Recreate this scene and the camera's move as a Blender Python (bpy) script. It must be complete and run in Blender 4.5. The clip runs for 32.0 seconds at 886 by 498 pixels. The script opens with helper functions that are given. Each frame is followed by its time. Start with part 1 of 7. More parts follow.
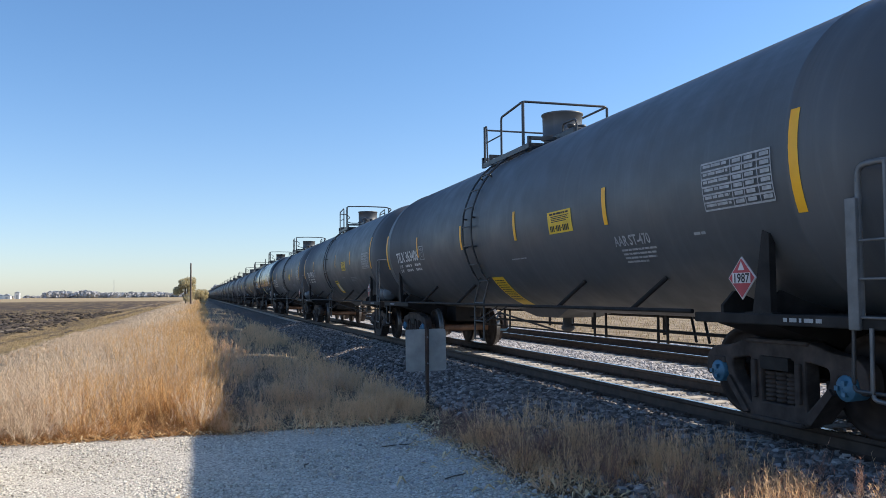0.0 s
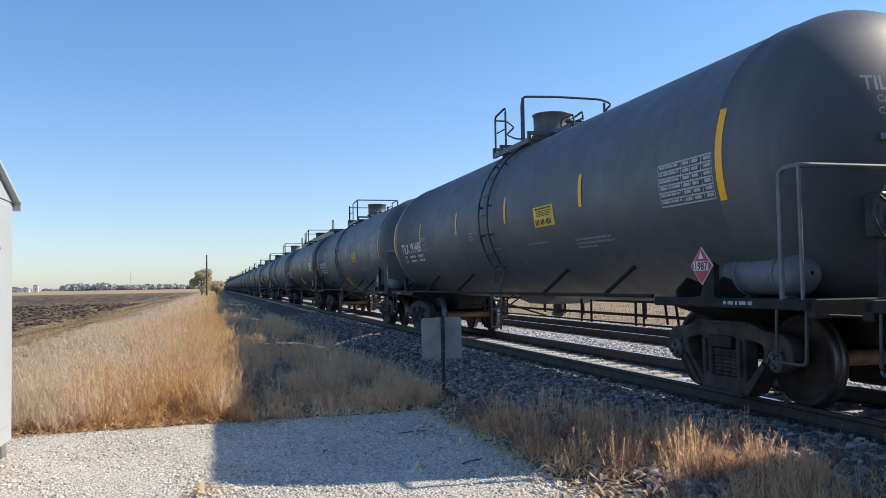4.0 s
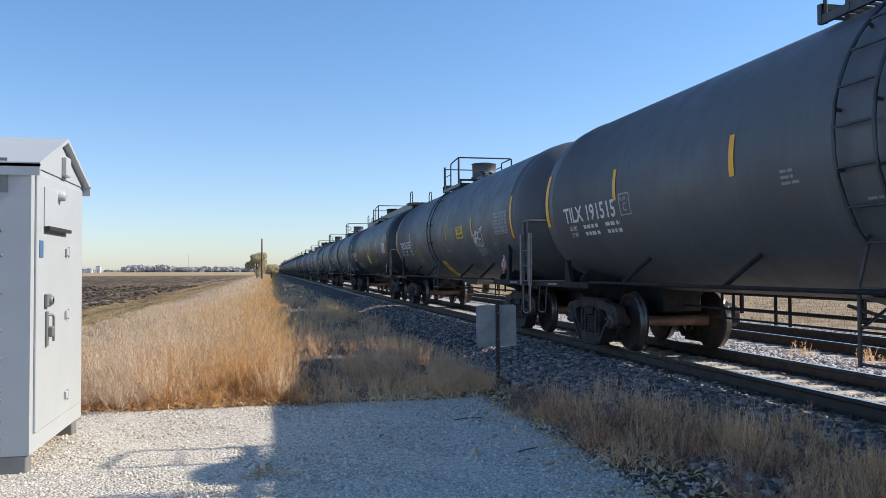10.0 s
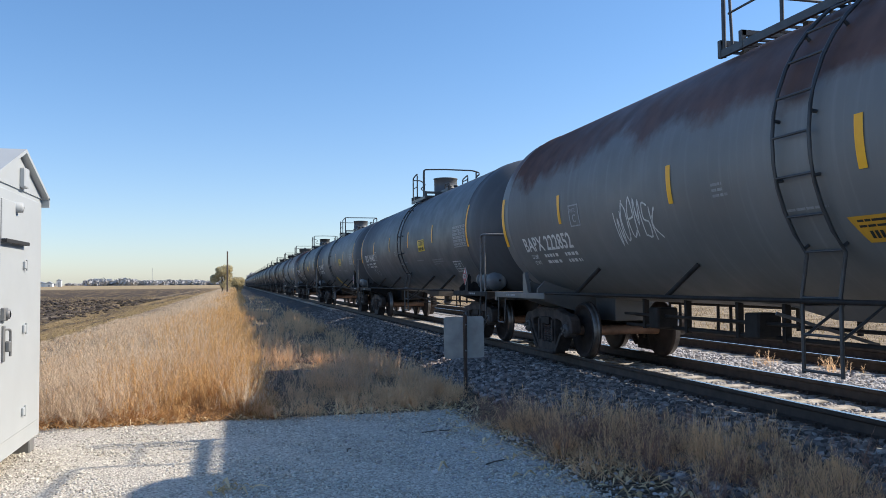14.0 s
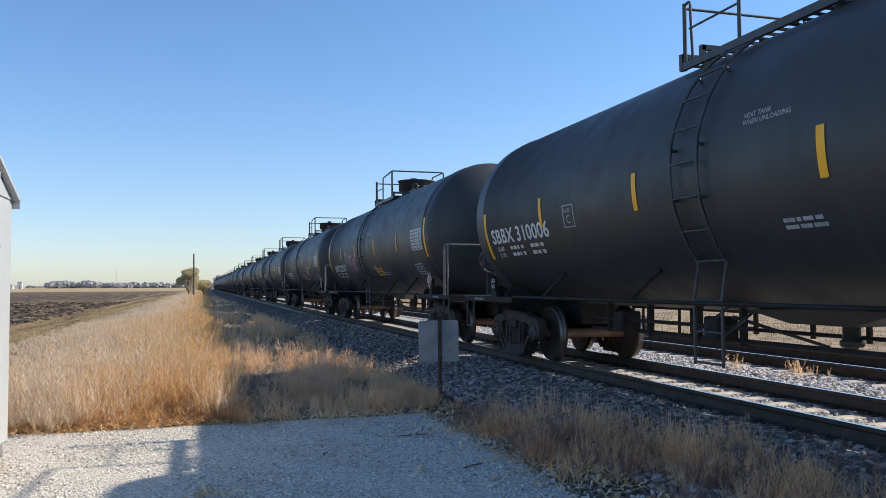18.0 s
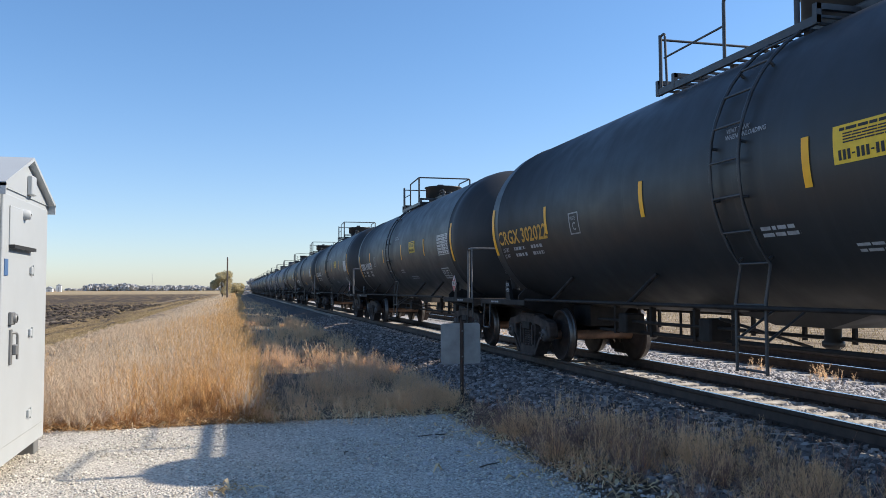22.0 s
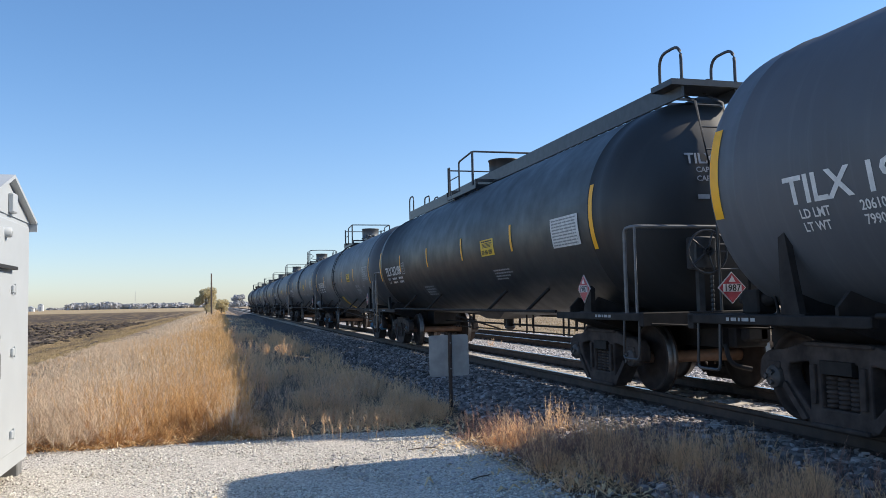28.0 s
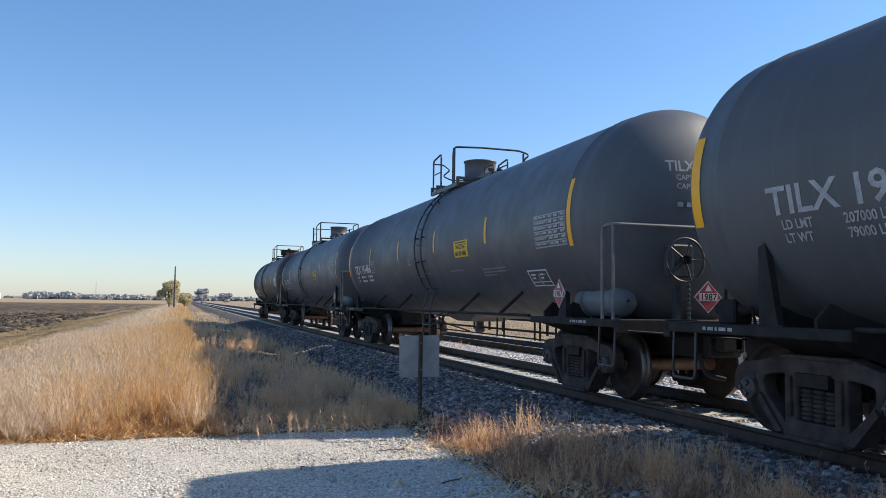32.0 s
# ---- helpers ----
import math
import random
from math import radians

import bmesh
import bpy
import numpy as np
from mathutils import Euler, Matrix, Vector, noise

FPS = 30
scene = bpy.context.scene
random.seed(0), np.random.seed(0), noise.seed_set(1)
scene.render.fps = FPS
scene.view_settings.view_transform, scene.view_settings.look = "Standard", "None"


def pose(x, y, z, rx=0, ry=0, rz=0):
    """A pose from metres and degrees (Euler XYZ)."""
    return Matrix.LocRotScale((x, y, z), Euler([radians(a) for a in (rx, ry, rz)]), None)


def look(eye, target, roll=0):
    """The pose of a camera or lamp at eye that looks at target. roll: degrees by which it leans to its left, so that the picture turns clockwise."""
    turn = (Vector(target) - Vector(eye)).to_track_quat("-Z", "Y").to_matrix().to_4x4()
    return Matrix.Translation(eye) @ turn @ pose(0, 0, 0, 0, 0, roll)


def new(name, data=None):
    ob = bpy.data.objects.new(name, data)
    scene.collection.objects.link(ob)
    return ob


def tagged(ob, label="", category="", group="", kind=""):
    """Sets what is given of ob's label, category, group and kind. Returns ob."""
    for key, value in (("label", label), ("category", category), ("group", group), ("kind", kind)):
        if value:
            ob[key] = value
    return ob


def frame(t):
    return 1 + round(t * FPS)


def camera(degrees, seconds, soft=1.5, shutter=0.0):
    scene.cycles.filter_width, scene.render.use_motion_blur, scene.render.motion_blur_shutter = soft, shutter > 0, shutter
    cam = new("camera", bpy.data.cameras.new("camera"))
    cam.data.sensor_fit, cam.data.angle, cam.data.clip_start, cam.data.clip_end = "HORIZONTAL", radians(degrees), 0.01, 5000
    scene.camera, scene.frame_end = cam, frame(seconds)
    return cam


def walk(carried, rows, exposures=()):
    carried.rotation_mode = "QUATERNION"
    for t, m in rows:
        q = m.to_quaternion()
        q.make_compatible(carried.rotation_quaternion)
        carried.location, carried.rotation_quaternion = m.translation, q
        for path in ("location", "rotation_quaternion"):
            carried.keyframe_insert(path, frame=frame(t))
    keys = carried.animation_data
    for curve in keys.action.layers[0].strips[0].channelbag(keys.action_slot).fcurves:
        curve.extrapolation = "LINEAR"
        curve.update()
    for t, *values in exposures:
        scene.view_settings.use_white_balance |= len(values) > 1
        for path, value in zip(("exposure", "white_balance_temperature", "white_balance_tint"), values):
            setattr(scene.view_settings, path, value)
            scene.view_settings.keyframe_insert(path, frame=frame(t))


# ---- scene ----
cam = camera(57.1, 32.0, 0.8)
PATH = [
    (0, (0.032, 0.468, 1.615), (0.6043, 2.3814, 1.7253), -0.48),
    (0.5, (0.034, 0.441, 1.607), (0.6087, 2.3526, 1.7245), -0.22),
    (1, (0.016, 0.464, 1.618), (0.5863, 2.3767, 1.7380), 0.07),
    (1.5, (0.010, 0.430, 1.611), (0.5717, 2.3455, 1.7301), 0.06),
    (2, (-0.005, 0.447, 1.616), (0.5495, 2.3647, 1.7305), 0.13),
    (2.5, (-0.004, 0.426, 1.611), (0.5475, 2.3450, 1.7192), 0.08),
    (3, (-0.014, 0.446, 1.617), (0.5381, 2.3656, 1.7163), -0.02),
    (3.5, (0.001, 0.403, 1.600), (0.5517, 2.3233, 1.6891), -0.71),
    (5.5, (-0.001, 0.379, 1.606), (0.5056, 2.3119, 1.6858), -0.64),
    (6, (-0.010, 0.389, 1.612), (0.4802, 2.3271, 1.6843), -0.50),
    (6.5, (-0.003, 0.381, 1.608), (0.4755, 2.3218, 1.6742), -0.50),
    (7, (-0.006, 0.408, 1.617), (0.4659, 2.3507, 1.6790), -0.46),
    (7.5, (-0.003, 0.396, 1.612), (0.4679, 2.3386, 1.6729), -0.55),
    (8, (-0.028, 0.416, 1.619), (0.4407, 2.3588, 1.6794), -0.45),
    (8.5, (-0.028, 0.394, 1.611), (0.4331, 2.3397, 1.6687), -0.57),
    (9, (-0.034, 0.418, 1.615), (0.4141, 2.3661, 1.6692), -0.71),
    (9.5, (-0.042, 0.384, 1.613), (0.3919, 2.3356, 1.6643), -0.53),
    (10, (-0.057, 0.392, 1.619), (0.3589, 2.3473, 1.6711), -0.21),
    (10.5, (-0.044, 0.373, 1.608), (0.3561, 2.3323, 1.6598), -0.24),
    (11, (-0.048, 0.401, 1.617), (0.3403, 2.3626, 1.6710), -0.37),
    (11.5, (-0.056, 0.369, 1.606), (0.3265, 2.3310, 1.6670), -0.13),
    (12, (-0.057, 0.396, 1.613), (0.3325, 2.3561, 1.6796), -0.07),
    (12.5, (-0.055, 0.385, 1.606), (0.3554, 2.3417, 1.6764), -0.10),
    (13, (-0.053, 0.428, 1.615), (0.3865, 2.3777, 1.6871), -0.32),
    (13.5, (-0.044, 0.408, 1.610), (0.4267, 2.3502, 1.6856), -0.32),
    (14, (-0.048, 0.424, 1.614), (0.4455, 2.3599, 1.6952), -0.46),
    (14.5, (-0.039, 0.396, 1.618), (0.4692, 2.3281, 1.7033), -0.70),
    (16.5, (-0.040, 0.394, 1.619), (0.5142, 2.3131, 1.7103), -0.43),
    (17, (-0.068, 0.431, 1.621), (0.4915, 2.3486, 1.7117), -0.33),
    (17.5, (-0.098, 0.412, 1.615), (0.4664, 2.3284, 1.7056), -0.29),
    (18, (-0.139, 0.435, 1.619), (0.4291, 2.3502, 1.7082), -0.29),
    (18.5, (-0.087, 0.340, 1.612), (0.4846, 2.2552, 1.6922), -0.62),
    (19, (-0.066, 0.272, 1.610), (0.5075, 2.1861, 1.6860), -0.69),
    (19.5, (-0.039, 0.213, 1.607), (0.5329, 2.1285, 1.6820), -0.96),
    (20, (-0.026, 0.180, 1.619), (0.5411, 2.0959, 1.7056), -0.69),
    (20.5, (-0.036, 0.192, 1.619), (0.5219, 2.1100, 1.7138), -0.58),
    (21, (-0.054, 0.212, 1.624), (0.4891, 2.1343, 1.7297), -0.02),
    (21.5, (-0.049, 0.215, 1.617), (0.4711, 2.1433, 1.7186), -0.19),
    (22, (-0.060, 0.224, 1.616), (0.4334, 2.1596, 1.7139), -0.18),
    (22.5, (-0.061, 0.205, 1.606), (0.4145, 2.1448, 1.7014), -0.12),
    (23, (-0.066, 0.215, 1.613), (0.4050, 2.1564, 1.7073), -0.15),
    (23.5, (-0.065, 0.218, 1.612), (0.4175, 2.1568, 1.7025), -0.52),
    (24, (-0.076, 0.234, 1.612), (0.4245, 2.1677, 1.7046), -0.45),
    (24.5, (-0.070, 0.250, 1.608), (0.4511, 2.1783, 1.6995), -0.76),
    (25, (-0.074, 0.296, 1.620), (0.4618, 2.2201, 1.7124), -0.94),
    (25.5, (-0.069, 0.265, 1.604), (0.4712, 2.1880, 1.6976), -1.15),
    (27.5, (-0.070, 0.249, 1.592), (0.4576, 2.1751, 1.7087), -1.19),
    (28, (-0.077, 0.266, 1.603), (0.4526, 2.1901, 1.7318), -1.18),
    (28.5, (-0.083, 0.253, 1.600), (0.4508, 2.1753, 1.7401), -0.92),
    (29, (-0.074, 0.288, 1.612), (0.4683, 2.2071, 1.7612), -0.54),
    (29.5, (-0.085, 0.290, 1.590), (0.4712, 2.2053, 1.7415), -0.02),
    (30, (-0.095, 0.347, 1.595), (0.4770, 2.2573, 1.7447), 0.56),
    (30.5, (-0.087, 0.361, 1.590), (0.4985, 2.2683, 1.7325), 0.88),
    (31, (-0.102, 0.415, 1.601), (0.4916, 2.3195, 1.7402), 0.97),
    (31.5, (-0.107, 0.402, 1.588), (0.4917, 2.3056, 1.7222), 0.86),
    (32, (-0.126, 0.436, 1.586), (0.4798, 2.3372, 1.7184), 0.73),
]
walk(cam, [(t, look(eye, target, roll)) for t, eye, target, roll in PATH], [(0.0, 0.62, 6550, 10), (32.0, 0.62, 6550, 10)])

# ---- light ----
SUN = Vector((0.808, -0.045, 0.588)).normalized()
sun = new("sun", bpy.data.lights.new("sun", "SUN"))
sun.data.energy, sun.data.angle, sun.data.color = 3.9, radians(0.55), (1.0, 0.90, 0.76)
sun.matrix_world = look((0, 0, 50), Vector((0, 0, 50)) - SUN)
world = bpy.data.worlds.new("sky")
scene.world = world
world.use_nodes = True
wn = world.node_tree
sky = wn.nodes.new("ShaderNodeTexSky")
sky.sky_type, sky.sun_disc = "NISHITA", False
sky.sun_elevation = math.asin(SUN.z)
sky.sun_rotation = math.atan2(SUN.x, SUN.y)
sky.altitude, sky.air_density, sky.dust_density, sky.ozone_density = 200, 1.0, 0.45, 3.4
tint = wn.nodes.new("ShaderNodeMix")
tint.data_type, tint.blend_type = "RGBA", "MULTIPLY"
tint.inputs[0].default_value = 1.0
# haze: whiter light low down, clear blue higher up
height = wn.nodes.new("ShaderNodeSeparateXYZ")
haze = wn.nodes.new("ShaderNodeValToRGB")
haze.color_ramp.interpolation = "EASE"
haze.color_ramp.elements[0].color = (0.81, 0.835, 0.94, 1)
haze.color_ramp.elements[1].position, haze.color_ramp.elements[1].color = 0.34, (0.685, 0.865, 1.0, 1)
wn.links.new(wn.nodes.new("ShaderNodeTexCoord").outputs["Generated"], height.inputs[0])
wn.links.new(height.outputs["Z"], haze.inputs[0])
wn.links.new(haze.outputs[0], tint.inputs[7])
wn.links.new(sky.outputs[0], tint.inputs[6])
wn.links.new(tint.outputs[2], wn.nodes["Background"].inputs[0])
wn.nodes["Background"].inputs[1].default_value = 0.12

# ---- plan: x to the east of the camera, y up the line, z up; rail top at ZR ----
ZR = 0.324
TRACK_X, TRACK2_X = 6.42, 10.48
SPEED, CAR_LENGTH = 22.5, 18.1


# ---- materials ----
def material(name):
    m = bpy.data.materials.new(name)
    m.use_nodes = True
    t = m.node_tree
    return m, t, t.nodes["Principled BSDF"]


def node(t, kind, **kw):
    n = t.nodes.new(kind)
    for k, v in kw.items():
        if k in n.inputs:
            n.inputs[k].default_value = v
    return n


def ramp(t, fac, stops):
    n = t.nodes.new("ShaderNodeValToRGB")
    e = n.color_ramp.elements
    while len(e) < len(stops):
        e.new(0.5)
    for i, (p, c) in enumerate(stops):
        e[i].position, e[i].color = p, (*c, 1)
    t.links.new(fac, n.inputs[0])
    return n.outputs[0]


def noise_tex(t, vec, scale, detail=4.0, rough=0.55):
    n = node(t, "ShaderNodeTexNoise", Scale=scale, Detail=detail, Roughness=rough)
    if vec is not None:
        t.links.new(vec, n.inputs["Vector"])
    return n.outputs["Fac"]


def math_node(t, op, a, b=None, clamp=False):
    n = t.nodes.new("ShaderNodeMath")
    n.operation, n.use_clamp = op, clamp
    for i, v in enumerate((a, b)):
        if v is None:
            continue
        if isinstance(v, (int, float)):
            n.inputs[i].default_value = v
        else:
            t.links.new(v, n.inputs[i])
    return n.outputs[0]


def mix(t, fac, a, b, blend="MIX"):
    n = t.nodes.new("ShaderNodeMix")
    n.data_type, n.blend_type = "RGBA", blend
    for i, v in ((0, fac), (6, a), (7, b)):
        if isinstance(v, (int, float)):
            n.inputs[i].default_value = v
        elif isinstance(v, tuple):
            n.inputs[i].default_value = (*v, 1)
        else:
            t.links.new(v, n.inputs[i])
    return n.outputs[2]


def bump(t, b, height, strength, distance):
    n = node(t, "ShaderNodeBump", Strength=strength, Distance=distance)
    t.links.new(height, n.inputs["Height"])
    t.links.new(n.outputs[0], b.inputs["Normal"])


def object_vec(t):
    return t.nodes.new("ShaderNodeTexCoord").outputs["Object"]


def plain(name, colour, rough=0.6, metal=0.0, vary=0.25, scale=6.0, grain=0.002):
    """A painted or bare surface with patchy tone and a fine grain."""
    m, t, b = material(name)
    v = object_vec(t)
    n = noise_tex(t, v, scale, 6)
    lo = tuple(c * (1 - vary) for c in colour)
    hi = tuple(min(1, c * (1 + vary)) for c in colour)
    t.links.new(ramp(t, n, [(0.3, lo), (0.7, hi)]), b.inputs["Base Color"])
    b.inputs["Roughness"].default_value, b.inputs["Metallic"].default_value = rough, metal
    if grain:
        bump(t, b, noise_tex(t, v, scale * 14, 3), 0.35, grain)
    return m


def tank_paint(name, colour, rough, rust=0.0, belly_tone=(0.046, 0.033, 0.026), white=0.0):
    """Painted tank steel: faded patches, rain streaks, a dark brown belly, rust where worn."""
    m, t, b = material(name)
    v = object_vec(t)
    big = noise_tex(t, v, 0.5, 5)
    col = ramp(t, big, [(0.3, tuple(c * 0.86 for c in colour)), (0.72, tuple(c * 1.16 for c in colour))])
    sm = t.nodes.new("ShaderNodeMapping")
    sm.inputs["Scale"].default_value = (0.6, 9.0, 0.45)
    t.links.new(v, sm.inputs["Vector"])
    streak = noise_tex(t, sm.outputs[0], 1.0, 5, 0.65)
    sfac = math_node(t, "MULTIPLY", math_node(t, "SUBTRACT", streak, 0.52, True), 1.6, True)
    col = mix(t, sfac, col, tuple(min(1, c * 1.5 + 0.012) for c in colour))
    sep = t.nodes.new("ShaderNodeSeparateXYZ")
    t.links.new(v, sep.inputs[0])
    # dark brown tone that grows towards the belly, with an uneven edge
    low = math_node(t, "SUBTRACT", 1.32, sep.outputs["Z"])
    belly_fac = math_node(t, "MULTIPLY", math_node(t, "ADD", low, math_node(t, "MULTIPLY", big, 0.5)), 0.75, True)
    col = mix(t, math_node(t, "MULTIPLY", belly_fac, 0.72), col, belly_tone)
    if rust:
        patch = noise_tex(t, v, 0.55, 7, 0.62)
        top = math_node(t, "MULTIPLY", math_node(t, "SUBTRACT", sep.outputs["Z"], 2.75), 0.55)
        rf = math_node(t, "MULTIPLY", math_node(t, "ADD", math_node(t, "SUBTRACT", patch, 0.62), math_node(t, "MINIMUM", top, 0.55)), 7.0, True)
        rc = ramp(t, noise_tex(t, v, 3.0, 6), [(0.3, (0.07, 0.034, 0.024)), (0.7, (0.13, 0.062, 0.04))])
        col = mix(t, math_node(t, "MULTIPLY", rf, rust), col, rc)
    if white:
        wp = noise_tex(t, v, 1.1, 6, 0.7)
        wf = math_node(t, "MULTIPLY", math_node(t, "SUBTRACT", wp, 0.6), 6.0, True)
        col = mix(t, math_node(t, "MULTIPLY", wf, white), col, (0.34, 0.33, 0.31))
    t.links.new(col, b.inputs["Base Color"])
    rr = ramp(t, noise_tex(t, v, 2.2, 5), [(0.3, (rough * 0.85,) * 3), (0.7, (min(1, rough * 1.2),) * 3)])
    t.links.new(rr, b.inputs["Roughness"])
    # weld seams round the barrel and a fine orange peel
    saw = math_node(t, "PINGPONG", math_node(t, "ADD", sep.outputs["Y"], 20.0), 1.22)
    seam = math_node(t, "MULTIPLY", math_node(t, "SUBTRACT", 0.02, saw), 40, True)
    hgt = math_node(t, "ADD", math_node(t, "MULTIPLY", seam, 0.35), math_node(t, "MULTIPLY", noise_tex(t, v, 1.4, 3), 1.0))
    bump(t, b, hgt, 0.22, 0.009)
    return m


def leafy(name, dark, light, rough=0.85, scale=0.35, trans=0.0):
    """Dry stalks and leaves: each piece its own tone, stands of them in patches."""
    m, t, b = material(name)
    g = t.nodes.new("ShaderNodeNewGeometry")
    v = object_vec(t)
    fac = math_node(t, "ADD", math_node(t, "MULTIPLY", g.outputs["Random Per Island"], 0.6), math_node(t, "MULTIPLY", noise_tex(t, v, scale, 4), 0.55))
    mid = tuple((a + c) / 2 for a, c in zip(dark, light))
    t.links.new(ramp(t, fac, [(0.2, dark), (0.5, mid), (0.85, light)]), b.inputs["Base Color"])
    b.inputs["Roughness"].default_value = rough
    b.inputs["Specular IOR Level"].default_value = 0.2
    if trans:
        tr = t.nodes.new("ShaderNodeBsdfTranslucent")
        tr.inputs[0].default_value = (*light, 1)
        ms = t.nodes.new("ShaderNodeMixShader")
        ms.inputs[0].default_value = trans
        t.links.new(b.outputs[0], ms.inputs[1])
        t.links.new(tr.outputs[0], ms.inputs[2])
        t.links.new(ms.outputs[0], t.nodes["Material Output"].inputs[0])
    return m


def stony(name, stops, rough=0.9, scale=30.0):
    m, t, b = material(name)
    g = t.nodes.new("ShaderNodeNewGeometry")
    v = object_vec(t)
    fac = math_node(t, "ADD", math_node(t, "MULTIPLY", g.outputs["Random Per Island"], 0.75), math_node(t, "MULTIPLY", noise_tex(t, v, scale, 4), 0.25))
    t.links.new(ramp(t, fac, stops), b.inputs["Base Color"])
    b.inputs["Roughness"].default_value = rough
    bump(t, b, noise_tex(t, v, scale * 4, 4), 0.5, 0.004)
    return m


def ground_material():
    """One sheet: limestone gravel pad, straw litter, tilled field, ballast bed, dry grass beyond the line."""
    m, t, b = material("ground_cover")
    v = object_vec(t)
    sep = t.nodes.new("ShaderNodeSeparateXYZ")
    t.links.new(v, sep.inputs[0])
    x, y = sep.outputs["X"], sep.outputs["Y"]
    wob = math_node(t, "MULTIPLY", math_node(t, "SUBTRACT", noise_tex(t, v, 1.3, 5), 0.5), 1.6)
    wob2 = math_node(t, "MULTIPLY", math_node(t, "SUBTRACT", noise_tex(t, v, 0.25, 4), 0.5), 3.0)

    def step(value, edge, width, up=True):
        s = math_node(t, "DIVIDE", math_node(t, "SUBTRACT", value, edge), width)
        s = math_node(t, "ADD", s, 0.5, True)
        return s if up else math_node(t, "SUBTRACT", 1.0, s)

    def cells(scale):
        n = node(t, "ShaderNodeTexVoronoi", Scale=scale)
        t.links.new(v, n.inputs["Vector"])
        return n

    fine = cells(48.0)
    gravel = ramp(t, fine.outputs["Color"], [(0.0, (0.27, 0.24, 0.20)), (0.3, (0.55, 0.495, 0.425)), (0.6, (0.71, 0.65, 0.565)), (1.0, (0.90, 0.84, 0.755))])
    gaps = math_node(t, "MULTIPLY", math_node(t, "SUBTRACT", fine.outputs["Distance"], 0.5), 2.2, True)
    gravel = mix(t, gaps, gravel, (0.26, 0.235, 0.195))
    gravel = mix(t, math_node(t, "MULTIPLY", noise_tex(t, v, 0.6, 5), 0.4), gravel, (0.60, 0.55, 0.46))
    litter = ramp(t, noise_tex(t, v, 16, 8, 0.7), [(0.36, (0.04, 0.028, 0.02)), (0.54, (0.26, 0.20, 0.145)), (0.70, (0.58, 0.46, 0.32))])
    # tilled soil with straw, rows along the line
    rm = t.nodes.new("ShaderNodeMapping")
    rm.inputs["Scale"].default_value = (1.1, 0.05, 1)
    t.links.new(v, rm.inputs["Vector"])
    rows = noise_tex(t, rm.outputs[0], 1.0, 5, 0.6)
    soil = ramp(t, noise_tex(t, v, 3.2, 9, 0.8), [(0.36, (0.018, 0.013, 0.011)), (0.5, (0.066, 0.048, 0.036)), (0.64, (0.19, 0.14, 0.095))])
    straw = ramp(t, noise_tex(t, v, 6.0, 8, 0.78), [(0.36, (0.06, 0.040, 0.023)), (0.5, (0.34, 0.235, 0.11)), (0.64, (0.64, 0.47, 0.24))])
    near_edge = math_node(t, "MULTIPLY", math_node(t, "ADD", x, 9.5), 0.26, True)
    sfac = math_node(t, "MULTIPLY", math_node(t, "ADD", math_node(t, "SUBTRACT", rows, 0.51), math_node(t, "MULTIPLY", near_edge, 0.15)), 6.5, True)
    field = mix(t, math_node(t, "MULTIPLY", sfac, 0.85), soil, straw)
    # a pale wheel track that runs with the rows
    furrow = math_node(t, "ABSOLUTE", math_node(t, "ADD", math_node(t, "ADD", x, 9.6), math_node(t, "MULTIPLY", wob2, 0.25)))
    ffac = math_node(t, "MULTIPLY", math_node(t, "SUBTRACT", 0.45, furrow), 2.2, True)
    ffac = math_node(t, "MULTIPLY", ffac, ramp(t, noise_tex(t, v, 3.0, 6, 0.7), [(0.38, (0, 0, 0)), (0.55, (1, 1, 1))]))
    field = mix(t, ffac, field, (0.42, 0.34, 0.24))
    tan = ramp(t, noise_tex(t, v, 0.05, 6, 0.6), [(0.3, (0.30, 0.22, 0.12)), (0.7, (0.46, 0.36, 0.22))])
    # farther off more of the stubble still stands
    field = mix(t, math_node(t, "MULTIPLY", step(math_node(t, "ADD", y, math_node(t, "MULTIPLY", wob2, 20)), 230.0, 160.0), 0.4), field, (0.20, 0.14, 0.085))
    field = mix(t, step(math_node(t, "ADD", y, math_node(t, "MULTIPLY", wob2, 14)), 330.0, 30.0), field, tan)
    stone = cells(22.0)
    # one stone twice: the train's shade is in the shoulder's colour, bed2 stays pale
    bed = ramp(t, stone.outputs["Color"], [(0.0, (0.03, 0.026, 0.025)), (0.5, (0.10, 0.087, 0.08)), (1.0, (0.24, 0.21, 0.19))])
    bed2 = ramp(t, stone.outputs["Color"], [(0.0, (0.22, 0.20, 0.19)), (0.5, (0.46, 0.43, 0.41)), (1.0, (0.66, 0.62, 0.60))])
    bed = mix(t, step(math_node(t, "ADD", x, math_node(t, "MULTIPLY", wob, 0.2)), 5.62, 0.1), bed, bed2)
    col = mix(t, step(math_node(t, "ADD", x, math_node(t, "MULTIPLY", wob, 0.35)), -5.35, 0.5, False), litter, field)
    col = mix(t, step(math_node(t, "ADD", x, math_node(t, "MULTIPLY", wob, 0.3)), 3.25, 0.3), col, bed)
    pale_tan = ramp(t, noise_tex(t, v, 0.7, 7, 0.7), [(0.35, (0.22, 0.155, 0.095)), (0.65, (0.48, 0.375, 0.25))])
    col = mix(t, step(math_node(t, "ADD", x, wob), 13.9, 0.8), col, pale_tan)
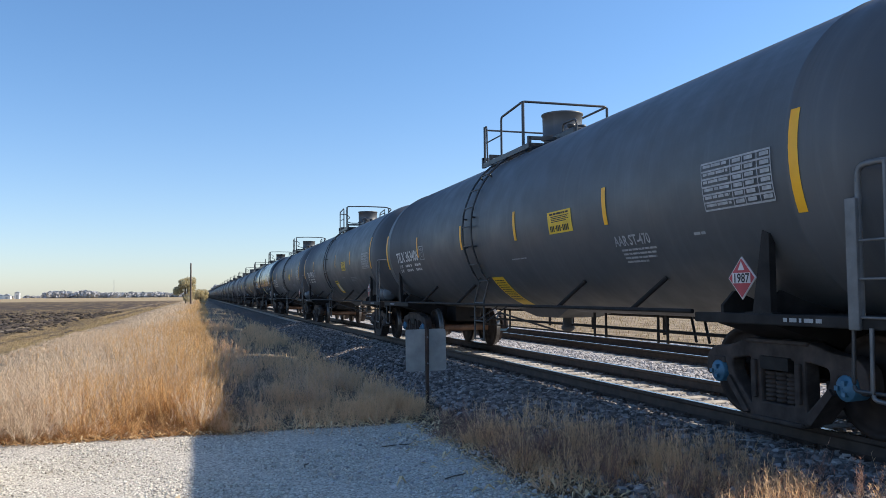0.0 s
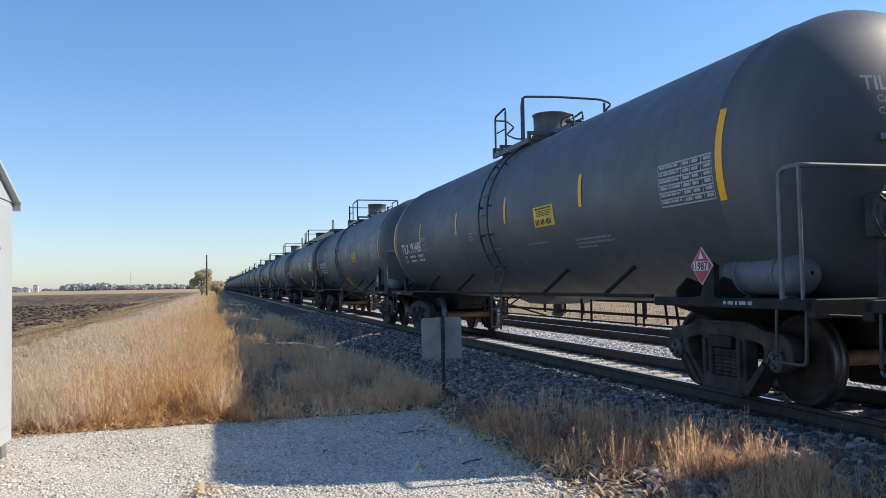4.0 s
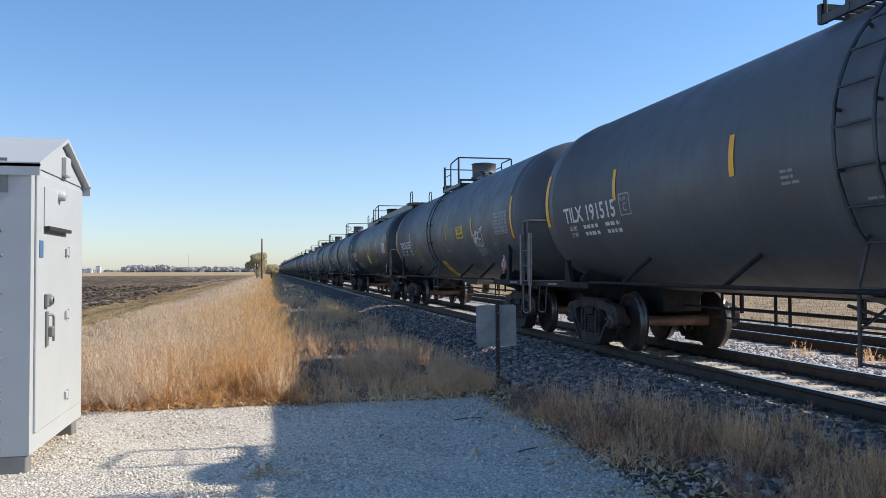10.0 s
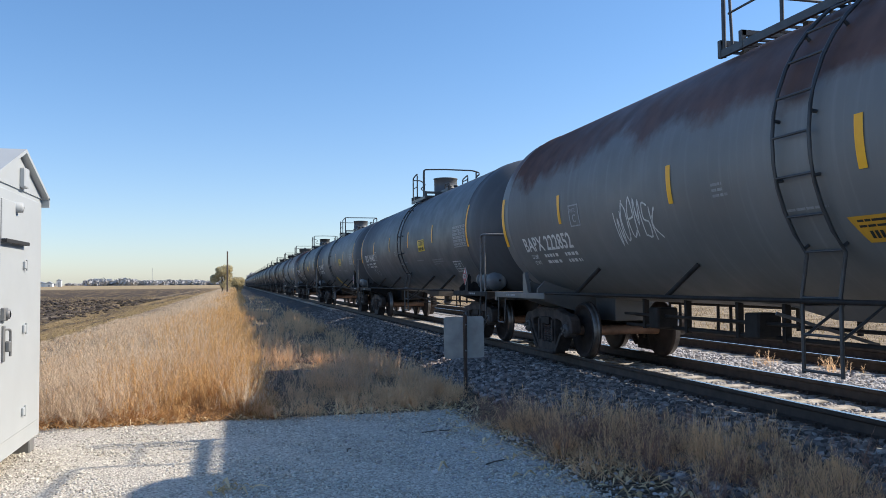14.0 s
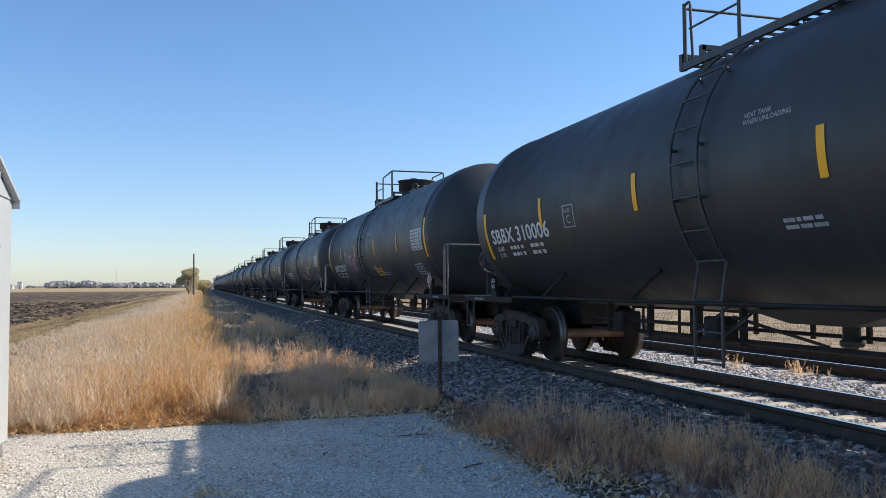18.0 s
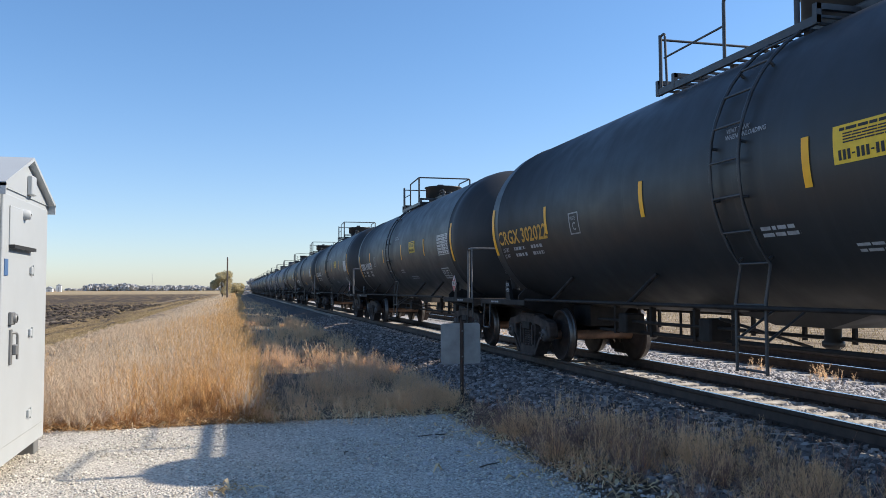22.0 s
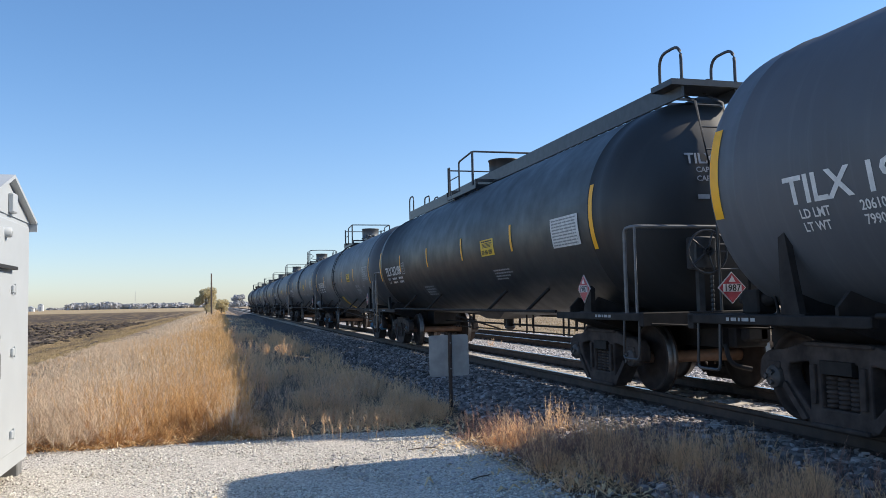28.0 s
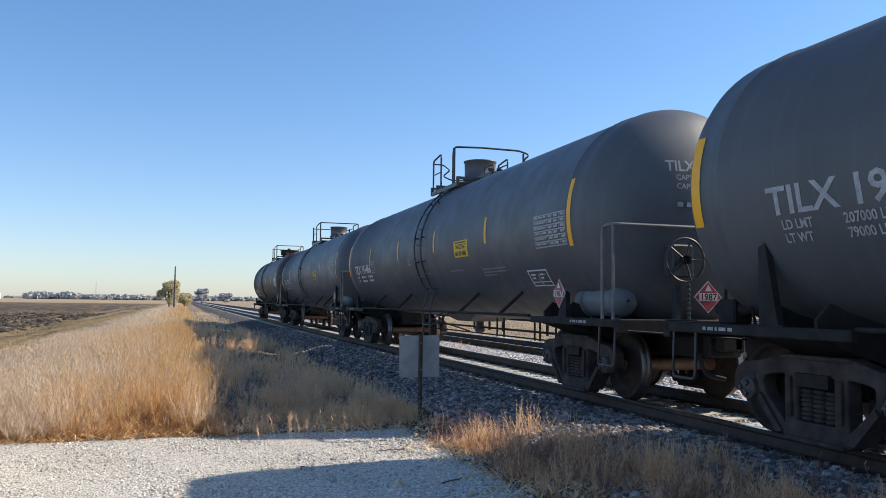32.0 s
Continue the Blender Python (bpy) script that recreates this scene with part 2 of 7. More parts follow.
    pad = math_node(t, "MULTIPLY", step(math_node(t, "ADD", y, math_node(t, "MULTIPLY", wob, 0.3)), 10.45, 0.12, False), step(math_node(t, "ADD", x, math_node(t, "MULTIPLY", wob, 0.25)), 2.62, 0.15, False))
    col = mix(t, pad, col, gravel)
    t.links.new(col, b.inputs["Base Color"])
    b.inputs["Roughness"].default_value = 0.95
    b.inputs["Specular IOR Level"].default_value = 0.25
    hg = math_node(t, "MULTIPLY", math_node(t, "SUBTRACT", 1.0, fine.outputs["Distance"]), 0.02)
    clod = math_node(t, "MULTIPLY", noise_tex(t, v, 2.0, 9, 0.74), 0.26)
    hgt = math_node(t, "ADD", math_node(t, "MULTIPLY", pad, hg), math_node(t, "MULTIPLY", math_node(t, "SUBTRACT", 1.0, pad), clod))
    bump(t, b, hgt, 0.9, 1.0)
    return m


GREY = tank_paint("grey_tank_paint", (0.094, 0.099, 0.106), 0.5)
BLUEGREY = tank_paint("blue_grey_tank_paint", (0.10, 0.108, 0.122), 0.5)
BLACK = tank_paint("black_tank_paint", (0.026, 0.0275, 0.029), 0.46)
CHARCOAL = tank_paint("charcoal_tank_paint", (0.036, 0.0375, 0.0395), 0.48)
GLOSSY = tank_paint("glossy_black_tank_paint", (0.032, 0.034, 0.038), 0.2)
RUSTY = tank_paint("rusted_grey_tank_paint", (0.165, 0.167, 0.165), 0.5, rust=1.0)
WORN = tank_paint("worn_black_tank_paint", (0.04, 0.037, 0.034), 0.5, rust=0.5, white=0.8)
STEEL_DARK = plain("dark_frame_steel", (0.026, 0.023, 0.022), 0.7, 0.0, 0.4, 5.0)
TRUCK = plain("cast_truck_steel", (0.062, 0.049, 0.044), 0.78, 0.0, 0.45, 6.0, 0.004)
TREAD = plain("worn_wheel_tread", (0.16, 0.145, 0.135), 0.42, 0.9, 0.3, 8.0, 0.001)
WHEEL = plain("brown_wheel_steel", (0.042, 0.031, 0.027), 0.68, 0.0, 0.45, 4.0, 0.003)
AXLE = plain("rusty_axle_steel", (0.22, 0.125, 0.08), 0.6, 0.2, 0.35, 5.0, 0.002)
CAP = plain("bearing_cap_steel", (0.085, 0.075, 0.07), 0.6, 0.1, 0.45, 9.0, 0.001)
BLUECAP = plain("blue_bearing_cap_paint", (0.06, 0.17, 0.27), 0.5, 0.1, 0.3, 9.0, 0.001)
RAILING = plain("railing_paint", (0.045, 0.048, 0.052), 0.42, 0.0, 0.3, 7.0, 0.001)
GALV = plain("bright_grab_iron", (0.15, 0.152, 0.155), 0.5, 0.2, 0.25, 7.0, 0.001)
YELLOW = plain("yellow_reflective_tape", (0.98, 0.46, 0.012), 0.45, 0.0, 0.06, 9.0, 0.0)
PANEL_YELLOW = plain("yellow_decal", (0.82, 0.53, 0.03), 0.5, 0.0, 0.1, 9.0, 0.0)
ORANGE = plain("orange_decal", (0.62, 0.32, 0.03), 0.5, 0.0, 0.1, 9.0, 0.0)
WHITE = plain("white_lettering", (0.68, 0.68, 0.66), 0.6, 0.0, 0.15, 14.0, 0.0)
FADED = plain("faded_lettering", (0.36, 0.37, 0.38), 0.6, 0.0, 0.25, 14.0, 0.0)
DULL = plain("dull_small_print", (0.27, 0.28, 0.285), 0.6, 0.0, 0.25, 14.0, 0.0)
INK = plain("black_ink", (0.02, 0.02, 0.02), 0.6, 0.0, 0.1, 9.0, 0.0)
RED = plain("red_placard", (0.42, 0.035, 0.05), 0.45, 0.0, 0.1, 9.0, 0.0)
PALE = plain("pale_placard", (0.66, 0.60, 0.60), 0.45, 0.0, 0.1, 9.0, 0.0)
PINK = plain("pink_spray_paint", (0.62, 0.36, 0.40), 0.7, 0.0, 0.15, 9.0, 0.0)
GREEN = plain("yellow_green_spray_paint", (0.36, 0.42, 0.06), 0.7, 0.0, 0.2, 9.0, 0.0)
TEAL = plain("teal_spray_paint", (0.05, 0.36, 0.33), 0.7, 0.0, 0.2, 9.0, 0.0)
RESERVOIR = plain("grey_air_tank_paint", (0.13, 0.145, 0.16), 0.5, 0.0, 0.2, 5.0)
RAIL_SIDE = plain("rusty_rail_steel", (0.060, 0.042, 0.033), 0.75, 0.1, 0.35, 6.0, 0.002)
RAIL_TOP = plain("polished_rail_head", (0.55, 0.54, 0.52), 0.25, 1.0, 0.1, 3.0, 0.0)
TIE = plain("weathered_tie_wood", (0.46, 0.42, 0.37), 0.9, 0.0, 0.45, 5.0, 0.01)
SHELL = plain("light_grey_shelter_paint", (0.43, 0.46, 0.475), 0.55, 0.0, 0.04, 2.0, 0.0005)
SHELL_DARK = plain("shelter_trim_metal", (0.22, 0.225, 0.225), 0.5, 0.3, 0.1, 6.0, 0.0)
BLUE_LABEL = plain("blue_label", (0.08, 0.16, 0.32), 0.5, 0.0, 0.1, 9.0, 0.0)
GASKET = plain("dark_rubber", (0.025, 0.025, 0.025), 0.7, 0.0, 0.2, 9.0, 0.0)
SIGN_BACK = plain("dull_aluminium_sheet", (0.36, 0.37, 0.36), 0.6, 0.2, 0.22, 5.0, 0.001)
POST = plain("rusty_post_steel", (0.06, 0.04, 0.032), 0.8, 0.1, 0.3, 8.0, 0.002)
POLE = plain("weathered_pole_wood", (0.13, 0.10, 0.08), 0.9, 0.0, 0.3, 3.0, 0.01)
WALL_WHITE = plain("white_farm_paint", (0.72, 0.72, 0.70), 0.6, 0.0, 0.08, 0.4, 0.0)
ROOF_GREY = plain("grey_metal_roof", (0.36, 0.38, 0.40), 0.5, 0.2, 0.1, 0.4, 0.0)
GROUND = ground_material()
GOLD = leafy("golden_dry_grass", (0.33, 0.165, 0.06), (0.86, 0.56, 0.26), scale=1.1, trans=0.3)
PALE_GRASS = leafy("pale_dry_grass", (0.42, 0.305, 0.20), (0.86, 0.70, 0.51), scale=1.1, trans=0.25)
BROWN_WEED = leafy("brown_dry_weeds", (0.31, 0.16, 0.11), (0.97, 0.68, 0.41), scale=1.6, trans=0.6)
DARK_WEED = leafy("dark_dry_weeds", (0.115, 0.066, 0.055), (0.48, 0.30, 0.235), scale=1.6, trans=0.35)
RUSSET = leafy("russet_undergrowth", (0.16, 0.075, 0.035), (0.60, 0.33, 0.14), scale=1.3, trans=0.3)
WEED_STRAW = leafy("faded_weed_stalks", (0.36, 0.20, 0.15), (0.92, 0.68, 0.46), scale=1.4, trans=0.4)
STRAW = leafy("broken_straw", (0.22, 0.15, 0.07), (0.56, 0.43, 0.22), trans=0.1)
HUSK = leafy("bleached_corn_husk", (0.46, 0.31, 0.15), (0.86, 0.68, 0.43), scale=2.0, trans=0.15)
TREE_LEAF = leafy("yellowing_leaves", (0.38, 0.33, 0.19), (0.68, 0.59, 0.37), scale=0.5, trans=0.45)
# distance haze is mixed into this leaf colour, so it is pale and greyed
HAZED_LEAF = leafy("haze_paled_leaves", (0.40, 0.40, 0.41), (0.48, 0.475, 0.48), scale=0.02)
BARK = plain("grey_bark", (0.12, 0.10, 0.08), 0.9, 0.0, 0.3, 3.0, 0.01)
# shoulder stone: the pale ballast with the train's shadow mixed into its tones
BALLAST_SHADED = stony("shade_toned_ballast", [(0.0, (0.04, 0.033, 0.030)), (0.4, (0.155, 0.127, 0.115)), (0.75, (0.33, 0.28, 0.25)), (1.0, (0.70, 0.62, 0.57))])
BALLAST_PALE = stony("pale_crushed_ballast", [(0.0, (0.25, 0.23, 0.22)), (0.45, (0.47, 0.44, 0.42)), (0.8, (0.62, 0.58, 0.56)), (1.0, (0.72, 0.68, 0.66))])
CHIPS = stony("limestone_chips", [(0.0, (0.24, 0.21, 0.17)), (0.4, (0.60, 0.56, 0.48)), (1.0, (0.88, 0.84, 0.75))])
CLOD = stony("dark_soil_clods", [(0.0, (0.018, 0.013, 0.010)), (0.5, (0.05, 0.037, 0.027)), (1.0, (0.12, 0.09, 0.065))])
for dull in (STEEL_DARK, TRUCK, WHEEL):
    dull.node_tree.nodes["Principled BSDF"].inputs["Specular IOR Level"].default_value = 0.2


# ---- mesh building ----
class Geo:
    """Gathers vertices and faces; several materials may be used by index."""

    def __init__(self):
        self.v, self.f, self.s, self.m = [], [], [], []

    def add(self, verts, faces, smooth=False, mat=0):
        o = len(self.v)
        self.v += [tuple(p) for p in verts]
        self.f += [tuple(i + o for i in f) for f in faces]
        self.s += [smooth] * len(faces)
        self.m += [mat] * len(faces)
        return self

    def box(self, x0, x1, y0, y1, z0, z1, bevel=0.0, mat=0):
        if not bevel:
            v = [(x, y, z) for z in (z0, z1) for y in (y0, y1) for x in (x0, x1)]
            return self.add(v, [(0, 2, 3, 1), (4, 5, 7, 6), (0, 1, 5, 4), (2, 6, 7, 3), (0, 4, 6, 2), (1, 3, 7, 5)], False, mat)
        b = bevel
        def ring(i, z):
            return [(x0 + b + i, y0 + i, z), (x1 - b - i, y0 + i, z), (x1 - i, y0 + b + i, z), (x1 - i, y1 - b - i, z),
                    (x1 - b - i, y1 - i, z), (x0 + b + i, y1 - i, z), (x0 + i, y1 - b - i, z), (x0 + i, y0 + b + i, z)]
        rings = [ring(b * 0.7, z0), ring(0, z0 + b), ring(0, z1 - b), ring(b * 0.7, z1)]
        v = sum(rings, [])
        f = [tuple(range(7, -1, -1)), tuple(range(24, 32))]
        for k in range(3):
            f += [(8 * k + i, 8 * k + (i + 1) % 8, 8 * k + 8 + (i + 1) % 8, 8 * k + 8 + i) for i in range(8)]
        return self.add(v, f, False, mat)

    def prism(self, poly, axis, a, b, mat=0):
        """A polygon, given in the two other axes in order, drawn out along an axis from a to b."""
        n, k = len(poly), "xyz".index(axis)
        def put(p, c):
            q = list(p)
            q.insert(k, c)
            return tuple(q)
        v = [put(p, a) for p in poly] + [put(p, b) for p in poly]
        f = [tuple(range(n - 1, -1, -1)), tuple(range(n, 2 * n))] + [(i, (i + 1) % n, n + (i + 1) % n, n + i) for i in range(n)]
        return self.add(v, f, False, mat)

    def tube(self, path, r, n=8, caps=True, mat=0):
        """A round bar along points."""
        pts = [Vector(p) for p in path]
        rings = []
        up = Vector((0, 0, 1))
        for i, p in enumerate(pts):
            d = (pts[min(i + 1, len(pts) - 1)] - pts[max(i - 1, 0)]).normalized()
            side = d.cross(up)
            if side.length < 0.2:
                side = d.cross(Vector((0, 1, 0)))
            side.normalize()
            top = side.cross(d)
            rings.append([p + r * (math.cos(a) * side + math.sin(a) * top) for a in (2 * math.pi * k / n for k in range(n))])
        v = sum(rings, [])
        f = [(n * i + k, n * i + (k + 1) % n, n * i + n + (k + 1) % n, n * i + n + k) for i in range(len(pts) - 1) for k in range(n)]
        self.add(v, f, True, mat)
        if caps:
            self.add(rings[0], [tuple(range(n - 1, -1, -1))], False, mat)
            self.add(rings[-1], [tuple(range(n))], False, mat)
        return self

    def turned(self, profile, axis="y", n=24, at=(0, 0, 0), mat=0, mats=None):
        """A profile of (along, radius) turned about an axis."""
        k = "xyz".index(axis)
        v = []
        for a, r in profile:
            for i in range(n):
                w = 2 * math.pi * i / n
                p = [r * math.cos(w), r * math.sin(w)]
                p.insert(k, a)
                v.append((p[0] + at[0], p[1] + at[1], p[2] + at[2]))
        o = len(self.v)
        self.v += v
        for j in range(len(profile) - 1):
            for i in range(n):
                self.f.append((o + n * j + i, o + n * j + (i + 1) % n, o + n * j + n + (i + 1) % n, o + n * j + n + i))
                self.s.append(True)
                self.m.append(mats[j] if mats else mat)
        return self

    def mesh(self, name, *mats):
        me = bpy.data.meshes.new(name)
        me.from_pydata(self.v, [], self.f)
        me.polygons.foreach_set("use_smooth", self.s)
        me.polygons.foreach_set("material_index", self.m)
        for m in mats:
            me.materials.append(m)
        me.update()
        return me


def round_path(points, r, n=4):
    """A path with rounded corners."""
    p = [Vector(q) for q in points]
    out = [p[0]]
    for a, b, c in zip(p, p[1:], p[2:]):
        da, dc = (a - b), (c - b)
        k = min(r, da.length * 0.45, dc.length * 0.45)
        s, e = b + da.normalized() * k, b + dc.normalized() * k
        for i in range(n + 1):
            u = i / n
            out.append((1 - u) ** 2 * s + 2 * u * (1 - u) * b + u * u * e)
    out.append(p[-1])
    return out


def part(name, me, parent, label="", at=None, turn=None):
    ob = new(name, me)
    ob.parent = parent
    if at or turn:
        ob.matrix_basis = pose(*(at or (0, 0, 0)), *(turn or (0, 0, 0)))
    return tagged(ob, label) if label else ob


MESHES = {}
ON_BARREL = {"tank", "ladder", "side_pipe", "strip", "phone", "sheet", "table", "plate", "print", "boxed", "consolidated"}


def shared(key, build):
    head = key
    while isinstance(head, tuple):
        head = head[0]
    key = (key, R if head in ON_BARREL else 0)
    if key not in MESHES:
        MESHES[key] = build()
    return MESHES[key]


# ---- tank cars: x across, y along the line, z from the rail top; the near side is -x ----
R, ZC = 1.53, 2.49
END_Y, HEAD = 7.72, 0.66
BRAKE_Y = -4.2


def on_tank(y, angle, lift=0.006):
    """A place on the near side of the barrel, by degrees above its middle."""
    a = radians(angle)
    return (-(R + lift) * math.cos(a), y, ZC + (R + lift) * math.sin(a))


def decal(geo, y0, y1, a0, a1, lift=0.006, skew=0.0, steps=5, mat=0):
    """A curved patch on the near side; y0 is its left edge (up the line), skew shifts its lower edge."""
    v, f = [], []
    for i in range(steps + 1):
        u = i / steps
        a = a1 + (a0 - a1) * u
        v += [on_tank(y0 - skew * u, a, lift), on_tank(y1 - skew * u, a, lift)]
    f = [(2 * i, 2 * i + 2, 2 * i + 3, 2 * i + 1) for i in range(steps)]
    return geo.add(v, f, True, mat)


WRITTEN = {}


def text_flat(body, bold=0.0):
    """The outline of a line of writing as flat vertices and faces, one unit high capitals, from the left."""
    if (body, bold) in WRITTEN:
        return WRITTEN[body, bold]
    cu = bpy.data.curves.new("writing", "FONT")
    cu.body, cu.size, cu.resolution_u, cu.offset = body, 1.0, 2, bold
    ob = bpy.data.objects.new("writing", cu)
    scene.collection.objects.link(ob)
    me = bpy.data.meshes.new_from_object(ob.evaluated_get(bpy.context.evaluated_depsgraph_get()))
    v = [tuple(q.co) for q in me.vertices]
    f = [tuple(p.vertices) for p in me.polygons]
    bpy.data.objects.remove(ob)
    bpy.data.curves.remove(cu)
    bpy.data.meshes.remove(me)
    WRITTEN[body, bold] = v, f
    return v, f


def text_width(body, size):
    """How wide a line of writing comes out at a cap height."""
    v, _ = text_flat(body, 0.02)
    return max(p[0] for p in v) * size / 0.69


def lettering(geo, body, y0, angle, size, stretch=1.0, lift=0.007, bold=0.02, mat=0):
    """Writing on the near side of the barrel from y0 down the line; angle: of its foot."""
    v, f = text_flat(body, bold)
    s = size / 0.69
    w = [on_tank(y0 - p[0] * s * stretch, angle + math.degrees(p[1] * s / R), lift) for p in v]
    return geo.add(w, f, False, mat)


def bars(geo, y0, angle, lines, height, gap, rng, lift=0.006, mat=0):
    """Small print as plain bars, word by word."""
    a = angle
    for length in lines:
        y = y0
        while y > y0 - length:
            w = min(rng.uniform(0.05, 0.17), y - (y0 - length))
            decal(geo, y, y - w, a - math.degrees(height / R), a, lift, 0, 1, mat)
            y -= w + height * 0.6
        a -= math.degrees((height + gap) / R)
    return geo


def head_point(x, z, end=-1, lift=0.006):
    """A place on the dished end."""
    q = min(1.0, (x * x + (z - ZC) ** 2) / (R * R))
    return (x, end * (END_Y + HEAD * math.sqrt(1 - q) + lift), z)


GLYPHS = {
    "v": [[(0, 1), (0.25, 0), (0.5, 0.8), (0.75, 0), (1, 1)]],
    "m": [[(0, 0), (0.2, 1), (0.5, 0.3), (0.75, 1), (1, 0)]],
    "o": [[(0.5, 1), (0.1, 0.6), (0.3, 0.05), (0.8, 0.2), (0.85, 0.75), (0.45, 0.98)]],
    "e": [[(0.1, 0.5), (0.9, 0.55), (0.6, 1), (0.1, 0.6), (0.3, 0.05), (0.9, 0.2)]],
    "k": [[(0.1, 1), (0.12, 0)], [(0.8, 0.95), (0.15, 0.45), (0.95, 0)]],
    "s": [[(0.9, 0.9), (0.3, 1), (0.2, 0.6), (0.8, 0.4), (0.6, 0), (0.05, 0.1)]],
    "b": [[(0.05, 0.95), (0.3, 0)], [(0, 0.9), (0.75, 0.95), (0.3, 0.55), (0.95, 0.4), (0.28, 0)]],
    "E": [[(0.85, 1), (0.1, 0.9), (0.25, 0.08), (0.95, 0.12)], [(0.15, 0.5), (0.85, 0.55)]],
    "t": [[(-0.3, 0.9), (1, 1.12)], [(0.45, 0.98), (0.35, 0.05)]],
    "a": [[(0, 0), (0.45, 1), (0.95, 0)], [(0.15, 0.35), (0.8, 0.4)]],
    "l": [[(0.3, 1), (0.1, 0.1), (0.8, 0)]],
    "y": [[(0, 0.2), (0.45, 0.5), (0.75, 0.2)], [(0.45, 0.5), (0.3, 0.9)], [(0.45, 0.5), (1, 0.5)], [(0.45, 0.5), (0.5, -0.15)]],
    "O": [[(0, 0.5), (0.1, 0.95), (0.6, 1.02), (1.05, 0.6), (1, 0.1), (0.45, -0.05), (0.05, 0.3), (0, 0.55)], [(0.35, 0.45), (0.65, 0.6), (0.5, 0.3)]],
    "S": [[(1.1, 0.9), (0.6, 1.02), (0.1, 0.75), (0.35, 0.45), (0.9, 0.35), (0.7, 0), (-0.1, 0.1), (0.0, 0.3), (0.5, 0.25)]],
}


def eased(pts, n=5):
    """A smooth line through points."""
    q = [pts[0]] + list(pts) + [pts[-1]]
    out = []
    for a, b, c, d in zip(q, q[1:], q[2:], q[3:]):
        for i in range(n):
            u = i / n
            out.append(tuple(0.5 * (2 * b[k] + (c[k] - a[k]) * u + (2 * a[k] - 5 * b[k] + 4 * c[k] - d[k]) * u * u + (3 * b[k] - a[k] - 3 * c[k] + d[k]) * u ** 3) for k in (0, 1)))
    return out + [tuple(pts[-1])]


def spray(geo, y0, angle, width, height, glyphs, rng, weight=0.03, mat=0):
    """A sprayed tag of linked strokes, from y0 down the line."""
    w = width / len(glyphs)
    for k, glyph in enumerate(glyphs):
        lift, tall = rng.uniform(-0.12, 0.12), rng.uniform(0.85, 1.15)
        for stroke in GLYPHS[glyph]:
            pts = [(w * (k + u * 1.02 + 0.12 * v + rng.uniform(-0.05, 0.05)), height * (lift + v * tall + rng.uniform(-0.04, 0.04))) for u, v in stroke]
            line = eased(pts)
            v = []
            for i, (u, h) in enumerate(line):
                (ua, ha), (ub, hb) = line[max(i - 1, 0)], line[min(i + 1, len(line) - 1)]
                d = Vector((ub - ua, hb - ha))
                d = d.normalized() if d.length > 1e-6 else Vector((1, 0))
                r = weight * (0.75 + 0.25 * math.sin(3.0 * i + k))
                for s in (-1, 1):
                    v.append(on_tank(y0 - (u - s * d.y * r), angle + math.degrees((h + s * d.x * r) / R), 0.0055))
            geo.add(v, [(2 * i, 2 * i + 1, 2 * i + 3, 2 * i + 2) for i in range(len(line) - 1)], False, mat)
    return geo


def make_barrel(paint, end):
    g = Geo()
    prof = []
    for i in range(13):
        w = math.pi / 2 * i / 12
        prof.append((-end - HEAD * math.cos(w), max(0.004, R * math.sin(w))))
    e = end - 0.32
    for y, d in ((-e, 0), (-e + 0.01, 0.012), (-e + 0.05, 0.012), (-e + 0.06, 0), (-3.66, 0), (-1.22, 0), (1.22, 0), (3.66, 0), (e - 0.06, 0), (e - 0.05, 0.012), (e - 0.01, 0.012), (e, 0)):
        prof.append((y, R + d))
    for i in range(13):
        w = math.pi / 2 * (12 - i) / 12
        prof.append((end + HEAD * math.cos(w), max(0.004, R * math.sin(w))))
    g.turned(prof, "y", 72, (0, 0, ZC))
    return g.mesh("tank", paint)


def make_manway(kind, paint):
    g = Geo()
    if kind == "wide":
        prof = [(3.96, 0.46), (4.12, 0.46), (4.15, 0.56), (4.42, 0.56), (4.43, 0.60), (4.46, 0.60), (4.47, 0.30), (4.48, 0.01)]
        y = -0.5
    else:
        prof = [(3.94, 0.34), (4.10, 0.34), (4.12, 0.40), (4.16, 0.40), (4.18, 0.36), (4.54, 0.365), (4.55, 0.385), (4.575, 0.385), (4.58, 0.2), (4.59, 0.01)]
        y = 0.1
    g.turned(prof, "z", 28, (0, y, 0))
    g.box(-0.09, 0.09, y + 0.28, y + 0.46, 4.44, 4.60, 0.01)
    return g.mesh("manway_housing", paint)


POSTS = {"plain": (2.0, 1.05, -0.05), "zig": (1.7, 0.78, 0.05), "back": (1.07, 0.46, -0.5), "wide": (1.68, 0.62, -0.70), "long": (2.2, 0.7, -0.6)}


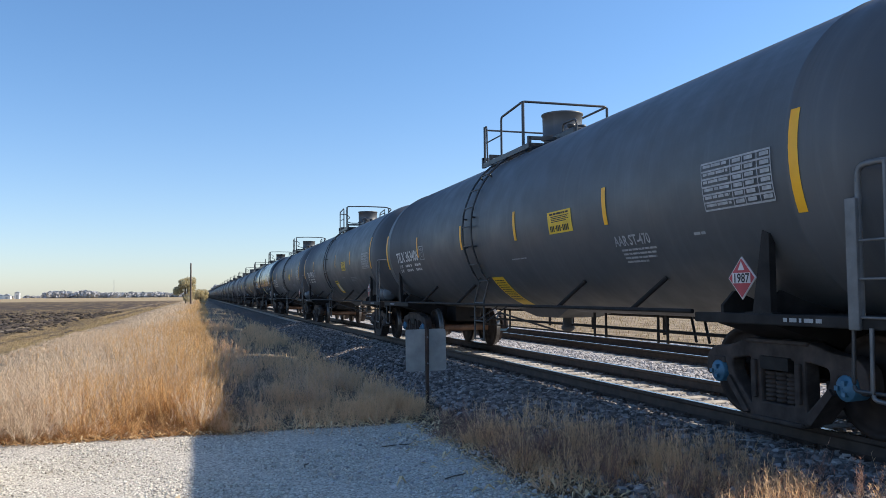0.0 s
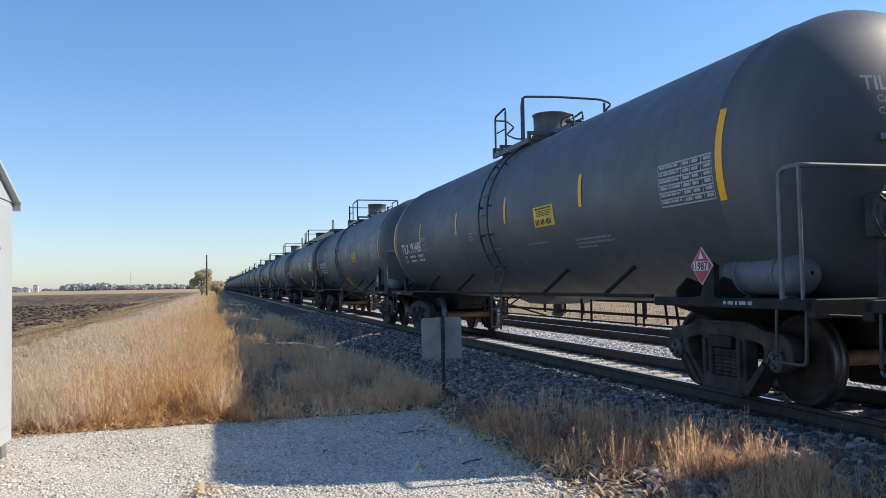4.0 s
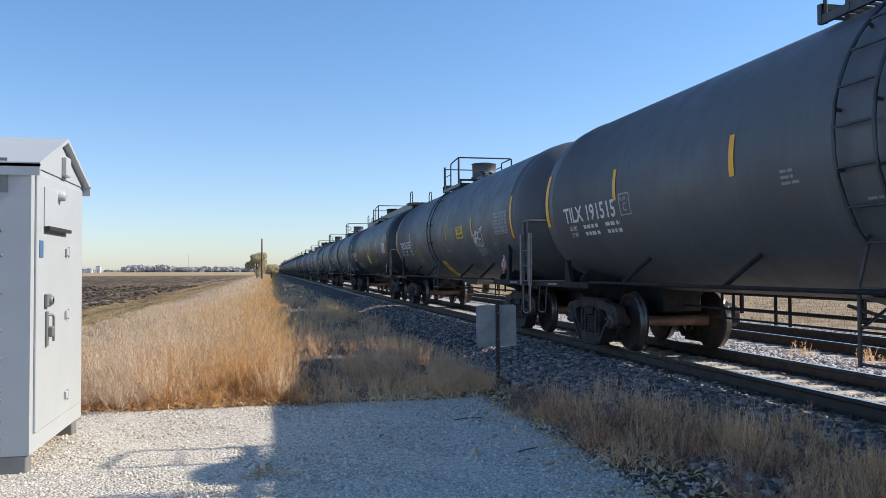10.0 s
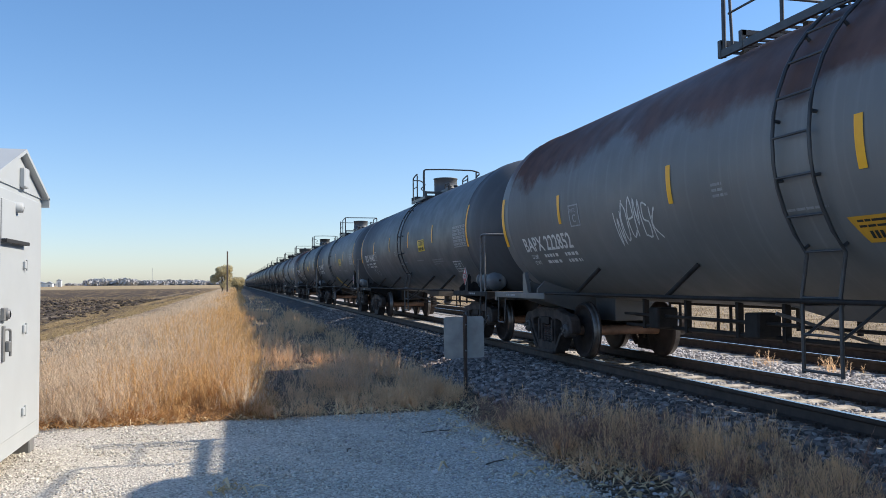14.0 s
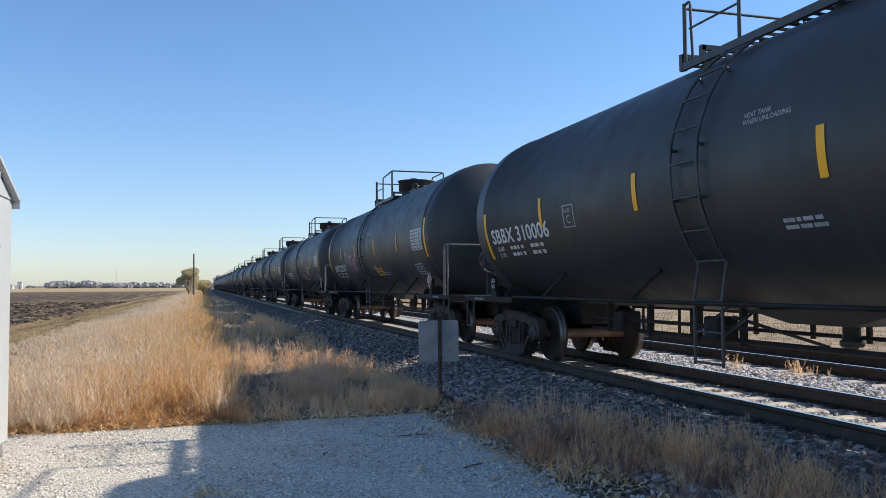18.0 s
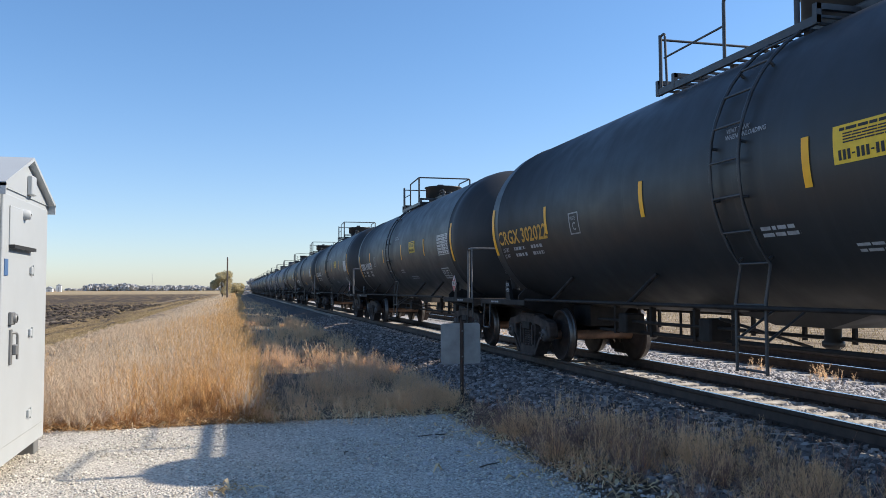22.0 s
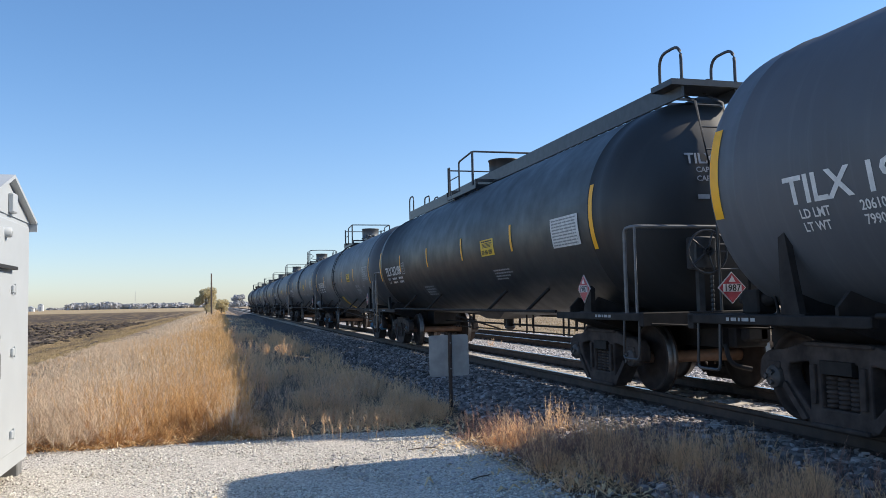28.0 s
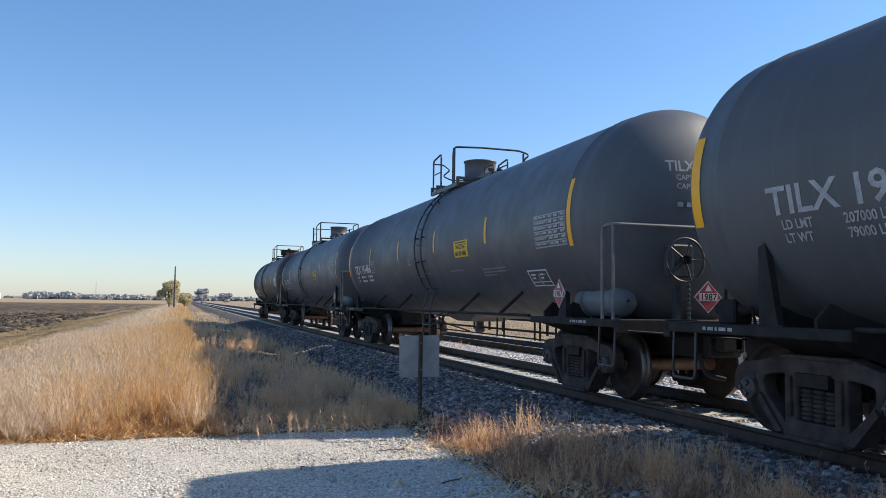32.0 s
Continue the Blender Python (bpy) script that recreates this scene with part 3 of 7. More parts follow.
def make_platform(style):
    """Grated crossover platform with its frame and feet."""
    g = Geo()
    a, b = POSTS[style][0] + 0.06, POSTS[style][2] - 0.35
    for s in (-1, 1):
        g.box(s * 0.86 - 0.025, s * 0.86 + 0.025, b, a, 3.84, 3.93)
        g.box(s * 0.52 - 0.02, s * 0.52 + 0.02, b, a, 3.88, 3.93)
        for i in range(17):
            y = b + 0.02 + (a - b - 0.04) * i / 16
            g.box(min(s * 0.54, s * 0.84), max(s * 0.54, s * 0.84), y - 0.015, y + 0.015, 3.905, 3.932)
        for y in (b + 0.3, (a + b) / 2, a - 0.3):
            g.box(s * 0.74 - 0.03, s * 0.74 + 0.03, y - 0.04, y + 0.04, 3.72, 3.86)
    for y in (a - 0.03, a - 0.45, b + 0.03):
        g.box(-0.88, 0.88, y - 0.03, y + 0.03, 3.99, 4.05)
        for s in (-1, 1):
            g.box(s * 0.86 - 0.03, s * 0.86 + 0.03, y - 0.03, y + 0.03, 3.85, 4.05)
    return g.mesh("platform", RAILING)


def make_rail(style, piece):
    """One of the handrails round the platform."""
    g = Geo()
    y1, y2, y3 = POSTS[style]
    top, x = 4.74, 0.84
    if piece in ("end_loop_near", "end_loop_far"):
        near = piece == "end_loop_near"
        for s in ((-1,) if near else (1,)):
            if style in ("zig", "back"):
                g.tube(round_path([(s * x, y1, 3.84), (s * x, y1, top - 0.05), (s * x, y2, top + 0.02), (s * x, y2, 3.9)], 0.08), 0.022)
            else:
                g.tube([(s * x, y1, 3.84), (s * x, y1, top - 0.06)], 0.026)
                g.tube(round_path([(s * x, y1, top - 0.08), (s * x, y1 - 0.12, top - 0.06), (s * x, y1 - 0.16, 3.95)], 0.05), 0.018)
        if near and style in ("zig", "back"):
            g.tube(round_path([(-x, y1, 4.62), (-0.6, y1, 4.62), (-0.42, y1, 4.5), (-0.6, y1, 4.34), (-0.4, y1, 4.26), (x, y1, 4.26)], 0.06), 0.018)
        elif near:
            g.tube([(-x, y1, 4.62), (x, y1, 4.62)], 0.018)
    elif piece == "side_rail":
        # up the near side, across the car, and back along the far side
        if style in ("zig", "back"):
            g.tube(round_path([(-x, y3 + 0.08, 3.9), (-x, y3 + 0.08, top - 0.1), (-x, y3 - 0.02, top + 0.02), (-0.2, y3 - 0.05, top + 0.04), (0.7, y3 - 0.1, top + 0.02), (0.95, y3 - 0.12, top - 0.06), (0.78, y3 - 0.12, top - 0.2), (0.98, y3 - 0.12, top - 0.32), (0.7, y3 - 0.1, top - 0.42), (0.7, y3 - 0.1, 3.9)], 0.09), 0.022)
        else:
            g.tube(round_path([(-x, y2, 3.9), (-x, y2, top - 0.06), (-x, y3, top), (x, y3, top), (x, y2, top), (x, y2, 3.9)], 0.07), 0.022)
        g.tube([(-x, y3, 3.84), (-x, y3, top)], 0.03)
        g.tube([(x, y3, 3.84), (x, y3, top - 0.02)], 0.026)
    elif piece == "far_rail":
        g.tube([(x, y1, 4.62), (x, y2, 4.62)], 0.018)
    elif piece == "near_rail":
        g.tube([(-x, y2, 4.34), (-x, y1 - 0.1, 4.34)], 0.014)
    else:
        y = y3 - 0.75
        g.tube(round_path([(-0.3, y + 0.25, 3.95), (-0.3, y + 0.25, 4.26), (-0.3, y - 0.3, 4.24), (-0.3, y - 0.3, 3.95)], 0.1), 0.02)
        g.box(-0.36, 0.36, y - 0.3, y + 0.6, 3.95, 4.10, 0.02)
        for k in range(3):
            g.turned([(4.08, 0.05), (4.16, 0.05), (4.18, 0.075), (4.22, 0.075), (4.23, 0.01)], "z", 10, (-0.2 + 0.2 * k, y + 0.1, 0))
    return g.mesh(piece, RAILING)


def make_ladder(kind):
    """A ladder that follows the barrel from the platform to below the sill."""
    g = Geo()
    ys = (-0.25, 0.25)
    pts = [a for a in range(58, -46, -8)]
    for y in ys:
        g.tube([on_tank(y, a, 0.07) for a in pts] + [(-1.36, y, 1.15), (-1.36, y, 0.42)], 0.02, 6)
    for a in range(54, -46, -13):
        g.tube([on_tank(ys[0], a, 0.07), on_tank(ys[1], a, 0.07)], 0.014, 6)
    for z in (1.12, 0.78, 0.45):
        g.tube([(-1.36, ys[0], z), (-1.36, ys[1], z)], 0.014, 6)
    for y in ys:
        for a in (40, 8, -12, -36):
            g.tube([on_tank(y, a, -0.01), on_tank(y, a, 0.07)], 0.018, 6)
    g.tube([(-1.36, ys[1], 0.75), (-0.9, ys[1], 1.05)], 0.015, 6)
    g.tube([(-1.36, ys[0], 0.75), (-0.9, ys[0], 1.05)], 0.015, 6)
    return g.mesh("ladder", RAILING)


def make_top_walk():
    """A full-length grated running board along the top."""
    g = Geo()
    for s in (-1, 1):
        g.box(s * 0.42 - 0.02, s * 0.42 + 0.02, -8.25, 8.25, 3.99, 4.25)
    g.box(-0.04, 0.04, -8.25, 8.25, 4.20, 4.255)
    for i in range(53):
        y = -8.2 + 16.4 * i / 52
        g.box(-0.41, 0.41, y - 0.02, y + 0.02, 4.21, 4.25)
    for i in range(9):
        y = -7.2 + 14.4 * i / 8
        for s in (-1, 1):
            g.box(s * 0.40 - 0.025, s * 0.40 + 0.025, y - 0.05, y + 0.05, 3.88, 4.12)
    return g.mesh("running_board", RAILING)


def make_hoop(big):
    g = Geo()
    h = 0.52 if big else 0.26
    g.tube(round_path([(0, -0.28, 0.0), (0, -0.28, h), (0, 0.28, h), (0, 0.28, 0.0)], 0.2, 6), 0.022)
    return g.mesh("grab_hoop", RAILING)


def make_end_ladder():
    """The ladder up the end of a car with a running board."""
    g = Geo()
    for x in (-0.30, 0.12):
        g.tube([(x, -8.75, 1.1), (x, -8.72, 2.6), (x, -8.35, 3.9), (x, -7.9, 4.15)], 0.02, 6)
    for i in range(9):
        z = 1.3 + 0.32 * i
        y = -8.73 if z < 2.6 else -8.72 + (z - 2.6) * 0.29
        g.tube([(-0.30, y, z), (0.12, y, z)], 0.014, 6)
    g.box(-0.62, 0.62, -8.3, -7.75, 4.14, 4.22)
    return g.mesh("end_ladder", RAILING)


def make_side_pipe(side):
    g = Geo()
    x = side * 1.43
    g.tube([(x, -6.05, 1.09), (x, 6.05, 1.09)], 0.024, 8)
    for y in (-4.8, -2.7, 2.1, 4.8):
        # slanting straps from the pipe up to the barrel
        p, q = (x, y, 1.09), (side * (R + 0.01) * math.cos(radians(-42)), y - 0.32, ZC + (R + 0.01) * math.sin(radians(-42)))
        g.tube([p, q], 0.03, 6)
    return g.mesh("side_pipe", STEEL_DARK)


def make_underpipe():
    g = Geo()
    g.tube([(0.05, -6.0, 0.72), (0.05, 6.0, 0.72)], 0.02, 8)
    g.tube([(0.25, -5.6, 0.56), (0.25, 5.2, 0.56)], 0.016, 8)
    for y in (-5.2, -4.98, -3.2, -2.95, -1.35, -0.95, 3.0, 3.3, 4.3, 4.6):
        g.box(0.035, 0.065, y - 0.016, y + 0.016, 0.55, 1.02)
    g.tube([(1.0, -6.2, 0.90), (1.0, 6.2, 0.90)], 0.034, 8)
    g.tube([(0.8, -5.8, 0.66), (0.8, 5.8, 0.66)], 0.026, 8)
    for y in (-4.1, -1.9, 0.6, 1.5, 2.6, 5.3):
        g.box(0.79, 0.83, y - 0.03, y + 0.03, 0.60, 1.06)
    for y in (-4.2, -3.9):
        g.tube([(0.05, y, 0.62), (0.3, y + 0.5, 1.0)], 0.02, 6)
    return g.mesh("brake_pipe", STEEL_DARK)


def make_outlet(paint):
    """The belly skid with the bottom outlet valve."""
    g = Geo()
    v = [(-0.55, -0.1, 1.03), (0.55, -0.1, 1.03), (0.55, 1.0, 1.0), (-0.55, 1.0, 1.0), (-0.55, -1.2, 1.03), (0.55, -1.2, 1.03),
         (-0.40, 0.45, 0.86), (0.40, 0.45, 0.86), (0.40, -0.45, 0.86), (-0.40, -0.45, 0.86)]
    g.add(v, [(4, 9, 8, 5), (9, 6, 7, 8), (6, 3, 2, 7), (0, 3, 6, 9), (0, 9, 4), (1, 5, 8), (1, 8, 7, 2)])
    g.turned([(0.60, 0.07), (0.64, 0.12), (0.69, 0.12), (0.71, 0.09), (0.88, 0.09)], "z", 16)
    g.tube([(-1.2, 0.35, 0.95), (-0.2, 0.1, 0.62)], 0.02, 6)
    return g.mesh("bottom_outlet", paint)


def make_sill(end, paint, piece, top):
    """Stub sill, bolster with its saddle webs, or the deck at one end."""
    g = Geo()
    e = end
    def yb(a, b):
        return (min(e * a, e * b), max(e * a, e * b))
    if piece == "stub_sill":
        y0, y1 = yb(5.7, 8.78)
        g.box(-0.33, 0.33, y0, y1, 0.62, 1.025, 0.01)
    elif piece == "body_bolster":
        y0, y1 = yb(6.45, 7.3)
        g.prism([(-1.40, 0.98), (-0.5, 0.70), (0.5, 0.70), (1.40, 0.98), (1.40, 1.08), (-1.40, 1.08)], "y", y0, y1)
        # saddle: webs that widen towards the deck, closed by a plate along the barrel
        for yy in (6.52, 7.2):
            a, b = yb(yy - 0.02, yy + 0.02)
            for s in (-1, 1):
                pl = [(s * 1.40, 1.06), (s * 1.40, 1.16), (s * 1.26, 1.30), (s * 1.0, 1.2), (s * 0.6, 1.10), (s * 0.3, 1.06)]
                g.prism(pl if s > 0 else pl[::-1], "y", a, b)
    else:
        y0, y1 = yb(7.32, 8.75)
        g.box(-1.42, 1.42, y0, y1, 1.03, 1.08, 0.01)
        for s in (-1, 1):
            x0, x1 = sorted((s * 1.36, s * 1.44))
            y0, y1 = yb(6.1, 8.75)
            g.box(x0, x1, y0, y1, 0.985, 1.085, 0.01)
        y0, y1 = yb(8.66, 8.78)
        g.box(-1.44, 1.44, y0, y1, 0.92, 1.09, 0.01)
    return g.mesh(piece, paint)


def make_bracket(end, paint, top):
    """The plate that braces the barrel beside the bolster, with its foot and flange."""
    g = Geo()
    g.prism([(end * 6.98, 1.08), (end * 7.24, 1.08), (end * 7.24, top - 0.04), (end * 7.15, top)], "x", -0.035, 0.035)
    y0, y1 = sorted((end * 6.9, end * 7.28))
    g.box(-0.05, 0.05, y0, y1, 1.06, 1.10)
    return g.mesh("saddle_bracket", paint)


def make_sill_stencil(end, rng):
    """Small print along the edge of the deck, as bars."""
    g = Geo()
    y = end * 7.75 + 0.3
    for n in (0.05, 0.09, 0.03, 0.11, 0.07):
        g.add([(-1.4425, y, 1.02), (-1.4425, y - n, 1.02), (-1.4425, y - n, 1.055), (-1.4425, y, 1.055)], [(0, 1, 2, 3)])
        y -= n + 0.03
    return g.mesh("sill_stencil", FADED)


def make_jack_stencil():
    """Two stencilled words on the bracket."""
    g = Geo()
    for body, z in (("JACK", 1.34), ("HERE", 1.24)):
        v, f = text_flat(body, 0.02)
        k = 0.065 / 0.69
        g.add([(-1.405, 7.215 - p[0] * k * 0.9, z + p[1] * k) for p in v], f)
    return g.mesh("jack_stencil", FADED)


def make_brake_valve():
    """Control valve with its two ribbed covers and pipes, on the deck."""
    g = Geo()
    g.box(-0.12, 0.12, -0.14, 0.14, 0.0, 0.26, 0.02)
    for s in (-1, 1):
        g.turned([(s * 0.13, 0.08), (s * 0.2, 0.09), (s * 0.22, 0.07), (s * 0.28, 0.06), (s * 0.29, 0.01)], "y", 14, (0, 0, 0.16))
    g.tube(round_path([(-0.06, 0.08, 0.24), (-0.06, 0.08, 0.42), (-0.06, -0.26, 0.44), (-0.06, -0.4, 0.0)], 0.08), 0.018, 6)
    g.tube(round_path([(0.05, -0.08, 0.24), (0.05, -0.08, 0.36), (0.36, -0.08, 0.36), (0.44, -0.08, 0.0)], 0.08), 0.016, 6)
    return g.mesh("brake_valve", STEEL_DARK)


def make_coupler(end):
    g = Geo()
    e = end
    def yb(a, b):
        return (min(e * a, e * b), max(e * a, e * b))
    y0, y1 = yb(8.7, 8.92)
    g.box(-0.24, 0.24, y0, y1, 0.62, 1.0, 0.02)
    y0, y1 = yb(8.9, 9.06)
    g.box(-0.16, 0.16, y0, y1, 0.70, 0.96, 0.03)
    g.box(0.02, 0.2, y0, y1, 0.68, 0.98, 0.03)
    g.tube(round_path([(-0.3, e * 8.8, 0.66), (-0.35, e * 8.95, 0.42), (-0.1, e * 9.04, 0.36)], 0.15), 0.03, 8)
    g.tube([(-1.35, e * 8.82, 0.95), (-0.2, e * 8.82, 0.88)], 0.014, 6)
    return g.mesh("coupler", STEEL_DARK)


def make_end_rail(end, kind):
    """Handrails at the end deck."""
    g = Geo()
    e = end
    top = 2.28 if kind == "high" else 2.18
    g.tube(round_path([(-1.42, e * 8.33, 1.08), (-1.42, e * 8.33, top), (-1.42, e * 8.62, top), (1.42, e * 8.62, top), (1.42, e * 8.33, top), (1.42, e * 8.33, 1.08)], 0.1), 0.025, 8)
    g.tube([(-1.42, e * 8.6, 1.08), (-1.42, e * 8.6, top)], 0.018, 8)
    g.tube([(1.42, e * 8.6, 1.08), (1.42, e * 8.6, top)], 0.018, 8)
    return g.mesh("end_handrail", GALV if kind != "dark" else RAILING)


def make_side_ladder(end):
    """The short ladder and stirrup at the corner of the deck."""
    g = Geo()
    e = end
    for dy in (8.30, 8.86):
        y0, y1 = sorted((e * dy - 0.055, e * dy + 0.055))
        g.box(-1.48, -1.44, y0, y1, 0.98, 2.02, 0.006)
    for i in range(3):
        g.tube([(-1.45, e * 8.30, 1.08 + 0.30 * i), (-1.45, e * 8.86, 1.08 + 0.30 * i)], 0.012, 6)
    for dy in (8.46, 8.86):
        g.tube(round_path([(-1.46, e * dy, 1.0), (-1.47, e * dy, 0.46), (-1.47, e * 8.66, 0.44)], 0.05), 0.018, 6)
    return g.mesh("corner_ladder", GALV)


def make_sill_step(end):
    """A bent bar step under the corner of the deck."""
    g = Geo()
    ys = (end * 8.22, end * 8.62)
    g.tube(round_path([(-1.40, ys[0], 1.0), (-1.42, ys[0], 0.5), (-1.42, ys[1], 0.5), (-1.40, ys[1], 1.0)], 0.06), 0.018, 6)
    return g.mesh("sill_step", RAILING)


def make_brake_wheel():
    g = Geo()
    n = 24
    g.tube([(0.28 * math.cos(2 * math.pi * i / n), 0, 0.28 * math.sin(2 * math.pi * i / n)) for i in range(n + 1)], 0.016, 6, False)
    for i in range(5):
        a = 2 * math.pi * i / 5
        g.tube([(0, 0, 0), (0.27 * math.cos(a), 0, 0.27 * math.sin(a))], 0.013, 6)
    g.turned([(-0.05, 0.06), (0.04, 0.05), (0.05, 0.01)], "y", 12)
    return g.mesh("brake_wheel", RAILING)


def make_brake_stand():
    g = Geo()
    g.box(-0.16, 0.16, -0.1, 0.12, -0.22, 0.2, 0.02)
    g.box(-0.04, 0.04, 0.02, 0.1, -0.85, -0.2)
    for i in range(9):
        g.turned([(-0.3 - 0.06 * i, 0.02), (-0.33 - 0.06 * i, 0.028), (-0.355 - 0.06 * i, 0.016)], "z", 6, (0.1, -0.06, 0))
    return g.mesh("brake_stand", RAILING)


def make_brake_cylinder():
    """Brake cylinder with its lever and valve box under the belly."""
    g = Geo()
    g.turned([(-0.42, 0.02), (-0.42, 0.14), (-0.36, 0.17), (0.16, 0.17), (0.20, 0.13), (0.34, 0.11), (0.36, 0.03)], "y", 18, (-0.3, 0, 0.74))
    g.box(-0.48, -0.12, 0.42, 0.74, 0.62, 0.98, 0.02)
    g.box(-0.42, -0.18, -0.3, -0.22, 0.85, 1.04)
    g.box(-0.42, -0.18, 0.08, 0.16, 0.85, 1.04)
    g.tube([(-0.3, -0.42, 0.74), (-0.3, -1.3, 0.70)], 0.022, 6)
    g.tube([(-0.42, -0.95, 0.52), (-0.2, -0.95, 0.98)], 0.025, 6)
    return g.mesh("brake_cylinder", STEEL_DARK)


def make_brake_rod():
    """Heavy brake rod along the belly with its hangers."""
    g = Geo()
    g.tube([(-0.36, -3.2, 0.62), (-0.36, 5.2, 0.60)], 0.028, 8)
    g.tube([(-0.5, 0.9, 0.78), (-0.5, 5.0, 0.78)], 0.022, 8)
    for y in (-2.6, -1.7, 1.3, 2.2, 3.4, 4.6):
        g.box(-0.40, -0.32, y - 0.03, y + 0.03, 0.56, 1.06)
    for y in (1.6, 3.9):
        g.box(-0.62, -0.30, y - 0.14, y + 0.14, 0.60, 0.90, 0.02)
    return g.mesh("brake_rod", STEEL_DARK)


def make_reservoir():
    g = Geo()
    prof = [(-0.62, 0.02), (-0.60, 0.12), (-0.52, 0.2), (-0.45, 0.22), (0.45, 0.22), (0.52, 0.2), (0.60, 0.12), (0.62, 0.02)]
    g.turned(prof, "y", 20)
    for y in (-0.3, 0.3):
        g.turned([(y - 0.025, 0.222), (y - 0.025, 0.232), (y + 0.025, 0.232), (y + 0.025, 0.222)], "y", 20)
        g.box(-0.06, 0.06, y - 0.03, y + 0.03, -0.24, -0.18)
    return g.mesh("air_reservoir", RESERVOIR)


def cut_plate(outlines, thick, bevel):
    """A flat casting from an outer outline and its windows, edges rounded; drawn in y and z, thick across x."""
    cu = bpy.data.curves.new("plate", "CURVE")
    cu.dimensions, cu.fill_mode = "2D", "BOTH"
    cu.extrude, cu.bevel_depth, cu.bevel_resolution = thick - bevel, bevel, 1
    for pts, r in outlines:
        n = len(pts)
        loop = []
        for i in range(n):
            a, b, c = (Vector(pts[k % n]) for k in (i - 1, i, i + 1))
            da, dc = a - b, c - b
            k = min(r, da.length * 0.45, dc.length * 0.45)
            s, e = b + da.normalized() * k, b + dc.normalized() * k
            loop += [s, s * 0.25 + b * 0.5 + e * 0.25, e]
        sp = cu.splines.new("POLY")
        sp.points.add(len(loop) - 1)
        for q, w in zip(sp.points, loop):
            q.co = (w.x, w.y, 0, 1)
        sp.use_cyclic_u = True
    ob = bpy.data.objects.new("plate", cu)
    scene.collection.objects.link(ob)
    me = bpy.data.meshes.new_from_object(ob.evaluated_get(bpy.context.evaluated_depsgraph_get()))
    v = [(q.co.z, q.co.x, q.co.y) for q in me.vertices]
    f = [tuple(p.vertices) for p in me.polygons]
    bpy.data.objects.remove(ob)
    bpy.data.curves.remove(cu)
    bpy.data.meshes.remove(me)
    return v, f


def make_side_frame():
    """A cast side frame: arched top, two windows with the spring opening between, jaws over the bearings."""
    g = Geo()
    half = [(0.0, 0.80), (0.42, 0.80), (0.72, 0.72), (0.98, 0.70), (1.09, 0.62), (1.11, 0.44), (1.04, 0.42), (1.02, 0.57), (0.76, 0.57), (0.73, 0.42), (0.66, 0.34), (0.44, 0.09), (0.34, 0.05)]
    outer = half + [(-y, z) for y, z in half[:0:-1]]
    side = [(0.36, 0.67), (0.70, 0.62), (0.705, 0.47), (0.62, 0.37), (0.37, 0.14)]
    mid = [(-0.25, 0.66), (0.25, 0.66), (0.25, 0.20), (-0.25, 0.20)]
    holes = [(side, 0.06), ([(-y, z) for y, z in side[::-1]], 0.06), (mid, 0.03)]
    g.add(*cut_plate([(outer, 0.05)] + holes, 0.085, 0.022))
    # flanges along the tension member and over the top
    g.box(-0.12, 0.12, -0.36, 0.36, 0.03, 0.075, 0.012)
    g.box(-0.11, 0.11, -0.44, 0.44, 0.785, 0.825, 0.012)
    for s in (-1, 1):
        g.box(-0.10, 0.10, s * 0.89 - 0.10, s * 0.89 + 0.10, 0.55, 0.615, 0.01)
        g.prism([(s * 0.40, 0.10), (s * 0.47, 0.08), (s * 0.74, 0.38), (s * 0.70, 0.43)][::s], "x", -0.115, 0.115)
        g.box(-0.12, -0.08, s * 0.31 - 0.035, s * 0.31 + 0.035, 0.25, 0.62, 0.008)
    return g.mesh("side_frame", TRUCK)


def make_spring():
    g = Geo()
    prof = []
    for k in range(7):
        z = 0.225 + 0.042 * k
        prof += [(z + 0.001, 0.045), (z + 0.006, 0.072), (z + 0.022, 0.076), (z + 0.034, 0.070), (z + 0.041, 0.045)]
    g.turned(prof, "z", 10)
    return g.mesh("spring", TRUCK)


def make_bolster():
    g = Geo()
    g.prism([(-1.12, 0.54), (-0.5, 0.42), (0.5, 0.42), (1.12, 0.54), (1.12, 0.66), (0.4, 0.72), (-0.4, 0.72), (-1.12, 0.66)], "y", -0.2, 0.2)
    for s in (-1, 1):
        g.box(-0.85, 0.85, s * 0.42 - 0.04, s * 0.42 + 0.04, 0.34, 0.46)
        for t in (-1, 1):
            g.box(t * 0.72 - 0.05, t * 0.72 + 0.05, min(s * 0.36, s * 0.45), max(s * 0.36, s * 0.45), 0.28, 0.52)
    g.tube([(0.1, -0.9, 0.5), (0.15, 0.9, 0.56)], 0.03, 6)
    return g.mesh("bolster", STEEL_DARK)


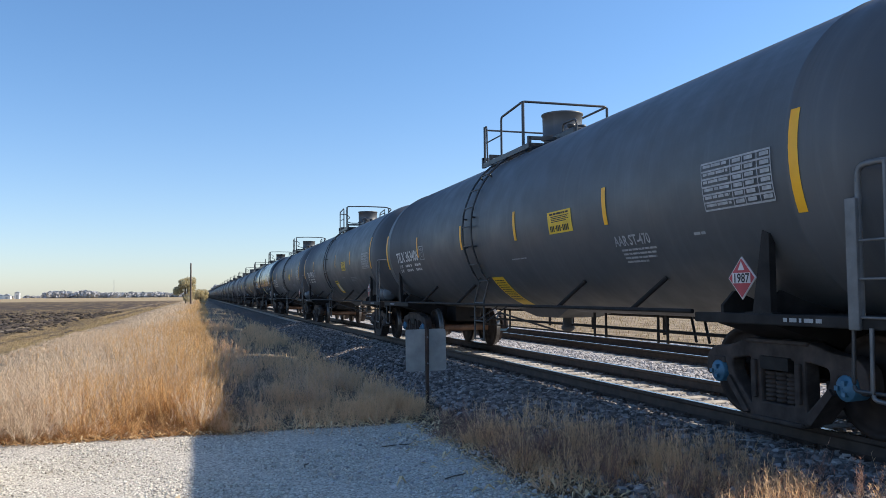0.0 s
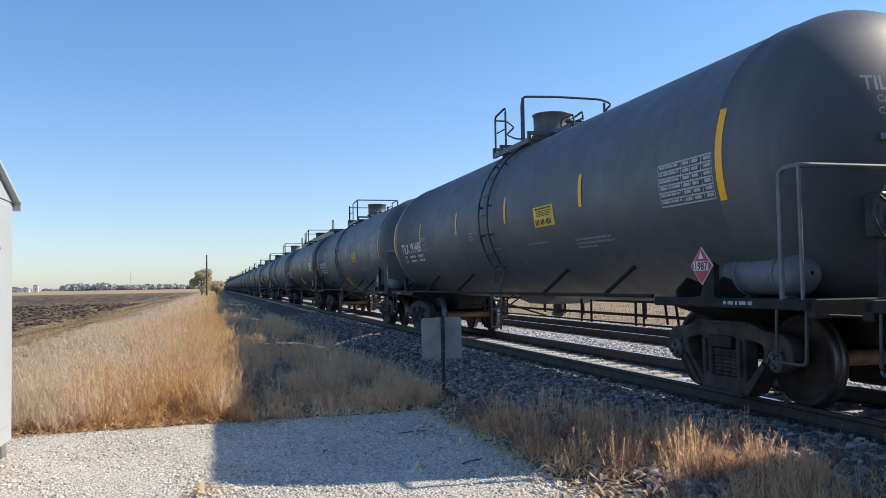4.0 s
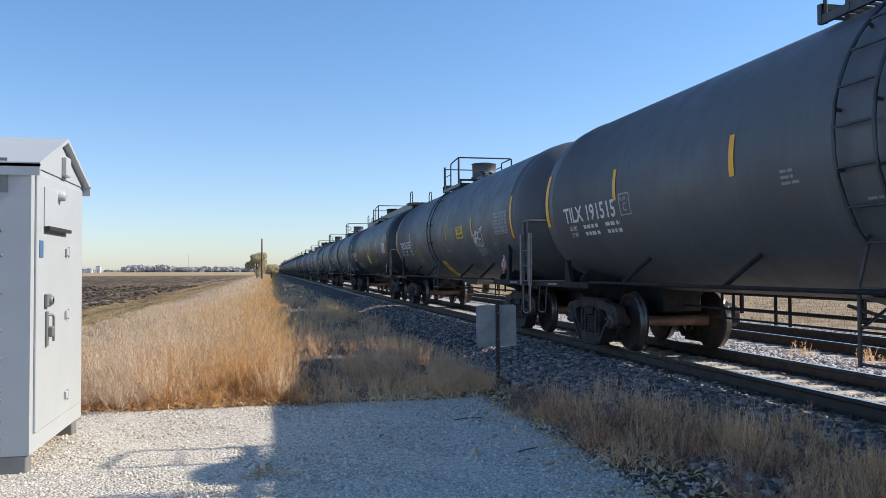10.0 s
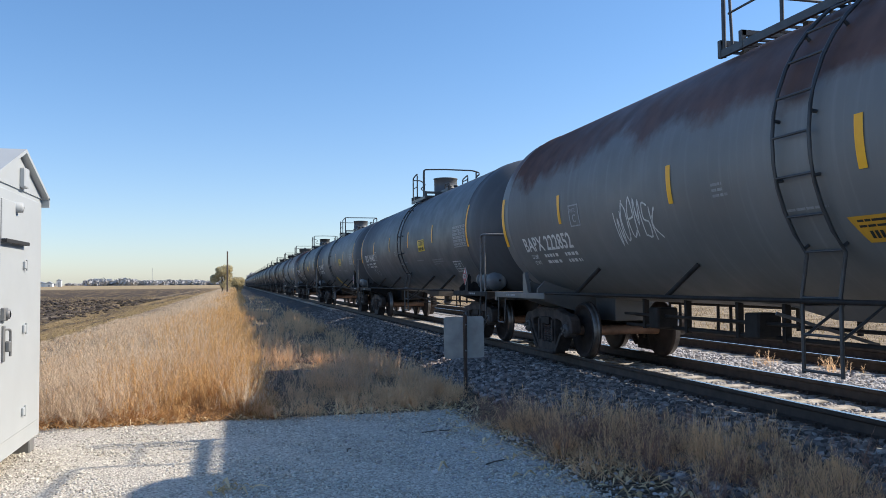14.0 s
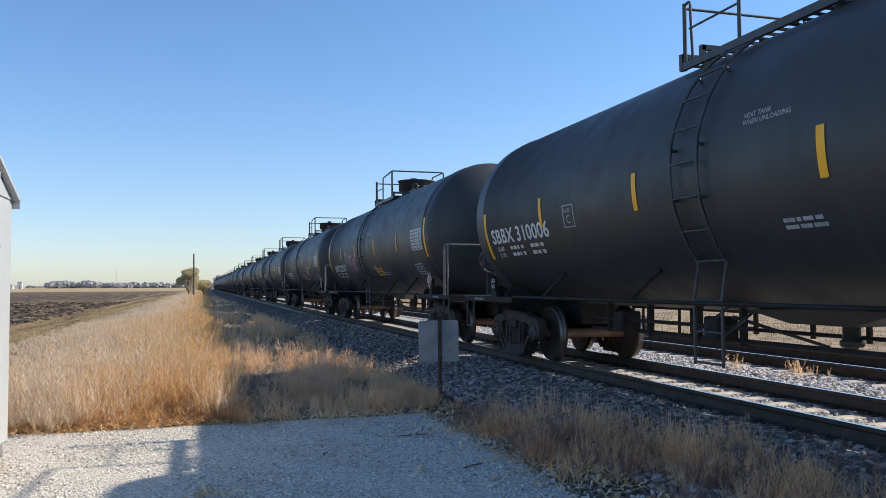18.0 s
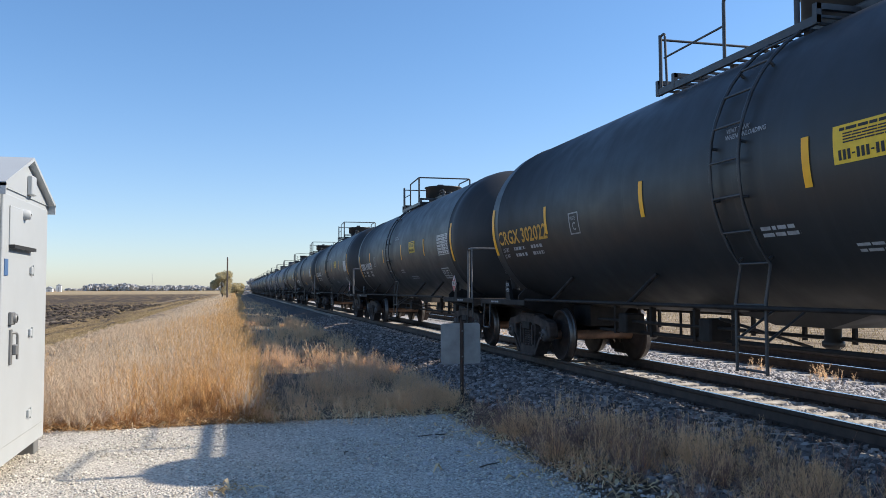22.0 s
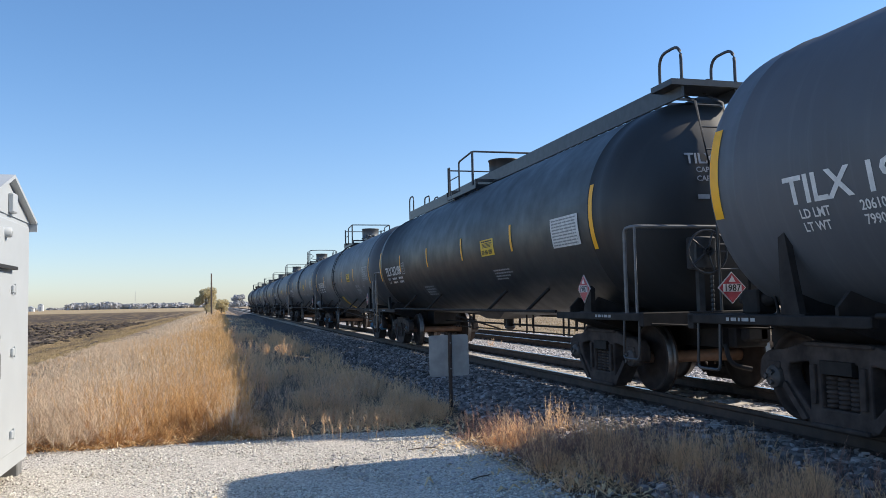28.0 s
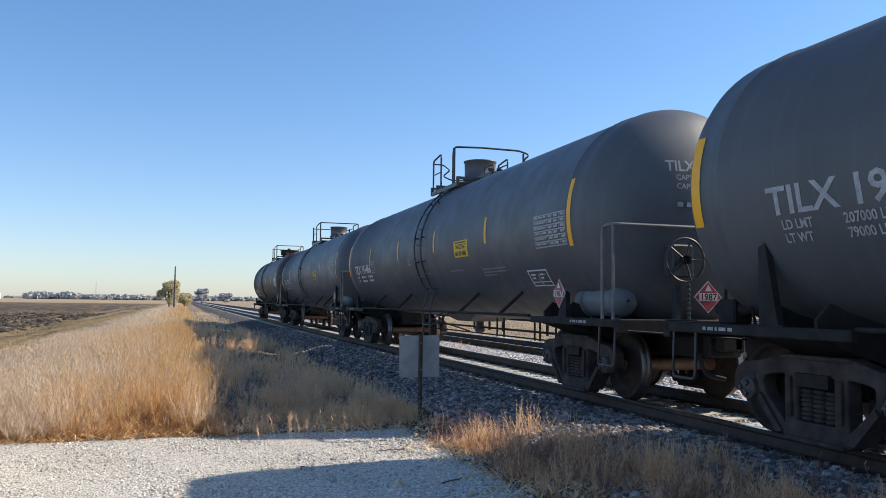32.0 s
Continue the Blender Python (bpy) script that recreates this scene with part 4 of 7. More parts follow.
def make_wheelset(cap):
    """Two wheels on an axle with bearing caps, turning about x; treads worn bright."""
    g = Geo()
    r = 0.457
    for s in (-1, 1):
        prof = [(0.60, 0.10), (0.60, 0.16), (0.655, 0.20), (0.665, 0.36), (0.655, 0.405), (0.655, 0.425), (0.66, r + 0.026), (0.69, r + 0.026), (0.705, r + 0.004), (0.715, r), (0.79, r - 0.004), (0.79, 0.405), (0.755, 0.395), (0.735, 0.36), (0.73, 0.20), (0.78, 0.16), (0.79, 0.09)]
        mats = [0, 0, 0, 0, 0, 0, 0, 1, 1, 1, 0, 0, 0, 0, 0, 0]
        g.turned([(s * a, b) for a, b in (prof if s > 0 else prof)], "x", 40, (0, 0, 0), 0, mats)
    g.turned([(-1.02, 0.075), (-0.8, 0.08), (-0.6, 0.095), (-0.3, 0.085), (0.3, 0.085), (0.6, 0.095), (0.8, 0.08), (1.02, 0.075)], "x", 16, (0, 0, 0), 2)
    for s in (-1, 1):
        g.turned([(s * 0.93, 0.11), (s * 1.10, 0.115), (s * 1.115, 0.105), (s * 1.12, 0.075), (s * 1.135, 0.07), (s * 1.14, 0.005)], "x", 16, (0, 0, 0), 3)
        for k in range(3):
            a = 2 * math.pi * k / 3
            g.box(min(s * 1.12, s * 1.16), max(s * 1.12, s * 1.16), 0.055 * math.cos(a) - 0.02, 0.055 * math.cos(a) + 0.02, 0.055 * math.sin(a) - 0.02, 0.055 * math.sin(a) + 0.02, 0, 3)
    return g.mesh("wheelset", WHEEL, TREAD, AXLE, cap)


def make_placard():
    """Diamond hazard placard in its holder, facing -x."""
    g = Geo()
    h = 0.19
    def dia(k, x, z0=-9, z1=9):
        pts = [(0, k), (-k, 0), (0, -k), (k, 0)]
        return [(x, p[0], p[1]) for p in pts]
    g.prism([(0, 0.205), (-0.205, 0), (0, -0.205), (0.205, 0)], "x", 0.0, 0.012, 1)
    g.add(dia(h, -0.004), [(0, 1, 2, 3)], False, 0)
    g.add([(-0.007, 0.135, -0.05), (-0.007, -0.135, -0.05), (-0.007, -0.135, 0.05), (-0.007, 0.135, 0.05)], [(0, 3, 2, 1)], False, 1)
    g.add([(-0.007, 0.0, 0.16), (-0.007, 0.05, 0.075), (-0.007, -0.05, 0.075)], [(0, 1, 2)], False, 1)
    v, f = text_flat("1987", 0.02)
    s = 0.085 / 0.69
    w = max(p[0] for p in v) * s
    g.add([(-0.010, w / 2 - p[0] * s, p[1] * s - 0.042) for p in v], f, False, 2)
    return g.mesh("hazard_placard", RED, PALE, INK)


def make_data_table(dim, rng):
    """The stencilled test table: ruled frame with bars of small print."""
    g = Geo()
    y0, y1, a0, a1 = -6.42, -7.46, -14.5, 3.0
    for i in range(7):
        a = a1 + (a0 - a1) * i / 6
        decal(g, y0, y1, a - 0.35, a + 0.35, 0.006, 0, 1)
    for k in (0.0, 0.45, 0.62, 0.82, 1.0):
        y = y0 + (y1 - y0) * k
        decal(g, y + 0.006, y - 0.006, a0, a1, 0.0064, 0, 5)
    for i in range(6):
        a = a1 + (a0 - a1) * (i + 0.2) / 6
        bars(g, y0 - 0.03, a, [0.40], 0.028, 0.0, rng, 0.0068)
        for k in (0.48, 0.65, 0.86):
            decal(g, y0 + (y1 - y0) * k, y0 + (y1 - y0) * (k + 0.12), a - 1.4, a, 0.0068, 0, 1)
    return g.mesh("data_table", FADED if dim else WHITE)


def make_white_table(rng):
    """The same table as a pale printed plate."""
    g = Geo()
    decal(g, -6.0, -7.0, -16.0, 1.0, 0.006, 0, 5, 0)
    for i in range(9):
        bars(g, -6.05, -0.2 - 1.75 * i, [0.88], 0.02, 0, rng, 0.009, 1)
    return g.mesh("data_table", WHITE, DULL)


def panel_with_print(car, key, name, label, make_sheet, make_print):
    """A pasted sheet with its print as bars on it."""
    sheet = part(name, shared((key, "sheet"), make_sheet), car, label)
    tagged(part("print", shared((key, "print"), make_print), sheet), kind="stuff")
    return sheet


def figure_row(g, y, angle, count, pitch, height):
    """Bars as wide and high as figures, with two short dashes among them."""
    for i in range(count):
        low, high = (0.42, 0.58) if i in (3, 7) else (0.0, 1.0)
        a = angle - math.degrees(height / R)
        decal(g, y - i * pitch, y - (i + 0.66) * pitch, a + math.degrees(low * height / R), a + math.degrees(high * height / R), 0.009, 0, 1)
    return g


def phone_panel(car, style, rng):
    """Yellow emergency notice."""
    if style == "low":
        def sheet():
            return decal(Geo(), -0.9, -1.82, -36.5, -27, 0.006, 0.12, 4, 0).mesh("emergency_panel", ORANGE)
        def ink():
            g = bars(Geo(), -1.0, -28.2, [0.75, 0.7], 0.022, 0.03, rng, 0.009, 0)
            return figure_row(g, -1.08, -32.2, 12, 0.055, 0.075).mesh("print", INK)
    else:
        up = 8.3 if style == "high" else 2.8
        def sheet():
            return decal(Geo(), -2.6, -3.38, -15.8 + up, -4.0 + up, 0.006, 0, 4, 0).mesh("emergency_panel", PANEL_YELLOW)
        def ink():
            g = bars(Geo(), -2.68, -4.9 + up, [0.62], 0.026, 0, rng, 0.009, 0)
            bars(g, -2.72, -6.6 + up, [0.6, 0.55, 0.58, 0.5], 0.012, 0.012, rng, 0.009, 0)
            return figure_row(g, -2.66, -11.6 + up, 12, 0.052, 0.085).mesh("print", INK)
    return panel_with_print(car, ("phone", style), "emergency_panel", "yellow emergency notice", sheet, ink)


def low_panel(car, style, rng):
    """Yellow sheet pasted low on the barrel."""
    if style == "low":
        def sheet():
            return decal(Geo(), 0.58, 0.0, -66, -36, 0.006, 0.0, 6, 0).mesh("unloading_sheet", PANEL_YELLOW)
        def ink():
            return bars(Geo(), 0.52, -38.5, [0.46] * 11, 0.018, 0.035, rng, 0.009, 0).mesh("print", INK)
    else:
        up = 14 if style == "high" else 0
        def sheet():
            g = decal(Geo(), -0.35, -1.0, -46.5 + up, -25.5 + up, 0.006, 0.0, 6, 0)
            return decal(g, -0.62, -0.93, -43 + up, -31 + up, 0.009, 0.0, 3, 1).mesh("unloading_sheet", PANEL_YELLOW, WHITE)
        def ink():
            return bars(Geo(), -0.42, -26.8 + up, [0.5], 0.05, 0, rng, 0.009, 0).mesh("print", INK)
    panel_with_print(car, ("sheet", style), "unloading_sheet", "yellow pasted sheet", sheet, ink)


def make_strip(y, low, high):
    g = Geo()
    w = 0.07 if high - low > 25 else 0.05
    return decal(g, y + w, y - w, low, high, 0.007, 0, 8).mesh("reflective_strip", YELLOW)


def make_boxed_note(rng, y):
    """Small framed stencil near the car's mark."""
    g = Geo()
    for (a, b, c, d) in ((y, y - 0.03, -15.5, -3.5), (y - 0.33, y - 0.36, -15.5, -3.5), (y, y - 0.36, -15.5, -14.8), (y, y - 0.36, -4.2, -3.5)):
        decal(g, a, b, c, d, 0.0065, 0, 3)
    lettering(g, "C", y - 0.11, -13.2, 0.12)
    lettering(g, "PLATE", y - 0.05, -7.6, 0.055, 0.9)
    return g.mesh("framed_stencil", FADED)


def make_consolidated(rng):
    """Framed two-column stencil low on the barrel."""
    g = Geo()
    for (a, b, c, d) in ((-5.80, -5.83, -38, -27), (-6.47, -6.50, -38, -27), (-6.14, -6.16, -38, -30), (-5.80, -6.50, -38, -37.2), (-5.80, -6.50, -27.8, -27), (-5.80, -6.50, -35.3, -34.7)):
        decal(g, a, b, c, d, 0.0065, 0, 3)
    bars(g, -5.88, -29.5, [0.18, 0.12], 0.03, 0.03, rng)
    bars(g, -6.20, -29.5, [0.18, 0.12], 0.03, 0.03, rng)
    return g.mesh("framed_stencil", WHITE)


def make_small_print(style, rng):
    g = Geo()
    if style == "st":
        lettering(g, "AAR ST-470", -4.4, -24.0, 0.125, 0.9)
        bars(g, -4.5, -25.8, [0.8, 0.75, 0.72, 0.5], 0.026, 0.028, rng)
        bars(g, -0.85, -24, [0.62], 0.022, 0.0, rng)
        bars(g, -6.1, -22, [0.2], 0.03, 0.0, rng)
    elif style == "vent":
        lettering(g, "VENT TANK", -0.35, 13.0, 0.05)
        lettering(g, "WHEN UNLOADING", -0.35, 10.4, 0.05)
        bars(g, -0.75, -24, [0.5, 0.55], 0.04, 0.03, rng)
        bars(g, -1.9, -33, [0.85, 0.9], 0.03, 0.03, rng)
    elif style == "block":
        bars(g, 2.86, -31.5, [0.9, 1.0, 0.8, 0.9], 0.045, 0.035, rng)
        bars(g, -3.0, -24, [0.9, 1.0, 0.8, 0.6], 0.03, 0.03, rng)
    else:
        bars(g, -0.2, -22, [0.55], 0.025, 0, rng)
        bars(g, -2.1, -22, [0.8], 0.025, 0, rng)
        bars(g, -3.9, -23, [1.1, 1.15, 0.6], 0.028, 0.032, rng)
        bars(g, 0.9, -8, [0.2, 0.2, 0.28], 0.03, 0.03, rng)
    return g.mesh("small_print", DULL if style not in ("vent", "st") else FADED)


def make_end_print(mark, rng, out):
    """Mark and capacity on the dished end that faces down the line."""
    g = Geo()
    def line(body, x, z, size):
        v, f = text_flat(body, 0.02)
        k = size / 0.69
        g.add([head_point(x + p[0] * k, z + p[1] * k, -1, 0.03 + out) for p in v], f)
    line(mark, -0.55, 3.04, 0.14)
    for k, n in enumerate((3, 3, 0, 2)):
        z = 2.92 - 0.12 * k
        if n == 3:
            line("CAPY", -0.42, z, 0.07)
        x = -0.42 + (0.32 if n == 3 else 0)
        for _ in range(n):
            d = rng.uniform(0.06, 0.2)
            g.add([head_point(a, b, -1, 0.03 + out) for a, b in ((x, z), (x + d, z), (x + d, z + 0.06), (x, z + 0.06))], [(0, 1, 2, 3)])
            x += d + 0.05
    return g.mesh("end_lettering", FADED)


def tank_car(spec, index):
    """One tank car, standing at the world's origin until it is keyed."""
    rng = random.Random(100 + index)
    global R, ZC
    paint, kind, mark = spec["paint"], spec["kind"], spec["mark"]
    # the black and the rust-topped cars have a fatter barrel
    R = spec.get("radius", 1.575 if kind in ("black", "rusty") else 1.53)
    ZC = 0.958 + R
    up = (0, 0, R + ZC - 4.02)
    newer = mark.startswith(("TILX 363", "TILX 199", "TILX 197"))
    older = mark.startswith("TILX 191") or spec.get("old_rails")
    st = spec.get("print", "plain")
    car = new("tank_car")
    tagged(car, spec["label"], "tank car", "cars of the train")
    pk = paint.name
    end_y = 8.02 if newer else 7.5 if kind == "black" else 7.85
    part("tank", shared(("tank", pk, end_y), lambda: make_barrel(paint, end_y)), car)
    wide = "wide" if kind in ("black", "rusty") else "tall"
    part("manway_housing", shared(("manway", wide, pk), lambda: make_manway(wide, GREY if kind == "rusty" else paint)), car, "", up)
    rail = "long" if spec.get("dark_rails") else "back" if older else "zig" if spec.get("zig") else ("wide" if wide == "wide" else "plain")
    part("platform", shared(("platform", rail), lambda: make_platform(rail)), car, "dark steel grating", up)
    for piece in ("end_loop_near", "end_loop_far", "side_rail", "far_rail", "near_rail", "valve_guard"):
        part("platform_handrail" if piece != "valve_guard" else "valve_guard", shared((piece, rail), lambda: make_rail(rail, piece)), car, "", up)
    if kind != "walkway":
        part("ladder", shared("ladder", lambda: make_ladder(kind)), car, "", (0, -0.45 if spec.get("dark_rails") else -0.25 if older else {"black": 0.55, "rusty": -0.5}.get(kind, 0.95), 0))
    if kind == "walkway":
        part("running_board", shared("top_walk", make_top_walk), car, "full-length dark grating walkway")
        for y in (-7.95, 7.95):
            for x in (-0.42, 0.42):
                part("grab_hoop", shared("hoop_big", lambda: make_hoop(True)), car, "", (x, y, 4.2))
        part("grab_hoop", shared("hoop_small", lambda: make_hoop(False)), car, "", (-0.42, 5.9, 4.2))
        part("end_ladder", shared("end_ladder", make_end_ladder), car)
    for side in (-1, 1):
        part("side_pipe", shared(("side_pipe", side), lambda: make_side_pipe(side)), car)
    part("brake_pipe", shared("underpipe", make_underpipe), car)
    if kind in ("black", "rusty"):
        part("brake_cylinder", shared("brake_cylinder", make_brake_cylinder), car, "", (0, BRAKE_Y, 0))
        part("brake_rod", shared("brake_rod", make_brake_rod), car)
    part("bottom_outlet", shared(("outlet", pk), lambda: make_outlet(paint)), car)
    rk = "high" if kind == "grey" else ("dark" if spec.get("dark_rails") else "low")
    for end in (-1, 1):
        for piece in ("stub_sill", "body_bolster", "end_deck"):
            part(piece, shared((piece, end, kind == "rusty", newer), lambda: make_sill(end, STEEL_DARK if kind != "rusty" else paint, piece, 1.86 if newer else 1.46)), car)
        for s in (-1, 1):
            top = 1.86 if newer else 1.46
            part("saddle_bracket", shared(("bracket", end, kind == "rusty", top), lambda: make_bracket(end, STEEL_DARK if kind != "rusty" else paint, top)), car, "", (s * 1.365, 0, 0))
        if kind == "black" and end > 0:
            tagged(part("jack_stencil", shared("jack_stencil", make_jack_stencil), car), kind="stuff")
        tagged(part("sill_stencil", shared(("sill_stencil", end), lambda: make_sill_stencil(end, rng)), car), kind="stuff")
        part("coupler", shared(("coupler", end), lambda: make_coupler(end)), car)
        if end < 0:
            part("end_handrail", shared(("end_rail", end, rk), lambda: make_end_rail(end, rk)), car, "bare steel rail")
            if st == "st" or spec.get("steps"):
                part("corner_ladder", shared(("corner_ladder", end), lambda: make_side_ladder(end)), car)
        part("sill_step", shared(("sill_step", end), lambda: make_sill_step(end)), car)
        truck = part("truck", shared("bolster", make_bolster), car, "", (0, end * 6.9, 0))
        for s in (-1, 1):
            part("side_frame", shared("side_frame", make_side_frame), truck, "", (s * 1.0, 0, 0))
            for dy in (-0.15, 0.0, 0.15):
                part("spring", shared("spring", make_spring), truck, "", (s * 1.0, dy, 0))
        cap = BLUECAP if spec.get("blue_caps") else CAP
        for s in (-1, 1):
            w = part("wheelset", shared(("wheelset", cap.name), lambda: make_wheelset(cap)), truck, "", (0, s * 0.89, 0.457))
            WHEELS.append((w, index, end * 6.9 + s * 0.89, s * 0.89))
    bx = -0.45
    part("brake_wheel", shared("brake_wheel", make_brake_wheel), car, "", (bx, -8.72, 1.85))
    part("brake_stand", shared("brake_stand", make_brake_stand), car, "", (bx, -8.58, 1.85))
    if kind == "grey":
        part("brake_valve", shared("brake_valve", make_brake_valve), car, "", (-0.85, 8.3, 1.08))
    if kind in ("grey", "rusty") and st != "st":
        part("air_reservoir", shared("reservoir", make_reservoir), car, "grey painted air tank", (-0.95, -7.55, 1.32))
    for y, at, tn in ((-7.05, (-1.415, -6.86 if st == "st" else -7.05, 1.42), None), (0, (-0.17, -8.80, 1.55 if kind == "black" else 1.38), (0, 0, 90))):
        part("hazard_placard", shared("placard", make_placard), car, "red and white diamond placard", at, tn)
    bap = mark.startswith("BAPX") and kind == "black"
    inner = (5.1, 1.75, -1.26, -4.67) if kind == "rusty" else (4.55, 1.70, -1.5, -4.45) if bap else (4.55, 1.70, -1.4, -4.5) if kind == "black" else (4.85, 1.55 if st == "st" else 1.74, -1.27, -4.33)
    first, last = (8.02, -7.74) if newer else (7.25, -7.3) if bap else (7.08, -7.35) if kind == "black" else (7.8, -7.57)
    for y in spec.get("strips", (first, *inner, last)):
        tall = abs(y) > 6.5
        if kind in ("black", "rusty"):
            low, high = ((-29.0, 2.0) if mark.startswith("SBBX") and y > 0 else (-22.0, 11.0)) if tall else (-12.8, 3.6)
        elif mark.startswith("TILX 36") or kind == "walkway":
            low, high = (-20.0, 14.0) if tall else (-13.0, 4.6)
        else:
            low, high = (-15.8, 19.5) if tall else (-6.6, 10.6)
        part("reflective_strip", shared(("strip", y, low), lambda: make_strip(y, low, high)), car, "yellow reflective tape")
    ink = {"white": WHITE, "faded": FADED, "yellow": ORANGE}[spec.get("ink", "white")]
    if mark:
        g = Geo()
        foot = -27.0 if mark.startswith("BAPX") else -18.5 if mark.startswith("SBBX") else -15.0
        my = 6.82 if mark.startswith("SBBX") else 6.5 if bap else 7.2 if kind == "black" else 6.98
        lettering(g, mark, my, foot, 0.245, (2.5 if len(mark) > 10 and kind == "black" else 2.1) / text_width(mark, 0.245))
        tagged(part("car_mark", g.mesh("car_mark", ink), car), kind="stuff")
        g = Geo()
        if spec.get("weights"):
            for k, (a, b, c) in enumerate(spec["weights"]):
                for s, dy in ((a, 0.0), (b, 0.72), (c, 1.75)):
                    lettering(g, s, my - 0.13 - dy, foot - 5.3 - 4.7 * k, 0.085, 0.9)
        else:
            for k, (word, n) in enumerate((("LD LMT", 1.75), ("LT WT", 1.7))):
                a = foot - 5.3 - 4.4 * k
                lettering(g, word, my - 0.13, a, 0.075, 0.9)
                for dy, n in ((0.62, 0.42), (1.1, 0.1), (1.5, 0.36), (1.9, 0.12)):
                    bars(g, my - 0.13 - dy, a + 2.6, [n], 0.06, 0.0, rng)
        tagged(part("weight_stencil", g.mesh("weight_stencil", FADED if ink is not WHITE else WHITE), car), kind="stuff")
        fy = 3.75 if kind == "black" else 4.72
        part("framed_stencil", shared(("boxed", fy), lambda: make_boxed_note(rng, fy)), car)
        if spec.get("end_mark", True):
            tagged(part("end_lettering", make_end_print(mark, rng, end_y - END_Y), car), kind="stuff")
    table = spec.get("table", "white")
    if table == "plate":
        part("data_table", shared("plate", lambda: make_white_table(rng)), car, "pale printed plate", (0, -0.15, 0))
    else:
        part("data_table", shared(("table", table), lambda: make_data_table(table == "faded", rng)), car, "", (0, 0.4 if kind == "black" else 0.0, 0))
    phone = spec.get("phone", "mid")
    if phone:
        notice = phone_panel(car, phone, rng)
        if spec.get("dark_rails"):
            notice.location.y = 0.65
    sheet = spec.get("sheet")
    if sheet:
        low_panel(car, sheet, rng)
    tagged(part("small_print", shared(("print", st), lambda: make_small_print(st, rng)), car), kind="stuff")
    if spec.get("frame2"):
        part("framed_stencil", shared("consolidated", lambda: make_consolidated(rng)), car)
    for (ink2, y, a, w, h, n, wt) in spec.get("tags", ()):
        g = Geo()
        spray(g, y, a, w, h, n, rng, wt)
        tagged(part("graffiti", g.mesh("graffiti", ink2), car, "loose sprayed tag"), kind="stuff")
    return car


WHEELS = []
GREY_LABEL = "dark grey ethanol tank car with yellow reflective strips"
BLACK_LABEL = "black tank car with yellow strips and wide manway"
WALK_LABEL = "black tank car with full-length top walkway"
RUST_LABEL = "grey tank car with rust-brown worn top"


def grey(mark, **kw):
    return dict(paint=GREY, kind="grey", mark=mark, label=GREY_LABEL, phone="mid", table="faded", **kw)


def black(mark, **kw):
    return {**dict(paint=CHARCOAL, kind="black", mark=mark, label=BLACK_LABEL, phone="low", table="white", frame2=True, **{"print": "vent"}), **kw}


def walkway(mark, **kw):
    return {**dict(paint=BLACK, kind="walkway", mark=mark, label=WALK_LABEL, phone=None, table="plate", sheet="torn", **{"print": "block"}), **kw}


def ld(a, b, c, d):
    return [("LD LMT", a + " LB", b + " KG"), ("LT WT", c + " LB", d + " KG")]


